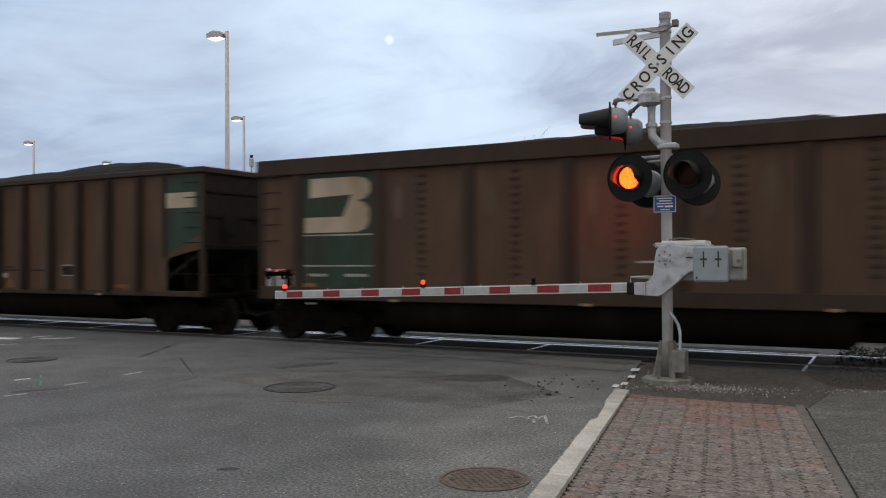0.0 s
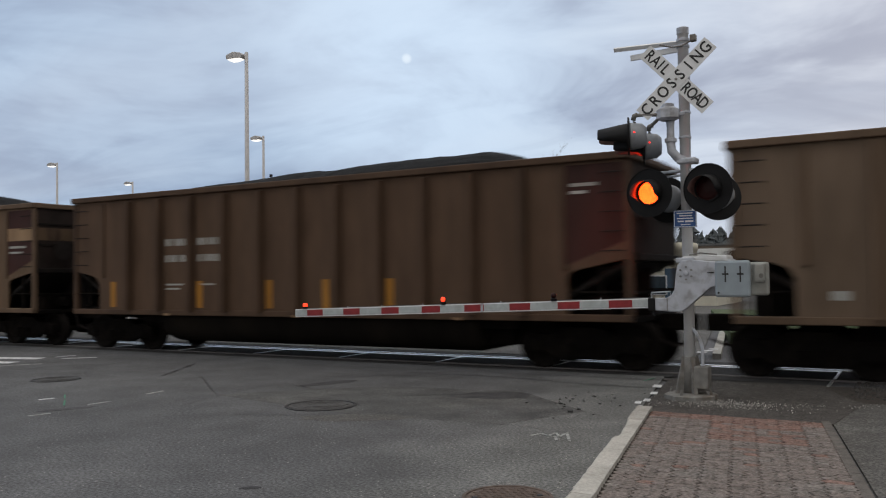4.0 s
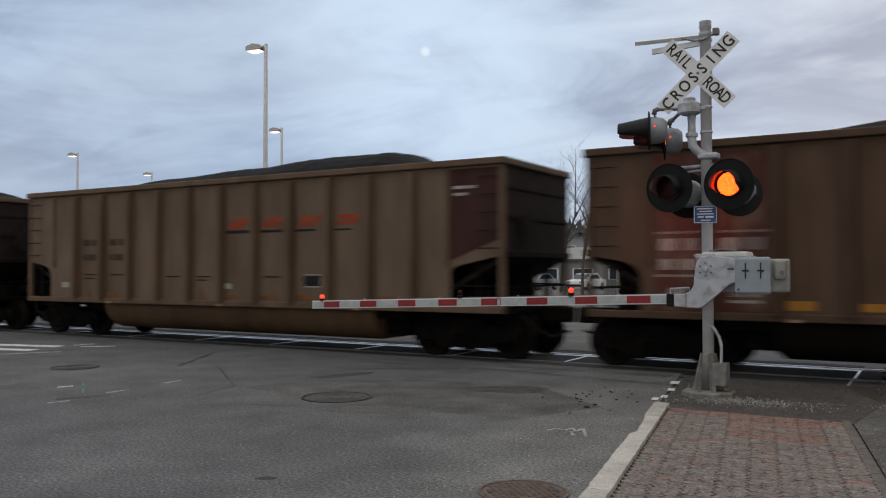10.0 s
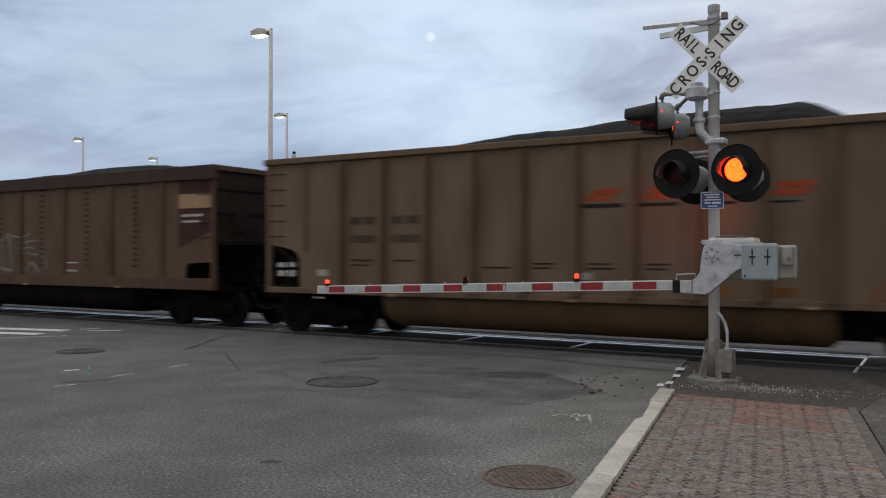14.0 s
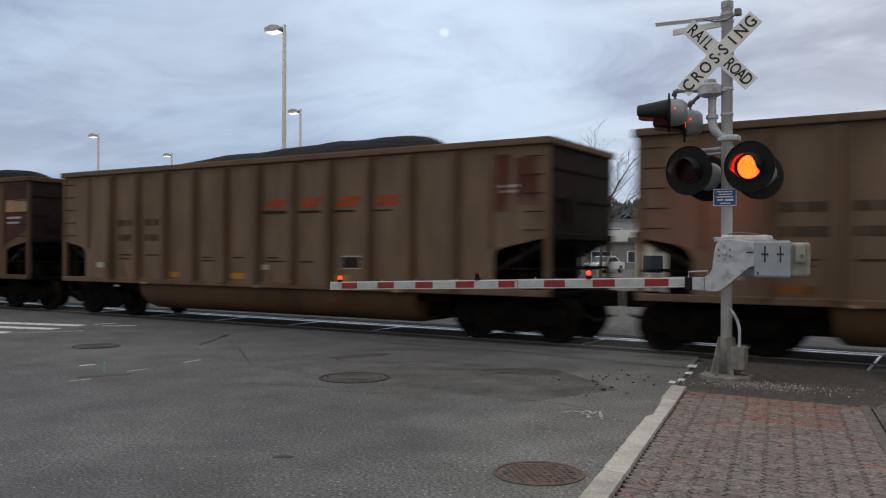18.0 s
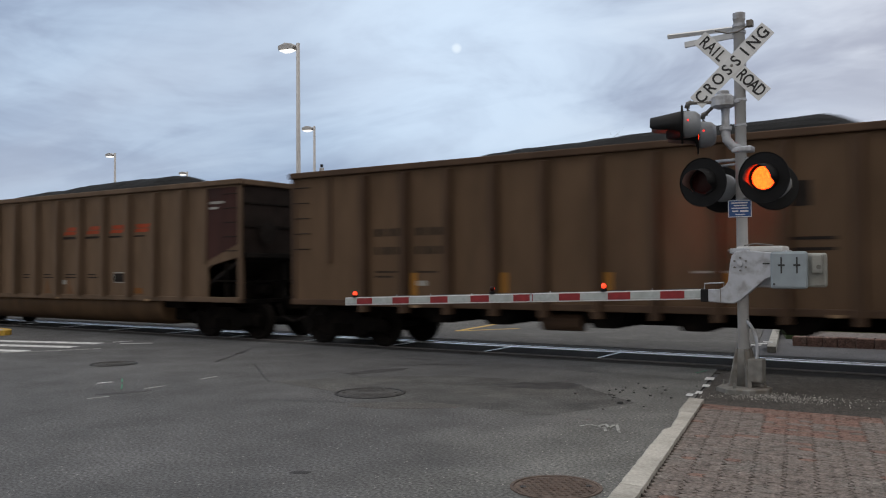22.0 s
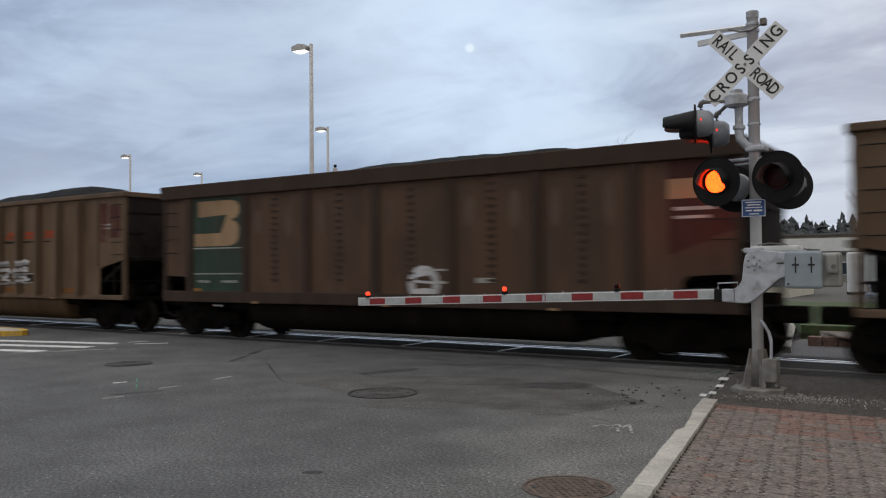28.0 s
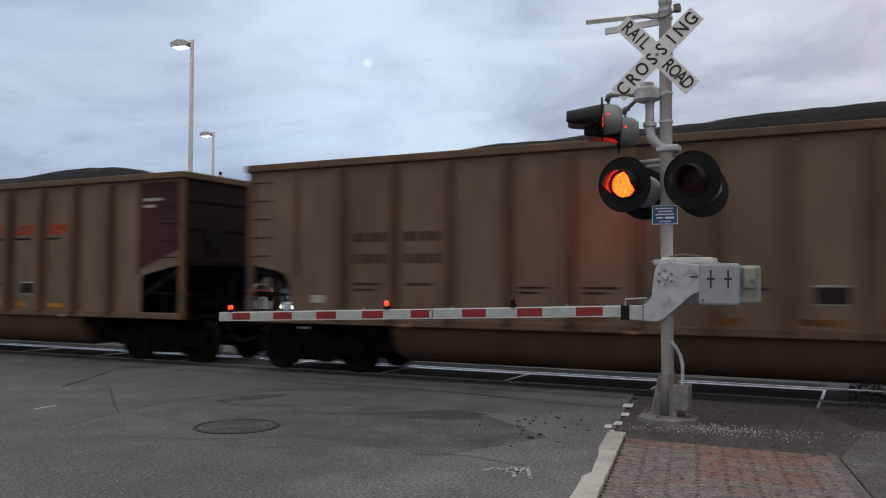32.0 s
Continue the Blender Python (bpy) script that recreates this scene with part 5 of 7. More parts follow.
def building(name, x0, y0, x1, y1, h, wall, label, storeys=1, win=None, parapet=0.0):
    b = thing(name, pose(0, 0, 0), label, "building")
    part("wall", box(x0, y0, -0.05, x1, y1, h, 0.02), wall, b)
    part("roof", box(x0 - 0.3, y0 - 0.3, h, x1 + 0.3, y1 + 0.3, h + 0.22, 0.02), ROOF, b)
    if parapet:
        part("parapet", box(x0 - 0.05, y0 - 0.05, h + 0.22, x1 + 0.05, y1 + 0.05, h + 0.22 + parapet, 0.02), WHITE_WALL, b)
    if win:
        n = int((x1 - x0) / win)
        for s in range(storeys):
            for i in range(n):
                cx = x0 + (i + 0.5) * (x1 - x0) / n
                z = h * (s + 0.25) / storeys
                w = part("window", box(cx - win * 0.3, y0 - 0.06, z, cx + win * 0.3, y0 + 0.02, z + h / storeys * 0.45), CAR_WHITE, b)
                part("pane", box(cx - win * 0.26, y0 - 0.075, z + 0.06, cx + win * 0.26, y0 - 0.055, z + h / storeys * 0.45 - 0.06), DARK_GLASS, w)
    return b


def far_buildings():
    b = building("cream_building", -15.6, 45.0, -9.2, 52.0, 2.35, CREAM, "low cream stucco building with a round roof drum", win=2.1)
    part("roof_drum", lathe([(1.35, 2.5), (1.35, 3.0), (1.40, 3.0), (1.40, 3.35), (1.2, 3.42)], 28, m=Matrix.Translation((-12.0, 47.0, 0))), CREAM, b, "round cream roof drum", True)
    part("door", box(-11.9, 44.95, 0.0, -11.0, 45.0, 2.0), mat("blue_door", (0.05, 0.10, 0.16), 0.5, var=0.1), b, "dark blue door")
    building("long_white_building", -60, 86, 46, 100, 2.7, mat("shaded_wall", (0.20, 0.20, 0.19), 0.8, var=0.1, scale=1), "long low commercial building with a white fascia", win=4.0, parapet=1.25)
    sign = thing("shop_sign", pose(-9.0, 85.7, 3.2), "small white and black shop sign on a fascia", "sign")
    part("panel", box(-0.5, -0.06, -0.25, 0.5, 0.0, 0.25), SIGN_WHITE, sign)
    part("mark", box(-0.35, -0.09, -0.12, 0.35, -0.06, 0.12), SIGN_BLACK, sign)
    building("grey_building", -62, 96, -34, 112, 5.5, mat("grey_siding", (0.22, 0.23, 0.25), 0.8, var=0.1, scale=1), "two-storey grey building beyond the lot", 2, 3.2)
    building("brick_building", -30, 104, -8, 116, 5.0, mat("brown_siding", (0.20, 0.16, 0.13), 0.8, var=0.1, scale=1), "two-storey brown building beyond the lot", 2, 3.2)


far_buildings()

BARK = mat("bark", (0.085, 0.07, 0.062), 0.95, var=0.3, scale=10, bump=0.5)
TWIG = mat("twig_bark", (0.11, 0.09, 0.085), 0.95, var=0.2, scale=10, bump=0.0)
# Far needles lightened to grey-blue: distance haze put into the colour.
FIR = mat("hazed_fir_needles", (0.060, 0.070, 0.074), 0.9, var=0.4, scale=2, bump=0.0)


def stick(bm, a, b, ra, rb, seg):
    d = (b - a).normalized()
    u = d.orthogonal().normalized()
    w = d.cross(u)
    lo, hi = [], []
    for k in range(seg):
        c = math.cos(6.28319 * k / seg) * u + math.sin(6.28319 * k / seg) * w
        lo.append(bm.verts.new(a + ra * c))
        hi.append(bm.verts.new(b + rb * c))
    for k in range(seg):
        bm.faces.new((lo[k], lo[(k + 1) % seg], hi[(k + 1) % seg], hi[k]))


def bare_tree(x, y, h, seed, label, spread=1.0):
    rng = random.Random(seed)
    t = thing("bare_tree", pose(x, y, 0), label, "tree", "bare trees")
    limbs, twigs = bmesh.new(), bmesh.new()

    def grow(p, d, length, r, level):
        steps = 3
        pts = [p]
        for i in range(steps):
            d = (d + Vector((rng.gauss(0, 0.12), rng.gauss(0, 0.12), rng.gauss(0.04, 0.06)))).normalized()
            pts.append(pts[-1] + d * length / steps)
        target = limbs if level < 2 else twigs
        for i in range(steps):
            ra, rb = r * (1 - 0.55 * i / steps), r * (1 - 0.55 * (i + 1) / steps)
            stick(target, pts[i], pts[i + 1], ra, rb, 6 if level < 2 else 3)
        if level >= 4:
            return
        for k in range({0: 7, 1: 5, 2: 4, 3: 3}[level]):
            s = 0.35 + 0.65 * (k + rng.random() * 0.8) / {0: 7, 1: 5, 2: 4, 3: 3}[level]
            i = min(int(s * steps), steps - 1)
            q = pts[i].lerp(pts[i + 1], min(1.0, s * steps - i))
            a = rng.random() * 6.283
            side = Vector((math.cos(a), math.sin(a), 0))
            nd = (d * 0.75 + side * spread * rng.uniform(0.5, 0.9) + Vector((0, 0, 0.25))).normalized()
            grow(q, nd, length * rng.uniform(0.42, 0.62), r * 0.42, level + 1)

    grow(Vector((0, 0, -0.05)), Vector((0, 0, 1)), h * 0.62, h * 0.014, 0)
    part("trunk", limbs, BARK, t)
    part("crown", twigs, TWIG, t)


bare_tree(-5.1, 46.0, 7.0, 1, "slender bare street tree by the lot", 0.55)
bare_tree(-29.0, 58.0, 10.2, 2, "tall broad bare tree behind the lot", 1.25)
bare_tree(-25.2, 60.0, 10.4, 3, "tall broad bare tree behind the lot", 1.25)
bare_tree(-21.5, 55.0, 9.4, 4, "tall broad bare tree behind the lot", 1.2)
bare_tree(-33.5, 61.0, 10.3, 12, "tall broad bare tree behind the lot", 1.3)
bare_tree(-15.0, 62.0, 7.6, 5, "bare tree behind the cream building")
bare_tree(0.5, 52.0, 7.5, 6, "slender bare street tree by the lot", 0.6)


def fir_ridge():
    rng = random.Random(9)
    bm = bmesh.new()
    for i in range(760):
        x, y = rng.uniform(-150, 90), rng.uniform(190, 260)
        h = rng.uniform(4.0, 9.5) + 2.2 * math.sin(x * 0.05) + (2.5 if rng.random() < 0.12 else 0)
        z0 = 4.0 + (y - 190) * 0.06
        r = h * rng.uniform(0.30, 0.52)
        tiers = 8
        for k in range(tiers):
            # boughs of uneven reach; broad and blunt below, thin at the tip
            zb = z0 + h * (0.02 + 0.9 * k / tiers)
            rr = r * (1 - (k / tiers) ** 1.6) * rng.uniform(0.7, 1.2) + 0.12
            n = 6
            top = bm.verts.new((x + rng.uniform(-0.3, 0.3), y, zb + h * rng.uniform(0.14, 0.22)))
            a0 = rng.random() * 6
            ring = [bm.verts.new((x + rr * rng.uniform(0.35, 1.3) * math.cos(a0 + j * 6.283 / n), y + rr * rng.uniform(0.35, 1.3) * math.sin(a0 + j * 6.283 / n), zb + rng.uniform(-0.7, 0.5))) for j in range(n)]
            for j in range(n):
                bm.faces.new((ring[j], ring[(j + 1) % n], top))
    tagged(link("fir_wood", bm, FIR), "dark wood of firs on a far ridge", "woods", kind="stuff")
    bank = slab([(-260, 175), (160, 175), (160, 330), (-260, 330)], -0.05, 7.5)
    tagged(link("far_bank", bank, mat("brushy_bank", (0.085, 0.078, 0.070), 0.95, var=0.4, scale=0.4)), "dark brushy bank below the far firs", "hill", kind="structure")


fir_ridge()
# ---- the coal train ----
CAR_LEN, CAR_PITCH = 14.58, 16.2
WHEEL_R = 0.457
SIDE_Y = 1.53
Q = dict(var=0.15, scale=3.0, bump=0.10, bscale=22, tscale=1.1, stretch=(1, 1, 0.30), spec=0.10, shift=1.0)
TAN = mat("tan_car_paint", (0.139, 0.094, 0.063), 0.65, 0.0, tint=(0.104, 0.069, 0.045), tmix=0.7, **Q)
TAN_GREY = mat("grey_tan_car_paint", (0.146, 0.105, 0.076), 0.65, 0.0, tint=(0.112, 0.080, 0.056), tmix=0.7, **Q)
TAN_PALE = mat("pale_tan_car_paint", (0.163, 0.120, 0.089), 0.65, 0.0, tint=(0.126, 0.092, 0.065), tmix=0.7, **Q)
BROWN = mat("dusty_brown_car_paint", (0.098, 0.062, 0.042), 0.65, 0.0, tint=(0.086, 0.054, 0.037), tmix=0.7, **Q)
DARK = mat("dark_brown_car_paint", (0.086, 0.053, 0.037), 0.65, 0.0, tint=(0.068, 0.045, 0.033), tmix=0.7, **Q)
RUSTY = mat("rusty_ochre_car_paint", (0.118, 0.076, 0.048), 0.65, 0.0, tint=(0.082, 0.052, 0.034), tmix=0.7, **Q)
# Ribs take darker copies of the paints, with their shading put into the colour.
TAN_RIB = mat("tan_rib", (0.128, 0.087, 0.060), 0.65, 0.0, tint=(0.092, 0.063, 0.043), tmix=0.7, **Q)
BROWN_RIB = mat("brown_rib", (0.084, 0.053, 0.036), 0.65, 0.0, tint=(0.060, 0.039, 0.028), tmix=0.7, **Q)
DARK_RIB = mat("dark_rib", (0.050, 0.034, 0.026), 0.65, 0.1, tint=(0.042, 0.029, 0.024), tmix=0.7, **Q)
MAROON = mat("maroon_panel", (0.082, 0.030, 0.024), 0.6, tint=(0.13, 0.085, 0.062), tmix=0.85, **{**Q, "tscale": 2.6, "stretch": (1, 1, 0.6)})
DKRED = mat("dark_red_panel", (0.050, 0.022, 0.019), 0.6, tint=(0.033, 0.020, 0.018), tmix=0.8, **Q)
GREEN = mat("green_panel", (0.034, 0.054, 0.041), 0.6, tint=(0.04, 0.036, 0.028), tmix=0.8, **Q)
CREAMY = mat("cream_marking", (0.40, 0.34, 0.26), 0.6, tint=(0.24, 0.17, 0.11), tmix=0.7, **Q)
BUFF = mat("buff_stripe", (0.30, 0.20, 0.12), 0.6, tint=(0.2, 0.12, 0.075), tmix=0.7, **Q)
# The same buff with the car end's shade put into its colour.
SHADED_BUFF = mat("shaded_buff_stripe", (0.105, 0.070, 0.045), 0.8, tint=(0.045, 0.030, 0.022), tmix=0.9, **{**Q, "tscale": 2.4})
RED_GRIME = mat("red_rust_sheet", (0.092, 0.036, 0.020), 0.8, tint=(0.046, 0.026, 0.019), tmix=1.0, **{**Q, "tscale": 3.0})
PALE = mat("pale_marking", (0.36, 0.36, 0.34), 0.6, tint=(0.2, 0.19, 0.17), tmix=0.7, **Q)
REDMARK = mat("faded_red_marking", (0.30, 0.055, 0.025), 0.6, tint=(0.19, 0.06, 0.035), tmix=0.8, **Q)
INK = mat("dark_marking", (0.026, 0.022, 0.021), 0.8, spec=0.05, var=0.2)
NUMBER = mat("faded_number", (0.046, 0.035, 0.027), 0.8, spec=0.05, var=0.2)
OCHRE = mat("ochre_marking", (0.36, 0.17, 0.035), 0.6, tint=(0.20, 0.10, 0.04), tmix=0.6, **Q)
RUST = mat("orange_rust", (0.20, 0.085, 0.028), 0.8, tint=(0.060, 0.036, 0.022), tmix=1.0, **{**Q, "tscale": 3.0})
RUST_FAINT = mat("faint_rust_bloom", (0.155, 0.083, 0.045), 0.8, tint=(0.115, 0.072, 0.046), tmix=1.0, **{**Q, "tscale": 4.0})
SPRAY = mat("sprayed_white", (0.50, 0.50, 0.52), 0.6, tint=(0.3, 0.3, 0.31), tmix=0.6, **Q)
SPRAY_GREY = mat("sprayed_grey", (0.200, 0.190, 0.190), 0.6, tint=(0.120, 0.102, 0.094), tmix=0.8, **Q)
SPRAY_DIM = mat("sprayed_dull_white", (0.27, 0.28, 0.29), 0.6, tint=(0.17, 0.16, 0.16), tmix=0.8, **Q)
TAG_GREY = mat("faded_blue_grey_spray", (0.150, 0.160, 0.165), 0.6, tint=(0.085, 0.075, 0.068), tmix=0.9, **Q)
DUST = mat("pale_dust_wear", (0.105, 0.076, 0.057), 0.8, tint=(0.088, 0.058, 0.042), tmix=0.9, **Q)
# End and recess sheets: shade between the cars put into near-black colours.
INSIDE = mat("shaded_end_sheet", (0.009, 0.007, 0.006), 0.9, spec=0.2, var=0.3, scale=3, bump=0.2, tint=(0.017, 0.012, 0.010), tmix=0.6, tscale=1.5)
END_PLATE = mat("shaded_end_plate", (0.023, 0.016, 0.014), 0.9, spec=0.2, var=0.3, scale=3, bump=0.2, tint=(0.018, 0.014, 0.012), tmix=0.7, tscale=1.5, shift=1.0)
TUB_TAN = mat("tan_tub", (0.100, 0.062, 0.036), 0.6, 0.0, tint=(0.070, 0.043, 0.026), tmix=0.8, **Q)
TUB_DARK = mat("black_tub", (0.009, 0.0075, 0.0065), 0.9, 0.0, tint=(0.018, 0.014, 0.011), tmix=0.6, **{**Q, "spec": 0.05})

meshes = {}


def share(name, key, make, material, parent, m=None, label="", smooth=False):
    """A part whose mesh is built once for each look and then shared."""
    k = (name, key, material.name)
    if k not in meshes:
        me = bpy.data.meshes.new(name)
        bm = make()
        bm.to_mesh(me)
        bm.free()
        if smooth:
            me.polygons.foreach_set("use_smooth", [True] * len(me.polygons))
        me.materials.append(material)
        meshes[k] = me
    ob = new(name, meshes[k])
    ob.parent = parent
    if m is not None:
        ob.matrix_basis = m
    return tagged(ob, label) if label else ob


RIBS = [2.1 + 1.0465 * k for k in range(11)]
END_RIBS = [1.10, CAR_LEN - 1.24]
STEEL_RIBS = [1.02, 3.03, 5.02, 6.98, 8.92, 10.85, 12.75]


def side_outline(steel=False):
    """The side sheet, cut away over the trucks: a low notch on old cars, a sloping one on the newer."""
    z0, b = 1.02, CAR_LEN
    if steel:
        return [(0.93, z0), (b - 1.0, z0), (b - 1.0, 1.45), (b - 0.9, 1.55), (b, 1.58), (b, 3.78), (0, 3.78), (0, 1.58), (0.83, 1.55), (0.93, 1.45)]
    return [(0.96, z0), (b - 1.18, z0), (b - 1.18, 1.70), (b - 1.12, 1.78), (b - 0.98, 1.83), (b, 2.03), (b, 3.78), (0, 3.78), (0, 2.0), (0.66, 1.88), (0.86, 1.80), (0.96, 1.64)]


def rib_mesh(w, d, z0, z1):
    bm = bmesh.new()
    pts = [(-w / 2, 0), (-w * 0.32, -d), (w * 0.32, -d), (w / 2, 0)]
    lo = [bm.verts.new((x, y, z0)) for x, y in pts]
    hi = [bm.verts.new((x, y if k in (0, 3) else y * 0.9, z1)) for k, (x, y) in enumerate(pts)]
    for i in range(3):
        bm.faces.new((lo[i], lo[i + 1], hi[i + 1], hi[i]))
    bm.faces.new(lo[::-1])
    bm.faces.new(hi)
    bm.faces.new((lo[3], lo[0], hi[0], hi[3]))
    bmesh.ops.recalc_face_normals(bm, faces=bm.faces[:])
    return bm


def coal_mesh(seed, full=1.0):
    rng = random.Random(seed)
    start, peak, top = rng.uniform(3.2, 4.4), rng.uniform(10.6, 11.8), rng.uniform(0.50, 0.60)
    end = peak + rng.uniform(0.9, 1.6)
    off = rng.uniform(0, 50)
    bm = bmesh.new()
    nx, ny = 64, 12
    grid = []
    for i in range(nx + 1):
        x = 0.08 + (CAR_LEN - 0.16) * i / nx
        if x < peak:
            h = 0.24 + (top - 0.24) * max(0.0, (x - start) / (peak - start)) ** 0.55
        else:
            u = min(1.0, (x - peak) / (end - peak))
            h = top * (1 - u * u * (3 - 2 * u)) + 0.12 * u
        row = []
        for j in range(ny + 1):
            y = -1.47 + 2.94 * j / ny
            c = max(0.0, 1 - (abs(y) / 1.47) ** 3.0)
            z = 3.74 + h * full * c + 0.06 * noise.noise(Vector((x * 0.8 + off, y * 0.9, 0))) * c + 0.03 * noise.noise(Vector((x * 4 + off, y * 4, 3)))
            row.append(bm.verts.new((x, y, z)))
        grid.append(row)
    for i in range(nx):
        for j in range(ny):
            bm.faces.new((grid[i][j], grid[i + 1][j], grid[i + 1][j + 1], grid[i][j + 1]))
    return bm


def tub_mesh():
    prof = [(-1.42, 1.0), (-1.42, 0.78), (-1.36, 0.55), (-1.20, 0.38), (-0.95, 0.29), (0.95, 0.29), (1.20, 0.38), (1.36, 0.55), (1.42, 0.78), (1.42, 1.0)]
    bm = bmesh.new()
    rows = []
    for x, s in ((3.05, 0.55), (3.07, 0.88), (3.18, 1.0), (11.40, 1.0), (11.51, 0.88), (11.53, 0.55)):
        rows.append([bm.verts.new((x, y, 1.0 - (1.0 - z) * s)) for y, z in prof])
    for p, q in zip(rows, rows[1:]):
        for k in range(len(prof) - 1):
            bm.faces.new((p[k], q[k], q[k + 1], p[k + 1]))
        bm.faces.new((p[-1], q[-1], q[0], p[0]))
    bm.faces.new(rows[0])
    bm.faces.new(rows[-1][::-1])
    bmesh.ops.recalc_face_normals(bm, faces=bm.faces[:])
    return bm


def frame_mesh():
    """Cast side frame of a truck with its spring nest."""
    o = [(-1.18, 0.34), (-1.20, 0.58), (-1.02, 0.66), (-0.62, 0.64), (-0.34, 0.78), (0.34, 0.78), (0.62, 0.64), (1.02, 0.66), (1.20, 0.58), (1.18, 0.34), (0.74, 0.36), (0.50, 0.22), (-0.50, 0.22), (-0.74, 0.36)]
    bm = prism(o, -0.08, 0.08)
    for x in (-0.18, 0.0, 0.18):
        rod((x, -0.11, 0.26), (x, -0.11, 0.50), 0.07, seg=8, bm=bm)
    for x in (-0.885, 0.885):
        rod((x, -0.13, 0.457), (x, -0.02, 0.457), 0.12, 0.14, 12, bm=bm)
    return bm


def wheelset_mesh():
    bm = bmesh.new()
    prof = [(0.08, -0.07), (0.14, -0.07), (0.15, -0.02), (0.36, 0.0), (0.38, -0.06), (0.45, -0.06), (WHEEL_R, 0.05), (0.475, 0.06), (0.475, 0.085), (0.38, 0.085), (0.36, 0.03), (0.15, 0.06), (0.08, 0.07)]
    lathe(prof, 28, bm=bm, m=None)
    vs = bm.verts[:]
    bmesh.ops.transform(bm, matrix=pose(0, -0.755, 0, -90, 0, 0), verts=vs)
    two = lathe(prof, 28, m=pose(0, 0.755, 0, 90, 0, 0))
    me = bpy.data.meshes.new("tmp")
    two.to_mesh(me)
    two.free()
    bm.from_mesh(me)
    bpy.data.meshes.remove(me)
    rod((0, -0.9, 0), (0, 0.9, 0), 0.075, seg=12, bm=bm)
    for s in (-1, 1):
        for k in range(3):
            a = k * 2.094
            box(-0.02, s * 0.80 - 0.03, 0.2, 0.02, s * 0.80 + 0.03, 0.30, bm=bm, m=Matrix.Rotation(a, 4, "Y"))
    return bm


def stroke_mesh(points, w, ribs, depth, lift=0.0):
    """A sprayed line on the car's side that follows the ribs in and out."""
    bm = bmesh.new()
    fine = []
    for a, b in zip(points, points[1:]):
        a, b = Vector(a), Vector(b)
        k = max(2, int((b - a).length / 0.05))
        fine += [a.lerp(b, i / k) for i in range(k)]
    fine.append(Vector(points[-1]))
    rows = []
    for i, p in enumerate(fine):
        d = (fine[min(i + 1, len(fine) - 1)] - fine[max(i - 1, 0)]).normalized()
        s = Vector((-d.y, d.x)) * w / 2
        near = min((abs(p.x - r) for r in ribs), default=9)
        y = -SIDE_Y - 0.006 - lift - (depth if near < 0.085 else 0.0)
        rows.append((bm.verts.new((p.x - s.x, y, p.y - s.y)), bm.verts.new((p.x + s.x, y, p.y + s.y))))
    for p, q in zip(rows, rows[1:]):
        bm.faces.new((p[0], p[1], q[1], q[0]))
    return bm


def rivet_mesh():
    """Two staggered columns of short raised rivet straps."""
    bm = bmesh.new()
    for k in range(15):
        z = 1.45 + k * 0.145
        box(-0.075 + 0.02 * (k % 2), -0.022, z, 0.085 + 0.02 * (k % 2), 0.002, z + 0.045, bm=bm)
    return bm


cars, wheelsets = [], []


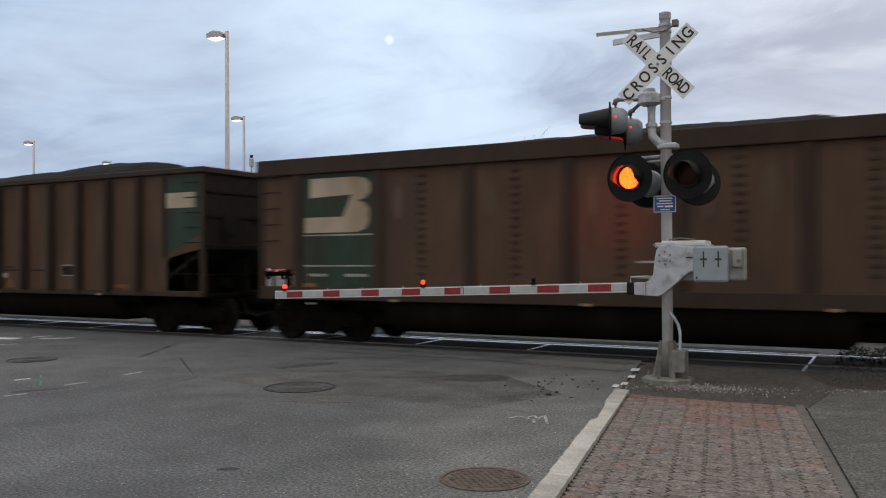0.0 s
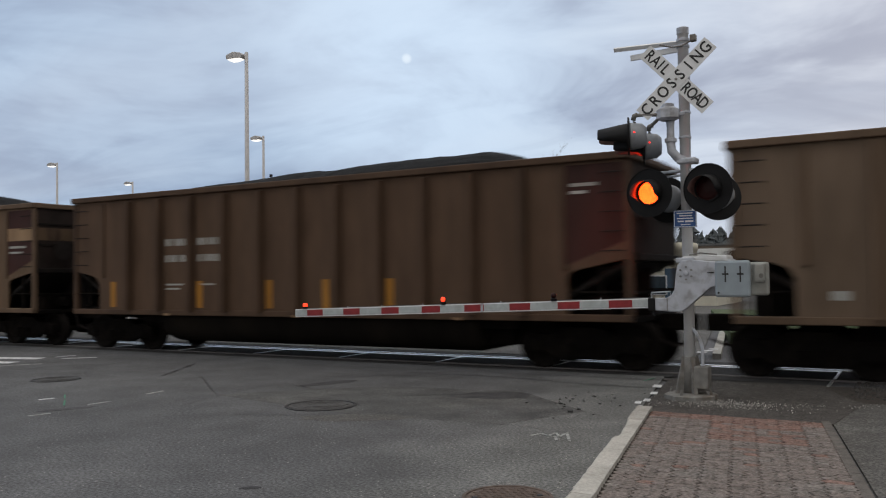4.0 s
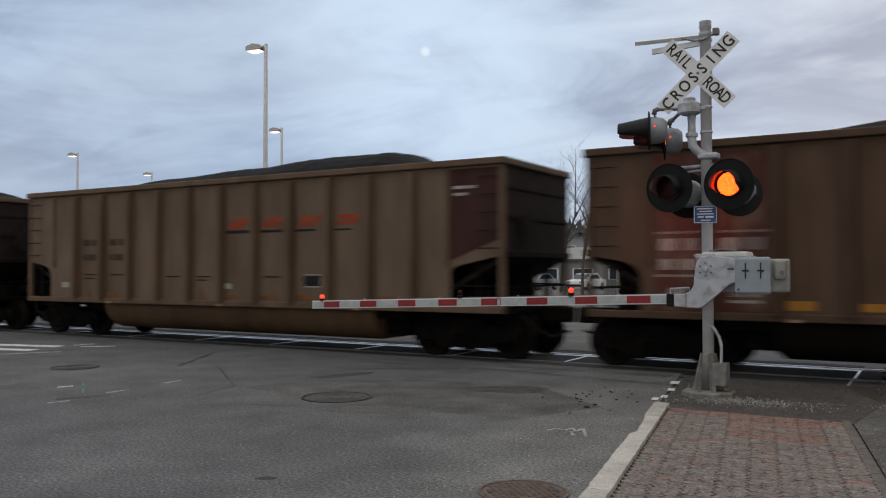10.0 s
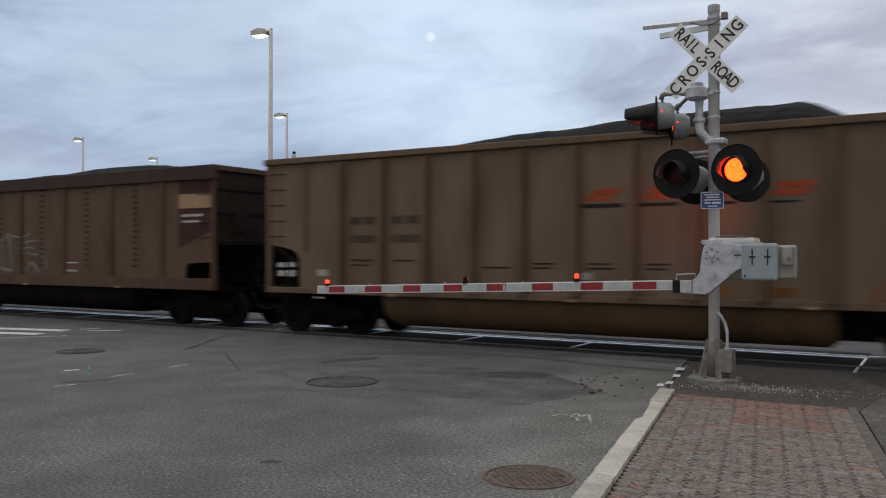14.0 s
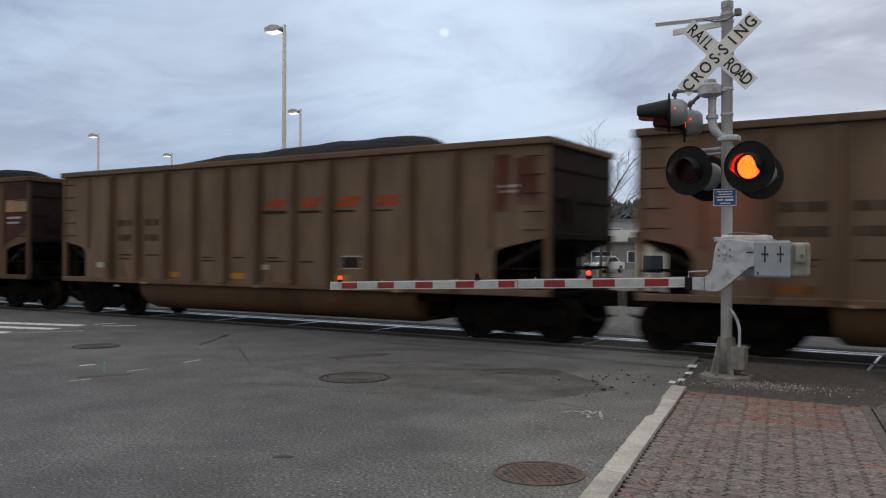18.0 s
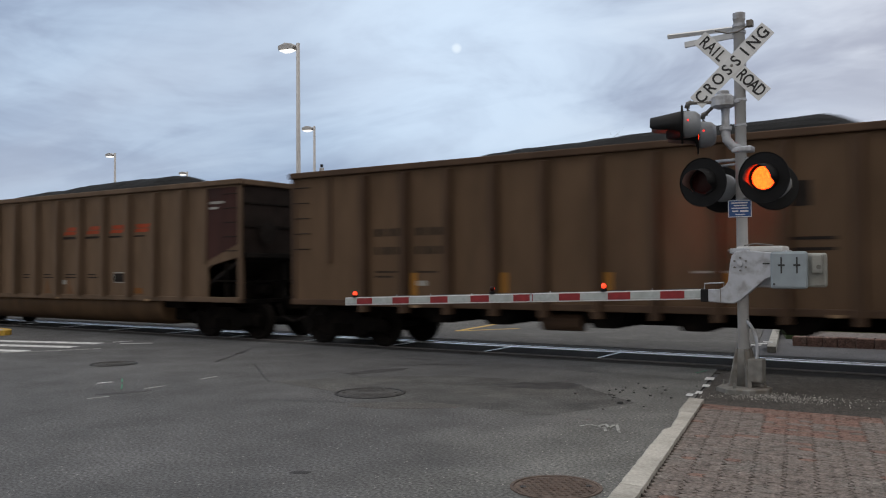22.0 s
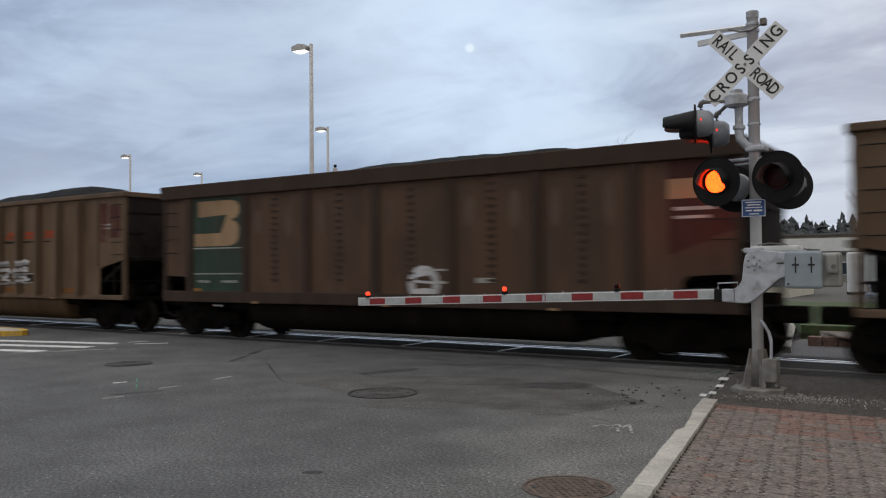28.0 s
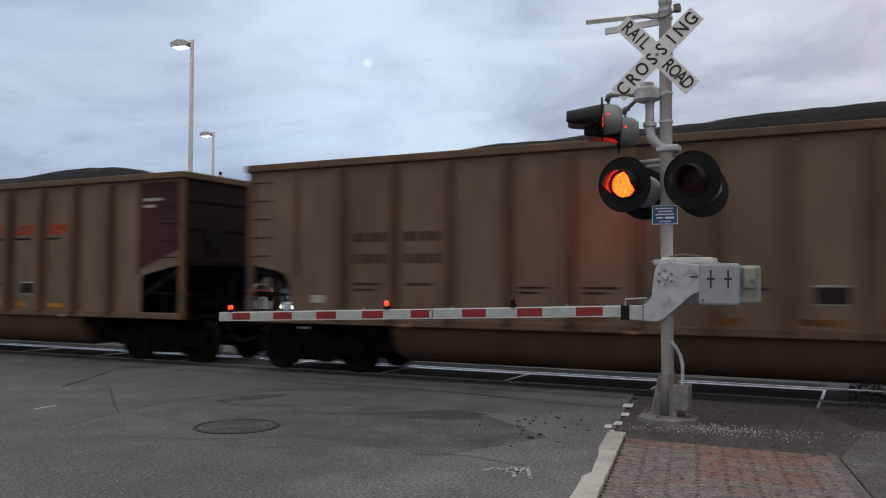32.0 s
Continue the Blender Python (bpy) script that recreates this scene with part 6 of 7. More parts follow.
def coal_car(n, paint, rib, label, left=(), right=(), marks=(), steel=False, open_bottom=False, tub=None, seed=0, spray=()):
    car = thing("coal_car", pose(train_x(n, 0), TRACK_Y, 0), label, "coal car", "coal cars of the train")
    ribs = STEEL_RIBS if steel else RIBS
    rd = 0.07 if steel else 0.19
    z0 = 1.02
    kind = "steel" if steel else ("open" if open_bottom else "alu")
    # body
    for s in (-1, 1):
        m = pose(0, 0, 0) if s < 0 else pose(CAR_LEN, 0, 0, 0, 0, 180)
        share("side_sheet", kind, lambda: prism(side_outline(steel) if not open_bottom else [(0, 0.95), (CAR_LEN, 0.95), (CAR_LEN, 3.78), (0, 3.78)], -SIDE_Y, -SIDE_Y + 0.05), paint, car, m)
        for x in ribs:
            share("side_rib", kind, lambda: rib_mesh(0.26 if steel else 0.18, rd, z0 - (0.22 if open_bottom else 0.0), 3.68), rib, car, m @ pose(x, -SIDE_Y, 0))
        for x in () if steel else END_RIBS:
            share("end_rib", kind, lambda: rib_mesh(0.12, 0.05, 1.84, 3.68), rib, car, m @ pose(x, -SIDE_Y, 0))
        h = 0.34 if steel else 0.13
        share("top_chord", kind, lambda: box(-0.05, -1.62, 3.86 - h, CAR_LEN + 0.05, -1.47, 3.86, 0.02), rib if not steel else DARK_RIB, car, m)
        share("side_sill", kind, lambda: box(0.02, -1.60, 0.92, CAR_LEN - 0.02, -1.42, 1.19 if steel else 1.045, 0.015), rib, car, m)
        for x in (0.0, CAR_LEN - 0.11):
            share("corner_post", kind, lambda: box(0.0, -1.565, 1.0, 0.11, -1.45, 3.7, 0.01), rib, car, m @ pose(x, 0, 0))
        if steel:
            # rows of rivets between the wide ribs
            for a, b in zip(STEEL_RIBS[1:], STEEL_RIBS[2:]):
                tagged(share("rivet_row", kind, rivet_mesh, DARK_RIB, car, m @ pose((a + b) / 2 - 0.05, -SIDE_Y, 0)), kind="stuff")
        elif not open_bottom:
            for x in (0.0, CAR_LEN - 1.10):
                share("opening_post", kind, lambda: box(0.50, -1.50, 1.0, 0.55, -1.45, 1.88), TRUCK, car, m @ pose(x, 0, 0))
                share("opening_rail", kind, lambda: box(0.02, -1.50, 1.42, 1.08, -1.47, 1.45), TRUCK, car, m @ pose(x, 0, 0))
        for k in range(5):
            for x in (0.0, CAR_LEN - 0.66):
                share("ladder_rung", "r", lambda: pipe([(0.14, -1.55, 0), (0.16, -1.63, 0), (0.50, -1.63, 0), (0.52, -1.55, 0)], 0.013, 6), INK, car, m @ pose(x, 0, 2.15 + 0.34 * k))
    for end in (0, 1):
        m = pose(0, 0, 0) if end == 0 else pose(CAR_LEN, 0, 0, 0, 0, 180)
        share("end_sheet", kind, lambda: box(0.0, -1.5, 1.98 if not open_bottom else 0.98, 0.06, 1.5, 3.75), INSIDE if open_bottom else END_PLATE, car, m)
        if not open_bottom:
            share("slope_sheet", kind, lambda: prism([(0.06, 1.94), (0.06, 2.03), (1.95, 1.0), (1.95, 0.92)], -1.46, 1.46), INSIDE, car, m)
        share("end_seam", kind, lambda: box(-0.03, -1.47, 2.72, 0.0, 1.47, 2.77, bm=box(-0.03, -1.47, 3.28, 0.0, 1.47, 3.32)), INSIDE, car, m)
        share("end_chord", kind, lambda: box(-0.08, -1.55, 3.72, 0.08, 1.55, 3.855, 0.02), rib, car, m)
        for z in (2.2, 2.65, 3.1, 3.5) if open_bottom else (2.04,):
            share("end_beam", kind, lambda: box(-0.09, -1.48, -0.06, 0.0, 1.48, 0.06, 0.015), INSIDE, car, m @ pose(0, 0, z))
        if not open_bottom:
            # dark plate added to block the view through the end opening
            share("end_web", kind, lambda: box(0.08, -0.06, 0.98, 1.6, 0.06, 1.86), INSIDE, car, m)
        if not open_bottom:
            # dark box added where the gap between tub and truck lies in shade
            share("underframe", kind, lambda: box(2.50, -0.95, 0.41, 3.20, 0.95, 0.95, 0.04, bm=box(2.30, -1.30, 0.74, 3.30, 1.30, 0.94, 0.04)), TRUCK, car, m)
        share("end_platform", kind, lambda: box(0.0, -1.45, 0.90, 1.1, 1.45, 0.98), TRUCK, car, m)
        if end == 1 and not open_bottom:
            share("brake_rack", "k", lambda: box(0.62, -0.55, 0.98, 1.25, 0.85, 1.36, 0.03), INSIDE, car, m)
            share("brake_cylinder", "k", lambda: rod((0.30, 0.35, 1.20), (0.95, 0.35, 1.20), 0.13, seg=14), INSIDE, car, m)
        if not open_bottom:
            share("end_rail", "k", lambda: box(0.02, -1.46, 1.40, 0.06, 1.46, 1.44, bm=box(0.02, -0.62, 0.98, 0.07, -0.56, 2.0)), TRUCK, car, m)
        share("coupler", "c", lambda: box(-0.05, -0.09, -0.09, 0.52, 0.09, 0.09, 0.02, bm=box(-0.76, -0.13, -0.15, -0.02, 0.13, 0.15, 0.04)), TRUCK, car, m @ pose(0, 0, 0.86))
        share("air_hose", "h", lambda: pipe([(0.0, 0.3, 0.85), (-0.15, 0.32, 0.55), (-0.4, 0.22, 0.42), (-0.70, 0.12, 0.55)], 0.03, 6), INK, car, m)
        share("brake_wheel", "b", lambda: lathe([(0.02, 0.0), (0.26, 0.0), (0.27, 0.02), (0.02, 0.03)], 16, m=pose(-0.12, 0.8, 2.6, 0, -90, 0)), INK, car, m)
        # truck
        cx = 1.10 if end == 0 else CAR_LEN - 1.10
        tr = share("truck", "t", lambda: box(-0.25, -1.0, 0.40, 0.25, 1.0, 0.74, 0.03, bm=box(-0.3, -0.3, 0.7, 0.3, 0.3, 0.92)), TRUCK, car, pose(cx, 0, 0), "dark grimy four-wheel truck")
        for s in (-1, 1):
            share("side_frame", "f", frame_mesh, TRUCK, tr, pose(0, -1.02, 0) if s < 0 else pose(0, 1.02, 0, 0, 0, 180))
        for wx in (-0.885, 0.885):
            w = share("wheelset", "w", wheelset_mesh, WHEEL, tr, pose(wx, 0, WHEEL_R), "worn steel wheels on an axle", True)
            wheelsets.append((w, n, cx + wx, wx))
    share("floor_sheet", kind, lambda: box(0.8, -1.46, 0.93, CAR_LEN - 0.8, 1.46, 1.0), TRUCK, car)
    if open_bottom:
        share("centre_sill", kind, lambda: box(0.2, -0.3, 0.62, CAR_LEN - 0.2, 0.3, 0.93, 0.02), TRUCK, car)
        for x in (3.9, 5.2, 7.4, 9.0, 10.6):
            share("hanger", kind, lambda: prism([(-0.45, 0.95), (0.45, 0.95), (0.22, 0.62), (-0.22, 0.62)], -1.40, 1.2), TRUCK, car, pose(x, 0, 0))
        share("brake_cylinder", kind, lambda: rod((6.1, -1.2, 0.70), (6.9, -1.2, 0.70), 0.17, seg=14), BROWN_RIB, car)
    else:
        share("tub", kind, tub_mesh, tub or TUB_TAN, car, smooth=True)
    part("coal_load", coal_mesh(seed, 0.72 if steel else 1.0), COAL, car, "heap of black coal")
    # markings: (x0, z0, x1, z1, material), laid on the sheet between ribs
    for mark in tuple(left) + tuple(right) + tuple(marks):
        if len(mark) == 2:
            part("panel_patch", prism(mark[0], -SIDE_Y - 0.004, -SIDE_Y + 0.002), mark[1], car)
            continue
        x0, a, x1, b, material = mark
        name = "panel_patch" if (x1 - x0) > 0.55 and (b - a) > 0.6 else "marking"
        part(name, box(x0, -SIDE_Y - 0.006, a, x1, -SIDE_Y + 0.002, b), material, car)
    for k, (pts, w, material) in enumerate(spray):
        part("graffiti", stroke_mesh(pts, w, ribs + END_RIBS, rd, 0.0012 * k), material, car, "sprayed graffiti line")
    for k in range(3):
        share("reflector", "k", lambda: box(-0.09, -1.606, 0.915, 0.09, -1.598, 0.965), BUFF, car, pose(3.4 + k * 3.9, 0, 0))
    cars.append((n, car))


def train_x(n, t):
    return 4.206 - 13.8156 * t - 0.010293 * t * t + CAR_PITCH * n


# panels between ribs, as ranges of x
A1, A2 = (1.20, 2.00), (2.20, 3.04)
ZX0, ZX1 = 13.36, 14.46
END_BAY = [(ZX0, 1.90), (ZX1, 2.32), (ZX1, 3.68), (ZX0, 3.68)]


def number_bars(x=2.25, z=2.38, material=NUMBER, rows=2):
    """Lines of writing too small to read, as bars."""
    out = []
    for r in range(rows):
        for x0 in (x, x + 1.05):
            for k in range(4):
                w = (0.13, 0.10, 0.14, 0.12)[(k + r) % 4]
                out.append((x0 + 0.08 + k * 0.18, z - r * 0.38, x0 + 0.08 + k * 0.18 + w, z + 0.16 - r * 0.38, material))
    out += [(x + 0.1, 1.62, x + 0.65, 1.66, material), (x + 0.1, 1.52, x + 0.55, 1.56, material), (x + 1.15, 1.62, x + 1.65, 1.66, material)]
    return tuple(out)


def small_data(seed, ochre=False):
    rng = random.Random(seed)
    out = [(9.72, 1.40, 10.22, 1.62, INK), (9.76, 1.63, 10.22, 1.655, PALE), (9.76, 1.375, 10.22, 1.395, PALE), (9.74, 1.395, 9.765, 1.63, PALE), (10.215, 1.395, 10.24, 1.63, PALE), (5.0 + 2.25, 1.32, 5.36 + 2.25, 1.44, PALE)]
    for x in (5.45, 6.5, 7.55, 8.6):
        for z in (1.58, 1.50):
            if rng.random() < 0.7:
                out.append((x, z, x + rng.uniform(0.3, 0.6), z + 0.03, INK))
    for x in RIBS[:-1]:
        if rng.random() < (0.7 if ochre else 0.4):
            s = rng.uniform(0.28, 0.7)
            out.append((x + 0.14, 1.10, x + 0.14 + s, 1.10 + rng.uniform(0.07, 0.15), OCHRE if ochre else RUST))
    for x in RIBS[:-1]:
        if rng.random() < 0.45:
            a, h = x + rng.uniform(0.2, 0.5), rng.uniform(0.15, 0.5)
            out.append(([(a, 1.06), (a + rng.uniform(0.18, 0.34), 1.06), (a + 0.16, 1.06 + h * 0.6), (a + 0.10, 1.06 + h)], RUST_FAINT))
    out.append((1.45, 1.30, 1.72, 1.44, PALE))
    return tuple(out)


def letters_red():
    """Four faded red slanted shapes over dark underlines."""
    out = []
    for k, x in enumerate((7.29, 8.34, 9.38, 10.43)):
        out += [(x + 0.14, 2.58, x + 0.90 - (0.1 * k), 2.65 - 0.012 * k, INK)]
    return tuple(out)


def red_shapes(car):
    """Faded slanted shapes in red, one to a bay."""
    y0, y1 = -SIDE_Y - 0.006, -SIDE_Y + 0.002
    for k, x in enumerate((7.29, 8.34, 9.38, 10.43)):
        for o in ([(0.18, 2.70), (0.72, 2.70), (0.78, 2.79), (0.25, 2.79)], [(0.30, 2.81), (0.84 - 0.1 * (k % 2), 2.81), (0.88, 2.91), (0.42 - 0.06 * k, 2.91)]):
            part("faded_mark", prism([(x + a, z) for a, z in o], y0, y1), REDMARK, car)


def herald(car):
    """A dark ring with bars across it."""
    bm = bmesh.new()
    x, z, n = 12.04, 2.84, 36
    rows = [[bm.verts.new((x + r * math.cos(6.28319 * i / n), y, z + r * math.sin(6.28319 * i / n))) for r, y in ((0.36, -SIDE_Y + 0.002), (0.36, -SIDE_Y - 0.005), (0.43, -SIDE_Y - 0.005), (0.43, -SIDE_Y + 0.002))] for i in range(n)]
    for i in range(n):
        p, q = rows[i], rows[(i + 1) % n]
        for k in range(3):
            bm.faces.new((p[k], p[k + 1], q[k + 1], q[k]))
    bmesh.ops.recalc_face_normals(bm, faces=bm.faces[:])
    mark = part("round_mark", bm, NUMBER, car, "faded dark ring mark")
    for dz, w, h in ((0.0, 0.30, 0.06), (0.16, 0.22, 0.035), (-0.16, 0.22, 0.035)):
        part("ring_bar", box(x - w, -SIDE_Y - 0.005, z + dz - h, x + w, -SIDE_Y + 0.002, z + dz + h), NUMBER, mark)


def red_end():
    x = ZX0
    return ((x + 0.08, 2.50, x + 0.40, 3.58, MAROON), (x + 0.50, 2.62, ZX1 - 0.12, 3.50, MAROON), (x + 0.12, 2.96, x + 0.55, 3.01, PALE), (x + 0.14, 2.86, x + 0.52, 2.91, PALE))


def maroon_end(z=3.30):
    x = ZX0
    return ((END_BAY, DKRED), (x + 0.12, z, x + 0.62, z + 0.06, PALE), (x + 0.12, z - 0.13, x + 0.42, z - 0.075, PALE))


def stripe_end():
    x = ZX0
    return ((END_BAY, DKRED), (x, 2.86, ZX1, 3.20, BUFF), (x + 0.1, 2.66, ZX1 - 0.3, 2.72, PALE), (x + 0.1, 2.52, ZX1 - 0.4, 2.57, PALE))


def end_stripe(car):
    """The buff stripe runs on round the corner over the end plate, darkened there for shade."""
    part("end_stripe", box(CAR_LEN - 0.002, -1.48, 2.86, CAR_LEN + 0.008, 1.48, 3.20), SHADED_BUFF, car)


def green_end():
    return ((END_BAY, GREEN), (ZX0 + 0.05, 2.95, ZX1 - 0.15, 3.30, CREAMY))


def maroon_start(text_mat=PALE):
    out = []
    for a, b in (A1, A2):
        out += [(a, 1.06, b, 3.66, MAROON), (a, 2.34, b, 2.38, PALE), (a, 1.62, b, 1.66, PALE)]
        out += [(a + 0.08, 2.06, a + 0.38, 2.26, text_mat), (a + 0.44, 2.06, b - 0.06, 2.26, text_mat), (a + 0.08, 1.74, a + 0.36, 1.92, text_mat), (a + 0.42, 1.74, b - 0.08, 1.92, text_mat), (a + 0.2, 1.30, b - 0.12, 1.36, text_mat), (a + 0.2, 1.20, b - 0.12, 1.25, text_mat)]
    return tuple(out)


def wide_maroon():
    """One broad maroon field with two lines of writing as bars."""
    out = [(1.14, 1.06, 2.85, 3.34, MAROON), (1.14, 1.835, 2.85, 1.865, PALE)]
    for z, h, xs in ((1.94, 0.20, (1.18, 1.42, 1.66, 2.0, 2.3)), (1.62, 0.18, (1.18, 1.40, 1.78, 2.10, 2.34, 2.58))):
        out += [(x, z, x + 0.17, z + h, PALE) for x in xs]
    return tuple(out + [(1.2, 1.44, 1.5, 1.50, PALE), (1.2, 1.34, 1.46, 1.39, PALE), (2.3, 1.44, 2.8, 1.49, PALE), (2.3, 1.32, 2.8, 1.37, PALE), (3.22, 1.74, 3.52, 1.77, RUST), (3.22, 1.64, 3.52, 1.67, RUST)])


def block_mark():
    """A green field ruled with pale lines, under the emblem."""
    return ((1.16, 1.06, 2.88, 3.50, GREEN), (1.16, 2.235, 2.88, 2.265, PALE), (1.16, 1.605, 2.88, 1.635, PALE), (1.3, 1.40, 1.75, 1.46, PALE), (2.2, 1.40, 2.75, 1.46, PALE), (0.86, 1.10, 1.45, 1.26, OCHRE))


def emblem_parts(car, material, steel):
    """A two-lobed pale emblem with one slanted green band across it, as plain shapes."""
    y0, y1 = -SIDE_Y - 0.011, -SIDE_Y - 0.004
    lobes = [(1.34, 3.02), (1.34, 3.42), (2.50, 3.42), (2.72, 3.37), (2.82, 3.26), (2.82, 3.10), (2.70, 2.98), (2.52, 2.94), (2.70, 2.88), (2.80, 2.76), (2.80, 2.50), (2.70, 2.36), (2.48, 2.30), (1.20, 2.30), (1.20, 2.64), (1.34, 2.64)]
    part("emblem", prism(lobes, y0, y1), material, car, "pale worn emblem shape")
    part("emblem_bar", prism([(1.20, 2.62), (2.16, 2.62), (2.38, 3.06), (1.34, 3.02), (1.20, 3.02)], y0 - 0.004, y1 - 0.004), GREEN, car)
    if not steel:
        # the paint runs on over the rib
        for a, b, paint in ((2.30, 2.62, material), (2.62, 3.06, GREEN), (3.06, 3.42, material)):
            part("emblem_strip", box(RIBS[0] - 0.056, -SIDE_Y - 0.196, a, RIBS[0] + 0.056, -SIDE_Y - 0.180, b), paint, car)


def dust_spots(car, seed):
    """Pale wear high on the sheets either side of each rivet row."""
    rng = random.Random(seed)
    for a, b in zip(STEEL_RIBS[1:], STEEL_RIBS[2:]):
        for x in ((a + b) / 2 - 0.55 + rng.uniform(-0.04, 0.04), (a + b) / 2 + 0.45 + rng.uniform(-0.04, 0.04)):
            if rng.random() < 0.85:
                h, w = rng.uniform(0.28, 0.48), rng.uniform(0.08, 0.13)
                o = [(x + w * math.cos(t) * rng.uniform(0.8, 1.1), 2.84 + h * math.sin(t) * rng.uniform(0.85, 1.1)) for t in [6.28319 * i / 14 for i in range(14)]]
                part("worn_spot", prism(o, -SIDE_Y - 0.003, -SIDE_Y + 0.002), DUST, car)


def fat_strokes():
    """Two blocks of fat sprayed strokes that cross each other, grey inside and white along their edges."""
    rng = random.Random(31)
    rows = []
    for x0, x1, z0, z1, n in ((3.15, 6.60, 1.16, 1.96, 11), (7.20, 9.45, 1.14, 2.12, 7)):
        for k in range(n):
            x = x0 + (x1 - x0) * (k + 0.3) / n
            lean_by = rng.uniform(-0.22, 0.26)
            lo, hi = z0 + rng.uniform(-0.04, 0.12), z1 + rng.uniform(-0.10, 0.05) + (0.06 * k / n)
            if k % 3 == 0:
                rows.append([(x - 0.22, hi - 0.06), (x, hi), (x + 0.2, hi - 0.04), (x + 0.2 + lean_by, (lo + hi) / 2), (x + 0.05, lo)])
            elif k % 3 == 1:
                rows.append([(x + lean_by, hi), (x, lo)])
            else:
                rows.append([(x - 0.15, (lo + hi) / 2 + 0.1), (x + 0.24, (lo + hi) / 2 - 0.06), (x + 0.10, lo + 0.02), (x - 0.24, lo)])
    out = [(r, 0.20, SPRAY_GREY) for r in rows]
    for r in rows:
        out.append(([(x - 0.07, z + 0.05) for x, z in r], rng.uniform(0.03, 0.06), SPRAY))
        out.append(([(x + 0.09, z - 0.04) for x, z in r], 0.03, SPRAY_DIM))
    return out + [([(x, 1.10), (x + 0.42, 1.08)], 0.08, SPRAY_DIM) for x in (3.1, 4.1, 5.2, 7.5, 8.3, 8.9)]


def scrub(x0, z0, x1, z1, seed, w=0.075):
    """A patch of marks rubbed over with side-to-side strokes."""
    rng = random.Random(seed)
    out = []
    n = int((z1 - z0) / 0.085)
    for k in range(n):
        z = z0 + (k + 0.5) * (z1 - z0) / n
        a, b = x0 + rng.uniform(0, 0.3) * (x1 - x0), x1 - rng.uniform(0, 0.3) * (x1 - x0)
        out.append(([(a, z - rng.uniform(0, 0.04)), ((a + b) / 2, z + rng.uniform(-0.03, 0.05)), (b, z + rng.uniform(-0.02, 0.06))], w * rng.uniform(0.7, 1.2), SPRAY if k % 3 else SPRAY_DIM))
    return out


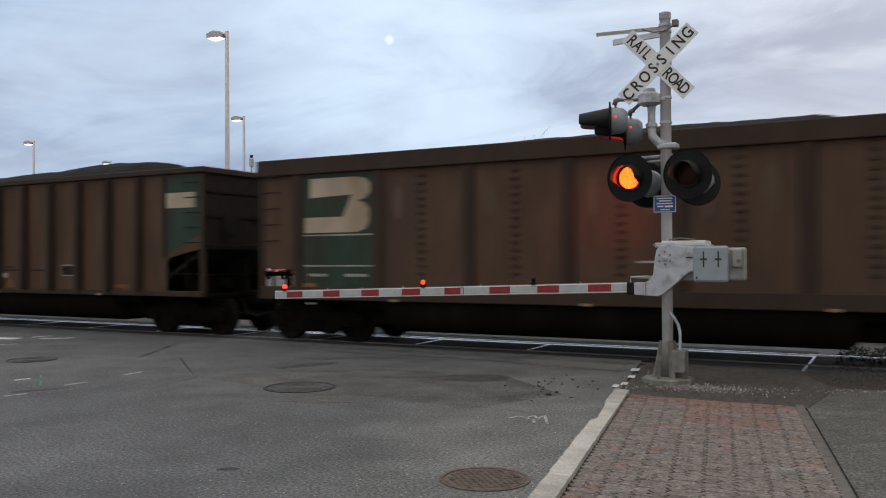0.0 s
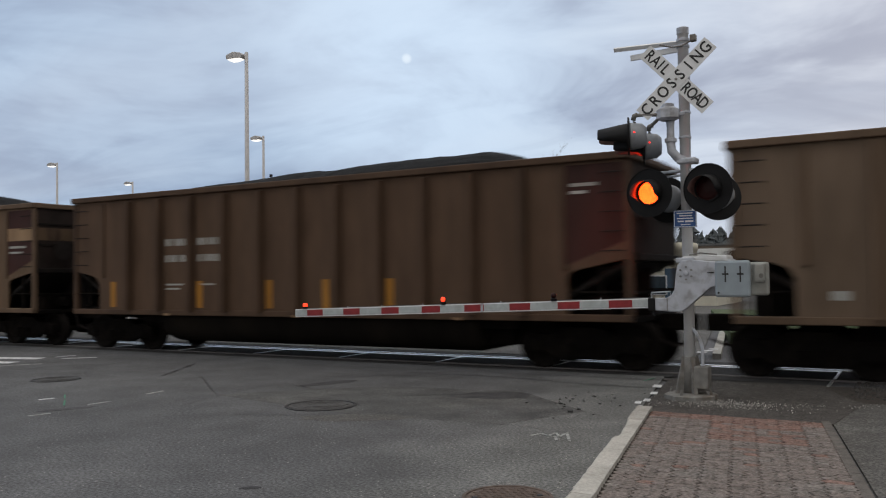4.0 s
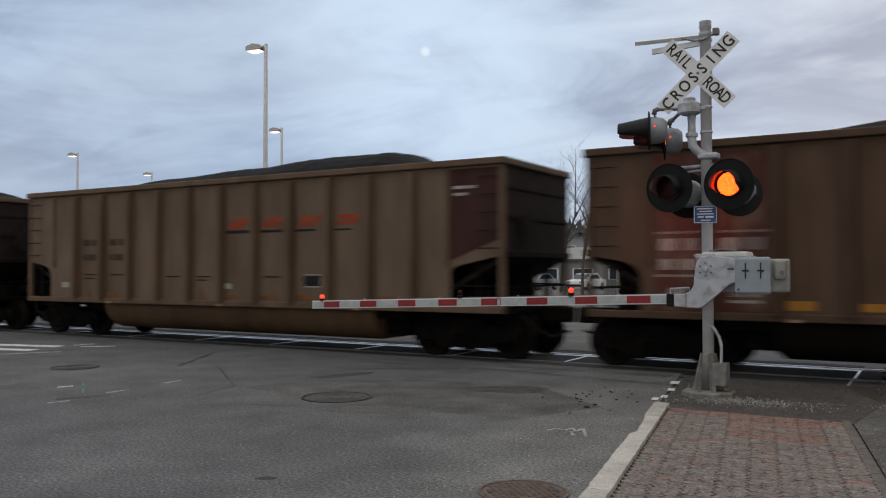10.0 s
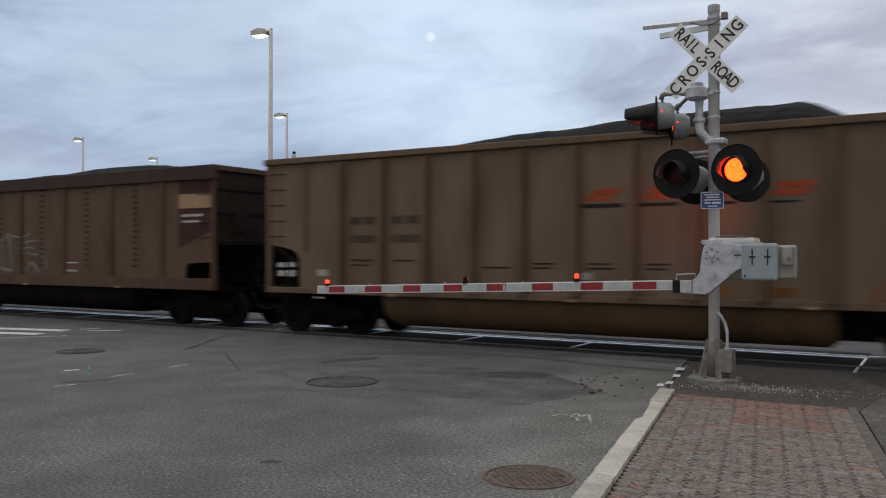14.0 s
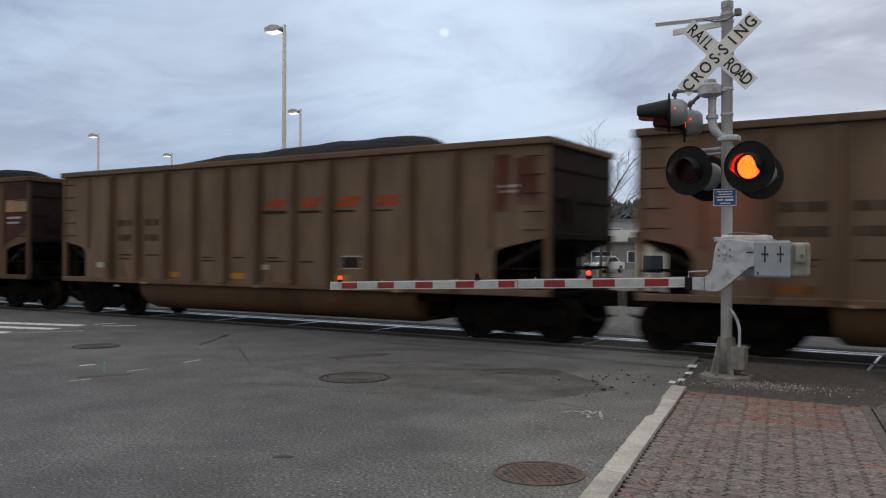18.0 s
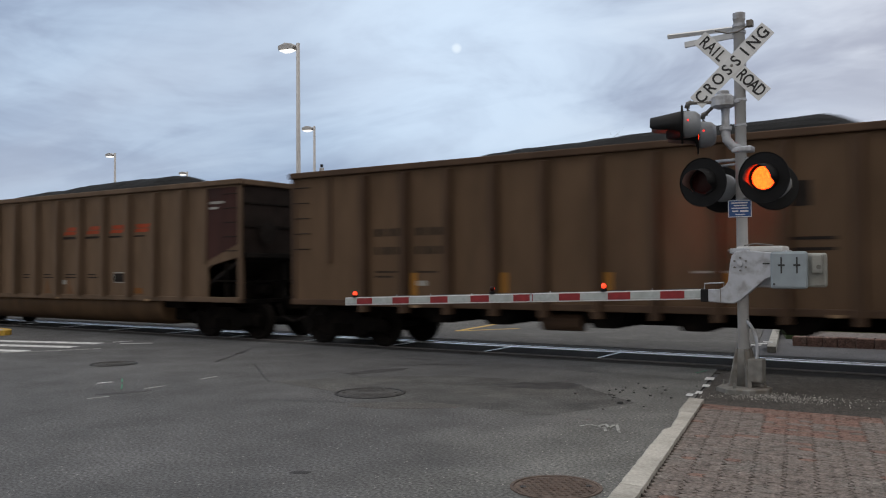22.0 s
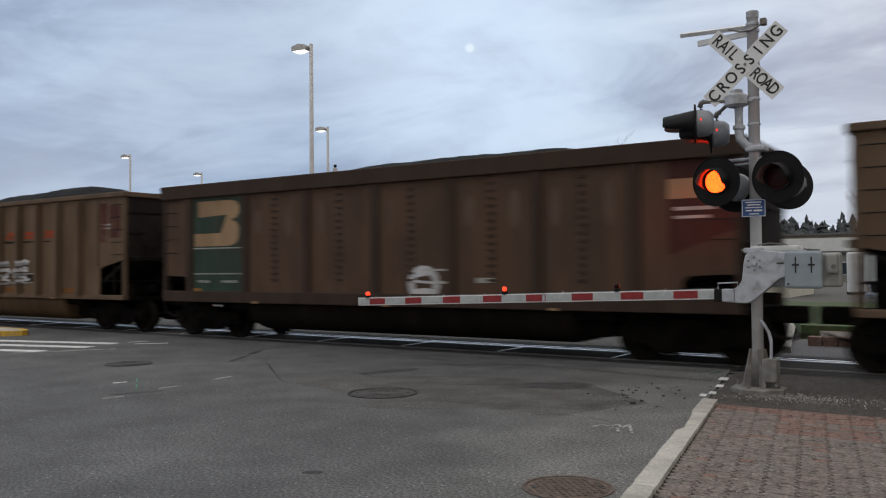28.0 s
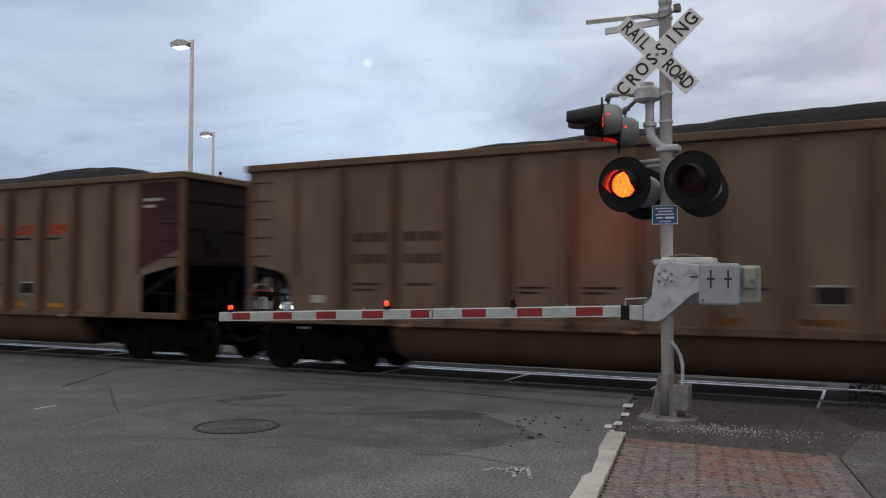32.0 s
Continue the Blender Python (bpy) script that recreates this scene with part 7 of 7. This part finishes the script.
def build_train():
    L_TAN = "dusty tan ribbed coal car heaped with coal"
    L_BRN = "dusty brown ribbed coal car heaped with coal"
    L_DRK = "dark brown steel coal car heaped with coal"
    circle = "dusty tan ribbed coal car with a dark round mark"
    lettered = "dusty tan ribbed coal car with faded red marks"
    look_of = {}
    for n in range(-3, 30):
        look_of[n] = "red"
    for n in (4, 15, 24):
        look_of[n] = "circle"
    for n in (-3, -2, 0, 12):
        look_of[n] = "brown_green"
    for n in (-1, 9, 21, 23):
        look_of[n] = "steel"
    for n in (1, 8, 13):
        look_of[n] = "maroon"
    look_of[2], look_of[10], look_of[18], look_of[22] = "ochre", "tag", "open", "tagged_tan"
    look_of[20] = "tagged_tan"
    for n in range(-3, 30):
        kind = look_of[n]
        sd = 100 + n
        if kind == "red":
            end = maroon_end() if n in (3, 6, 7, 17, 25, 26) else red_end()
            coal_car(n, TAN_GREY if n < 17 else (TAN if n < 25 else TAN_PALE), TAN_RIB, lettered if n != 27 else L_TAN, right=end, marks=number_bars() + (letters_red() if n != 27 else ()) + small_data(sd, n in (5, 14, 16, 25, 26)), seed=sd)
            if n != 27:
                red_shapes(cars[-1][1])
        elif kind == "circle":
            coal_car(n, TAN_GREY if n < 17 else TAN, TAN_RIB, circle, right=red_end(), marks=number_bars() + small_data(sd), seed=sd)
            herald(cars[-1][1])
        elif kind == "maroon":
            end = stripe_end() if n in (1, 13) else maroon_end(2.95)
            coal_car(n, TAN if n == 1 else BROWN, TAN_RIB if n == 1 else BROWN_RIB, "brown ribbed coal car with maroon end panels", left=maroon_start(), right=end, marks=small_data(sd, True), tub=TUB_DARK if n in (1, 8) else TUB_TAN, seed=sd)
            herald(cars[-1][1])
            if n == 1:
                end_stripe(cars[-1][1])
        elif kind == "ochre":
            m = [(x + 0.12, 1.10, x + 0.30, 1.72, OCHRE) for x in (RIBS[0] - 0.85, RIBS[2], RIBS[4], RIBS[5] + 0.5, RIBS[7])]
            coal_car(n, BROWN, BROWN_RIB, "brown ribbed coal car with ochre rib marks", marks=tuple(m) + number_bars(3.22, 2.55, PALE), right=maroon_end(), tub=TUB_DARK, seed=sd)
        elif kind == "brown_green":
            coal_car(n, DARK if n < 0 else BROWN, DARK_RIB if n < 0 else BROWN_RIB, "dark brown ribbed coal car with a green end panel", left=block_mark(), right=green_end(), marks=small_data(sd), tub=TUB_DARK, seed=sd)
            emblem_parts(cars[-1][1], CREAMY, False)
        elif kind == "steel":
            sp = []
            if n == 21:
                sp = fat_strokes()
            if n == 23:
                ring = [(8.24 + 0.32 * math.cos(a), 1.40 + 0.30 * math.sin(a)) for a in [6.28319 * i / 12 for i in range(13)]]
                sp = [(ring, 0.16, SPRAY)] + scrub(7.80, 1.04, 8.66, 1.30, 5, 0.10) + [([(8.0, 1.55), (8.45, 1.62)], 0.06, SPRAY), ([(8.02, 1.45), (8.50, 1.42)], 0.05, SPRAY)]
            coal_car(n, DARK, DARK_RIB, L_DRK, left=block_mark(), right=stripe_end(), marks=((8.2, 1.40, 8.9, 1.45, PALE), (8.2, 1.66, 8.9, 1.70, PALE), (9.5, 1.42, 9.9, 1.52, PALE)) + tuple((x, 1.03, x + 0.55, 1.13, RUST) for x in (3.4, 5.9, 9.6)), steel=True, tub=TUB_DARK, seed=sd, spray=sp)
            emblem_parts(cars[-1][1], CREAMY if n in (-1, 9, 21) else BUFF, True)
            dust_spots(cars[-1][1], sd)
        elif kind == "tag":
            thin = (([(3.54, 1.92), (4.03, 1.95), (4.52, 2.13), (4.91, 2.19)], 0.05), ([(3.56, 1.88), (3.79, 1.58), (4.20, 1.46), (4.44, 1.28), (4.91, 1.27)], 0.08),
                    ([(5.30, 2.21), (5.60, 2.17), (6.11, 2.17), (6.40, 2.34), (6.61, 2.26), (6.89, 2.25), (7.03, 2.23), (7.24, 2.27), (7.44, 2.35)], 0.05),
                    ([(7.03, 2.07), (7.44, 2.13), (7.77, 2.14), (7.96, 2.03)], 0.05), ([(7.03, 1.93), (7.30, 1.96), (7.60, 1.93)], 0.05), ([(7.10, 1.82), (7.57, 1.76), (7.96, 1.76), (8.09, 1.59), (8.22, 1.37)], 0.06),
                    ([(5.67, 1.31), (5.89, 1.35), (6.19, 1.35), (6.61, 1.30)], 0.08), ([(5.30, 2.05), (5.45, 1.76), (5.60, 1.53), (5.72, 1.35)], 0.09), ([(6.40, 2.28), (6.54, 1.82), (6.61, 1.36)], 0.09),
                    ([(6.05, 2.1), (6.10, 1.40)], 0.07), ([(7.23, 1.25), (7.44, 1.53), (7.64, 1.48), (7.83, 1.28)], 0.10), ([(4.75, 2.13), (4.91, 1.83), (4.91, 1.34)], 0.09), ([(4.35, 2.02), (4.40, 1.40)], 0.07), ([(5.15, 1.98), (5.60, 1.99)], 0.05))
            sp = [(pts, w, TAG_GREY) for pts, w in thin]
            coal_car(n, BROWN, BROWN_RIB, "brown coal car with sprayed graffiti and a maroon panel", left=wide_maroon(), right=stripe_end(), marks=((9.0, 1.30, 9.5, 1.36, PALE), (9.0, 1.52, 9.5, 1.56, PALE)) + tuple((x, 1.03, x + 0.5, 1.12, RUST) for x in (1.3, 3.2, 4.2, 9.8)), steel=True, tub=TUB_DARK, seed=sd, spray=sp)
        elif kind == "open":
            rusty = ((12.92, 1.0, 13.36, 3.66, RUST), (13.50, 1.0, 14.60, 3.66, RED_GRIME))
            m = ((10.55, 2.65, 10.85, 3.05, INK), (10.5, 1.95, 11.2, 2.0, INK), (10.5, 2.12, 11.2, 2.17, INK), (9.0, 1.30, 9.7, 1.34, PALE), (9.0, 1.60, 9.7, 1.64, PALE), (10.3, 1.36, 10.6, 1.46, PALE), (3.4, 1.36, 3.65, 1.46, PALE)) + number_bars()
            m = m + tuple((x + 0.12, 1.15, x + 0.26, 1.62, OCHRE) for x in RIBS[1:9:2])
            coal_car(n, RUSTY, BROWN_RIB, "rust-streaked ochre gondola with ribbed sides and high floor", right=rusty, marks=m, open_bottom=True, seed=sd)
        else:
            if n == 20:
                sp = [([(4.66, 2.10), (4.30, 2.08), (4.28, 1.75), (4.66, 1.66), (4.74, 1.40), (4.50, 1.27), (4.30, 1.32)], 0.10, SPRAY_DIM)]
                sp += scrub(5.10, 1.18, 5.84, 1.95, 1) + scrub(8.38, 1.28, 9.10, 2.0, 2) + scrub(11.45, 1.84, 12.20, 2.40, 3, 0.10)
            else:
                sp = scrub(4.15, 1.30, 4.95, 2.05, 4) + scrub(5.25, 1.30, 5.95, 2.05, 6) + scrub(8.20, 1.32, 8.95, 2.02, 7) + scrub(9.30, 1.32, 10.0, 2.05, 8)
            coal_car(n, TAN, TAN_RIB, "dusty tan ribbed coal car with white graffiti", right=maroon_end() if n == 20 else red_end(), marks=number_bars() + letters_red() + small_data(sd), seed=sd, spray=sp)
            red_shapes(cars[-1][1])


build_train()

# ---- brick pavers, last ----


def paver_outline(w, h):
    """A brick with a tooth on each short end."""
    k = 0.022
    return [(x - 0.178 * y, y) for x, y in ((-w / 2 + k, -h / 2), (w / 2 + k, -h / 2), (w / 2 - k, 0), (w / 2 + k, h / 2), (-w / 2 + k, h / 2), (-w / 2 - k, 0))]


def pavers():
    w, h, gap = 0.243, 0.112, 0.019
    me = {}
    for width in (w, w / 2):
        o = paver_outline(width - (gap if width == w else gap * 0.72), h - 0.006)
        for material in (PAVER, PAVER_RED):
            bm = bmesh.new()
            bot = [bm.verts.new((x, y, -0.03)) for x, y in o]
            mid = [bm.verts.new((x, y, -0.005)) for x, y in o]
            top = [bm.verts.new((x * 0.98, y * 0.97, 0.0)) for x, y in o]
            for a, b in ((bot, mid), (mid, top)):
                for i in range(len(o)):
                    bm.faces.new((a[i], a[(i + 1) % len(o)], b[(i + 1) % len(o)], b[i]))
            bm.faces.new(top)
            bmesh.ops.recalc_face_normals(bm, faces=bm.faces[:])
            d = bpy.data.meshes.new("brick")
            bm.to_mesh(d)
            bm.free()
            d.materials.append(material)
            me[material.name, width] = d
    rng = random.Random(2)
    rest = {PAVER.name: ([], []), PAVER_RED.name: ([], [])}
    singles = 0
    for j in range(int(14.3 / h)):
        y = 10.36 - (j + 0.5) * h
        for i in range(8):
            split = (j + 2 * (i % 2)) % 4 in (1, 2)
            for part_no in range(2 if split else 1):
                width = w / 2 if split else w
                off = 0.18 + w / 2 + i * w + ((part_no - 0.5) * w / 2 if split else 0)
                x = along(y, off)[0]
                z = 0.036 + rng.uniform(-0.0025, 0.002)
                m = pose(x, y, z, rng.gauss(0, 0.5), rng.gauss(0, 0.6), rng.gauss(0, 0.7))
                red = (y > 10.0) or (3 <= i <= 6 and y > 8.9 and rng.random() < 0.75) or rng.random() < 0.04
                material = PAVER_RED if red else PAVER
                if singles < 300:
                    ob = new("brick", me[material.name, width])
                    ob.parent, ob.matrix_basis = bed, m
                    singles += 1
                else:
                    vs, fs = rest[material.name]
                    base = len(vs)
                    src = me[material.name, width]
                    vs += [tuple(m @ v.co) for v in src.vertices]
                    fs += [tuple(base + k for k in f.vertices) for f in src.polygons]
    for material in (PAVER, PAVER_RED):
        d = bpy.data.meshes.new("bricks")
        d.from_pydata(rest[material.name][0], [], rest[material.name][1])
        d.materials.append(material)
        ob = new("bricks", d)
        ob.parent = bed
        tagged(ob, kind="stuff")


pavers()

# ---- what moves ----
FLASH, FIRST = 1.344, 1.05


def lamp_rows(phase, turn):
    """Seconds and turned angles that stand in for flashing: 0 shows the lit face, 180 the dark one."""
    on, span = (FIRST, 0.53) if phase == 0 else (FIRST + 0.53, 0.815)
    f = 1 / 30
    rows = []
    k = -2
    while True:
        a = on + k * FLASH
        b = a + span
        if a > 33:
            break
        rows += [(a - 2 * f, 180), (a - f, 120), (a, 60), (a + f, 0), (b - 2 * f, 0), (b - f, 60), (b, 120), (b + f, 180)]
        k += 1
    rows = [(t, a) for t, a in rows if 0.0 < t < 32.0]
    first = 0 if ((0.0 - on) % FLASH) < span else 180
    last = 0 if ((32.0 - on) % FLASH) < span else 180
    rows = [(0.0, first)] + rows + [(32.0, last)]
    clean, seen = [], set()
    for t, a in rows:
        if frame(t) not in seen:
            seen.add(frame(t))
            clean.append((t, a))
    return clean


def motions():
    for n, car in cars:
        walk(car, [(k * 0.5, pose(train_x(n, k * 0.5), TRACK_Y, 0)) for k in range(65)])
    f = 1 / 30
    for w, n, cx, wx in wheelsets:
        ks = [k for k in range(961) if -29 < train_x(n, k * f) + cx < 4]
        if not ks:
            walk(w, [(0.0, pose(wx, 0, WHEEL_R)), (32.0, pose(wx, 0, WHEEL_R))])
            continue
        rows = [(k * f, pose(wx, 0, WHEEL_R, 0, math.degrees((train_x(n, k * f) - train_x(n, 0)) / WHEEL_R) % 360, 0)) for k in ks]
        if ks[0] > 0:
            rows.insert(0, (0.0, rows[0][1]))
        if ks[-1] < 960:
            rows.append((32.0, rows[-1][1]))
        walk(w, rows)
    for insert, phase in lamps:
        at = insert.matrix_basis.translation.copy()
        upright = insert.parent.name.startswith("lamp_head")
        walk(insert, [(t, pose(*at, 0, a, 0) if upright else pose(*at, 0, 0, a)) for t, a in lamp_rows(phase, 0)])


motions()
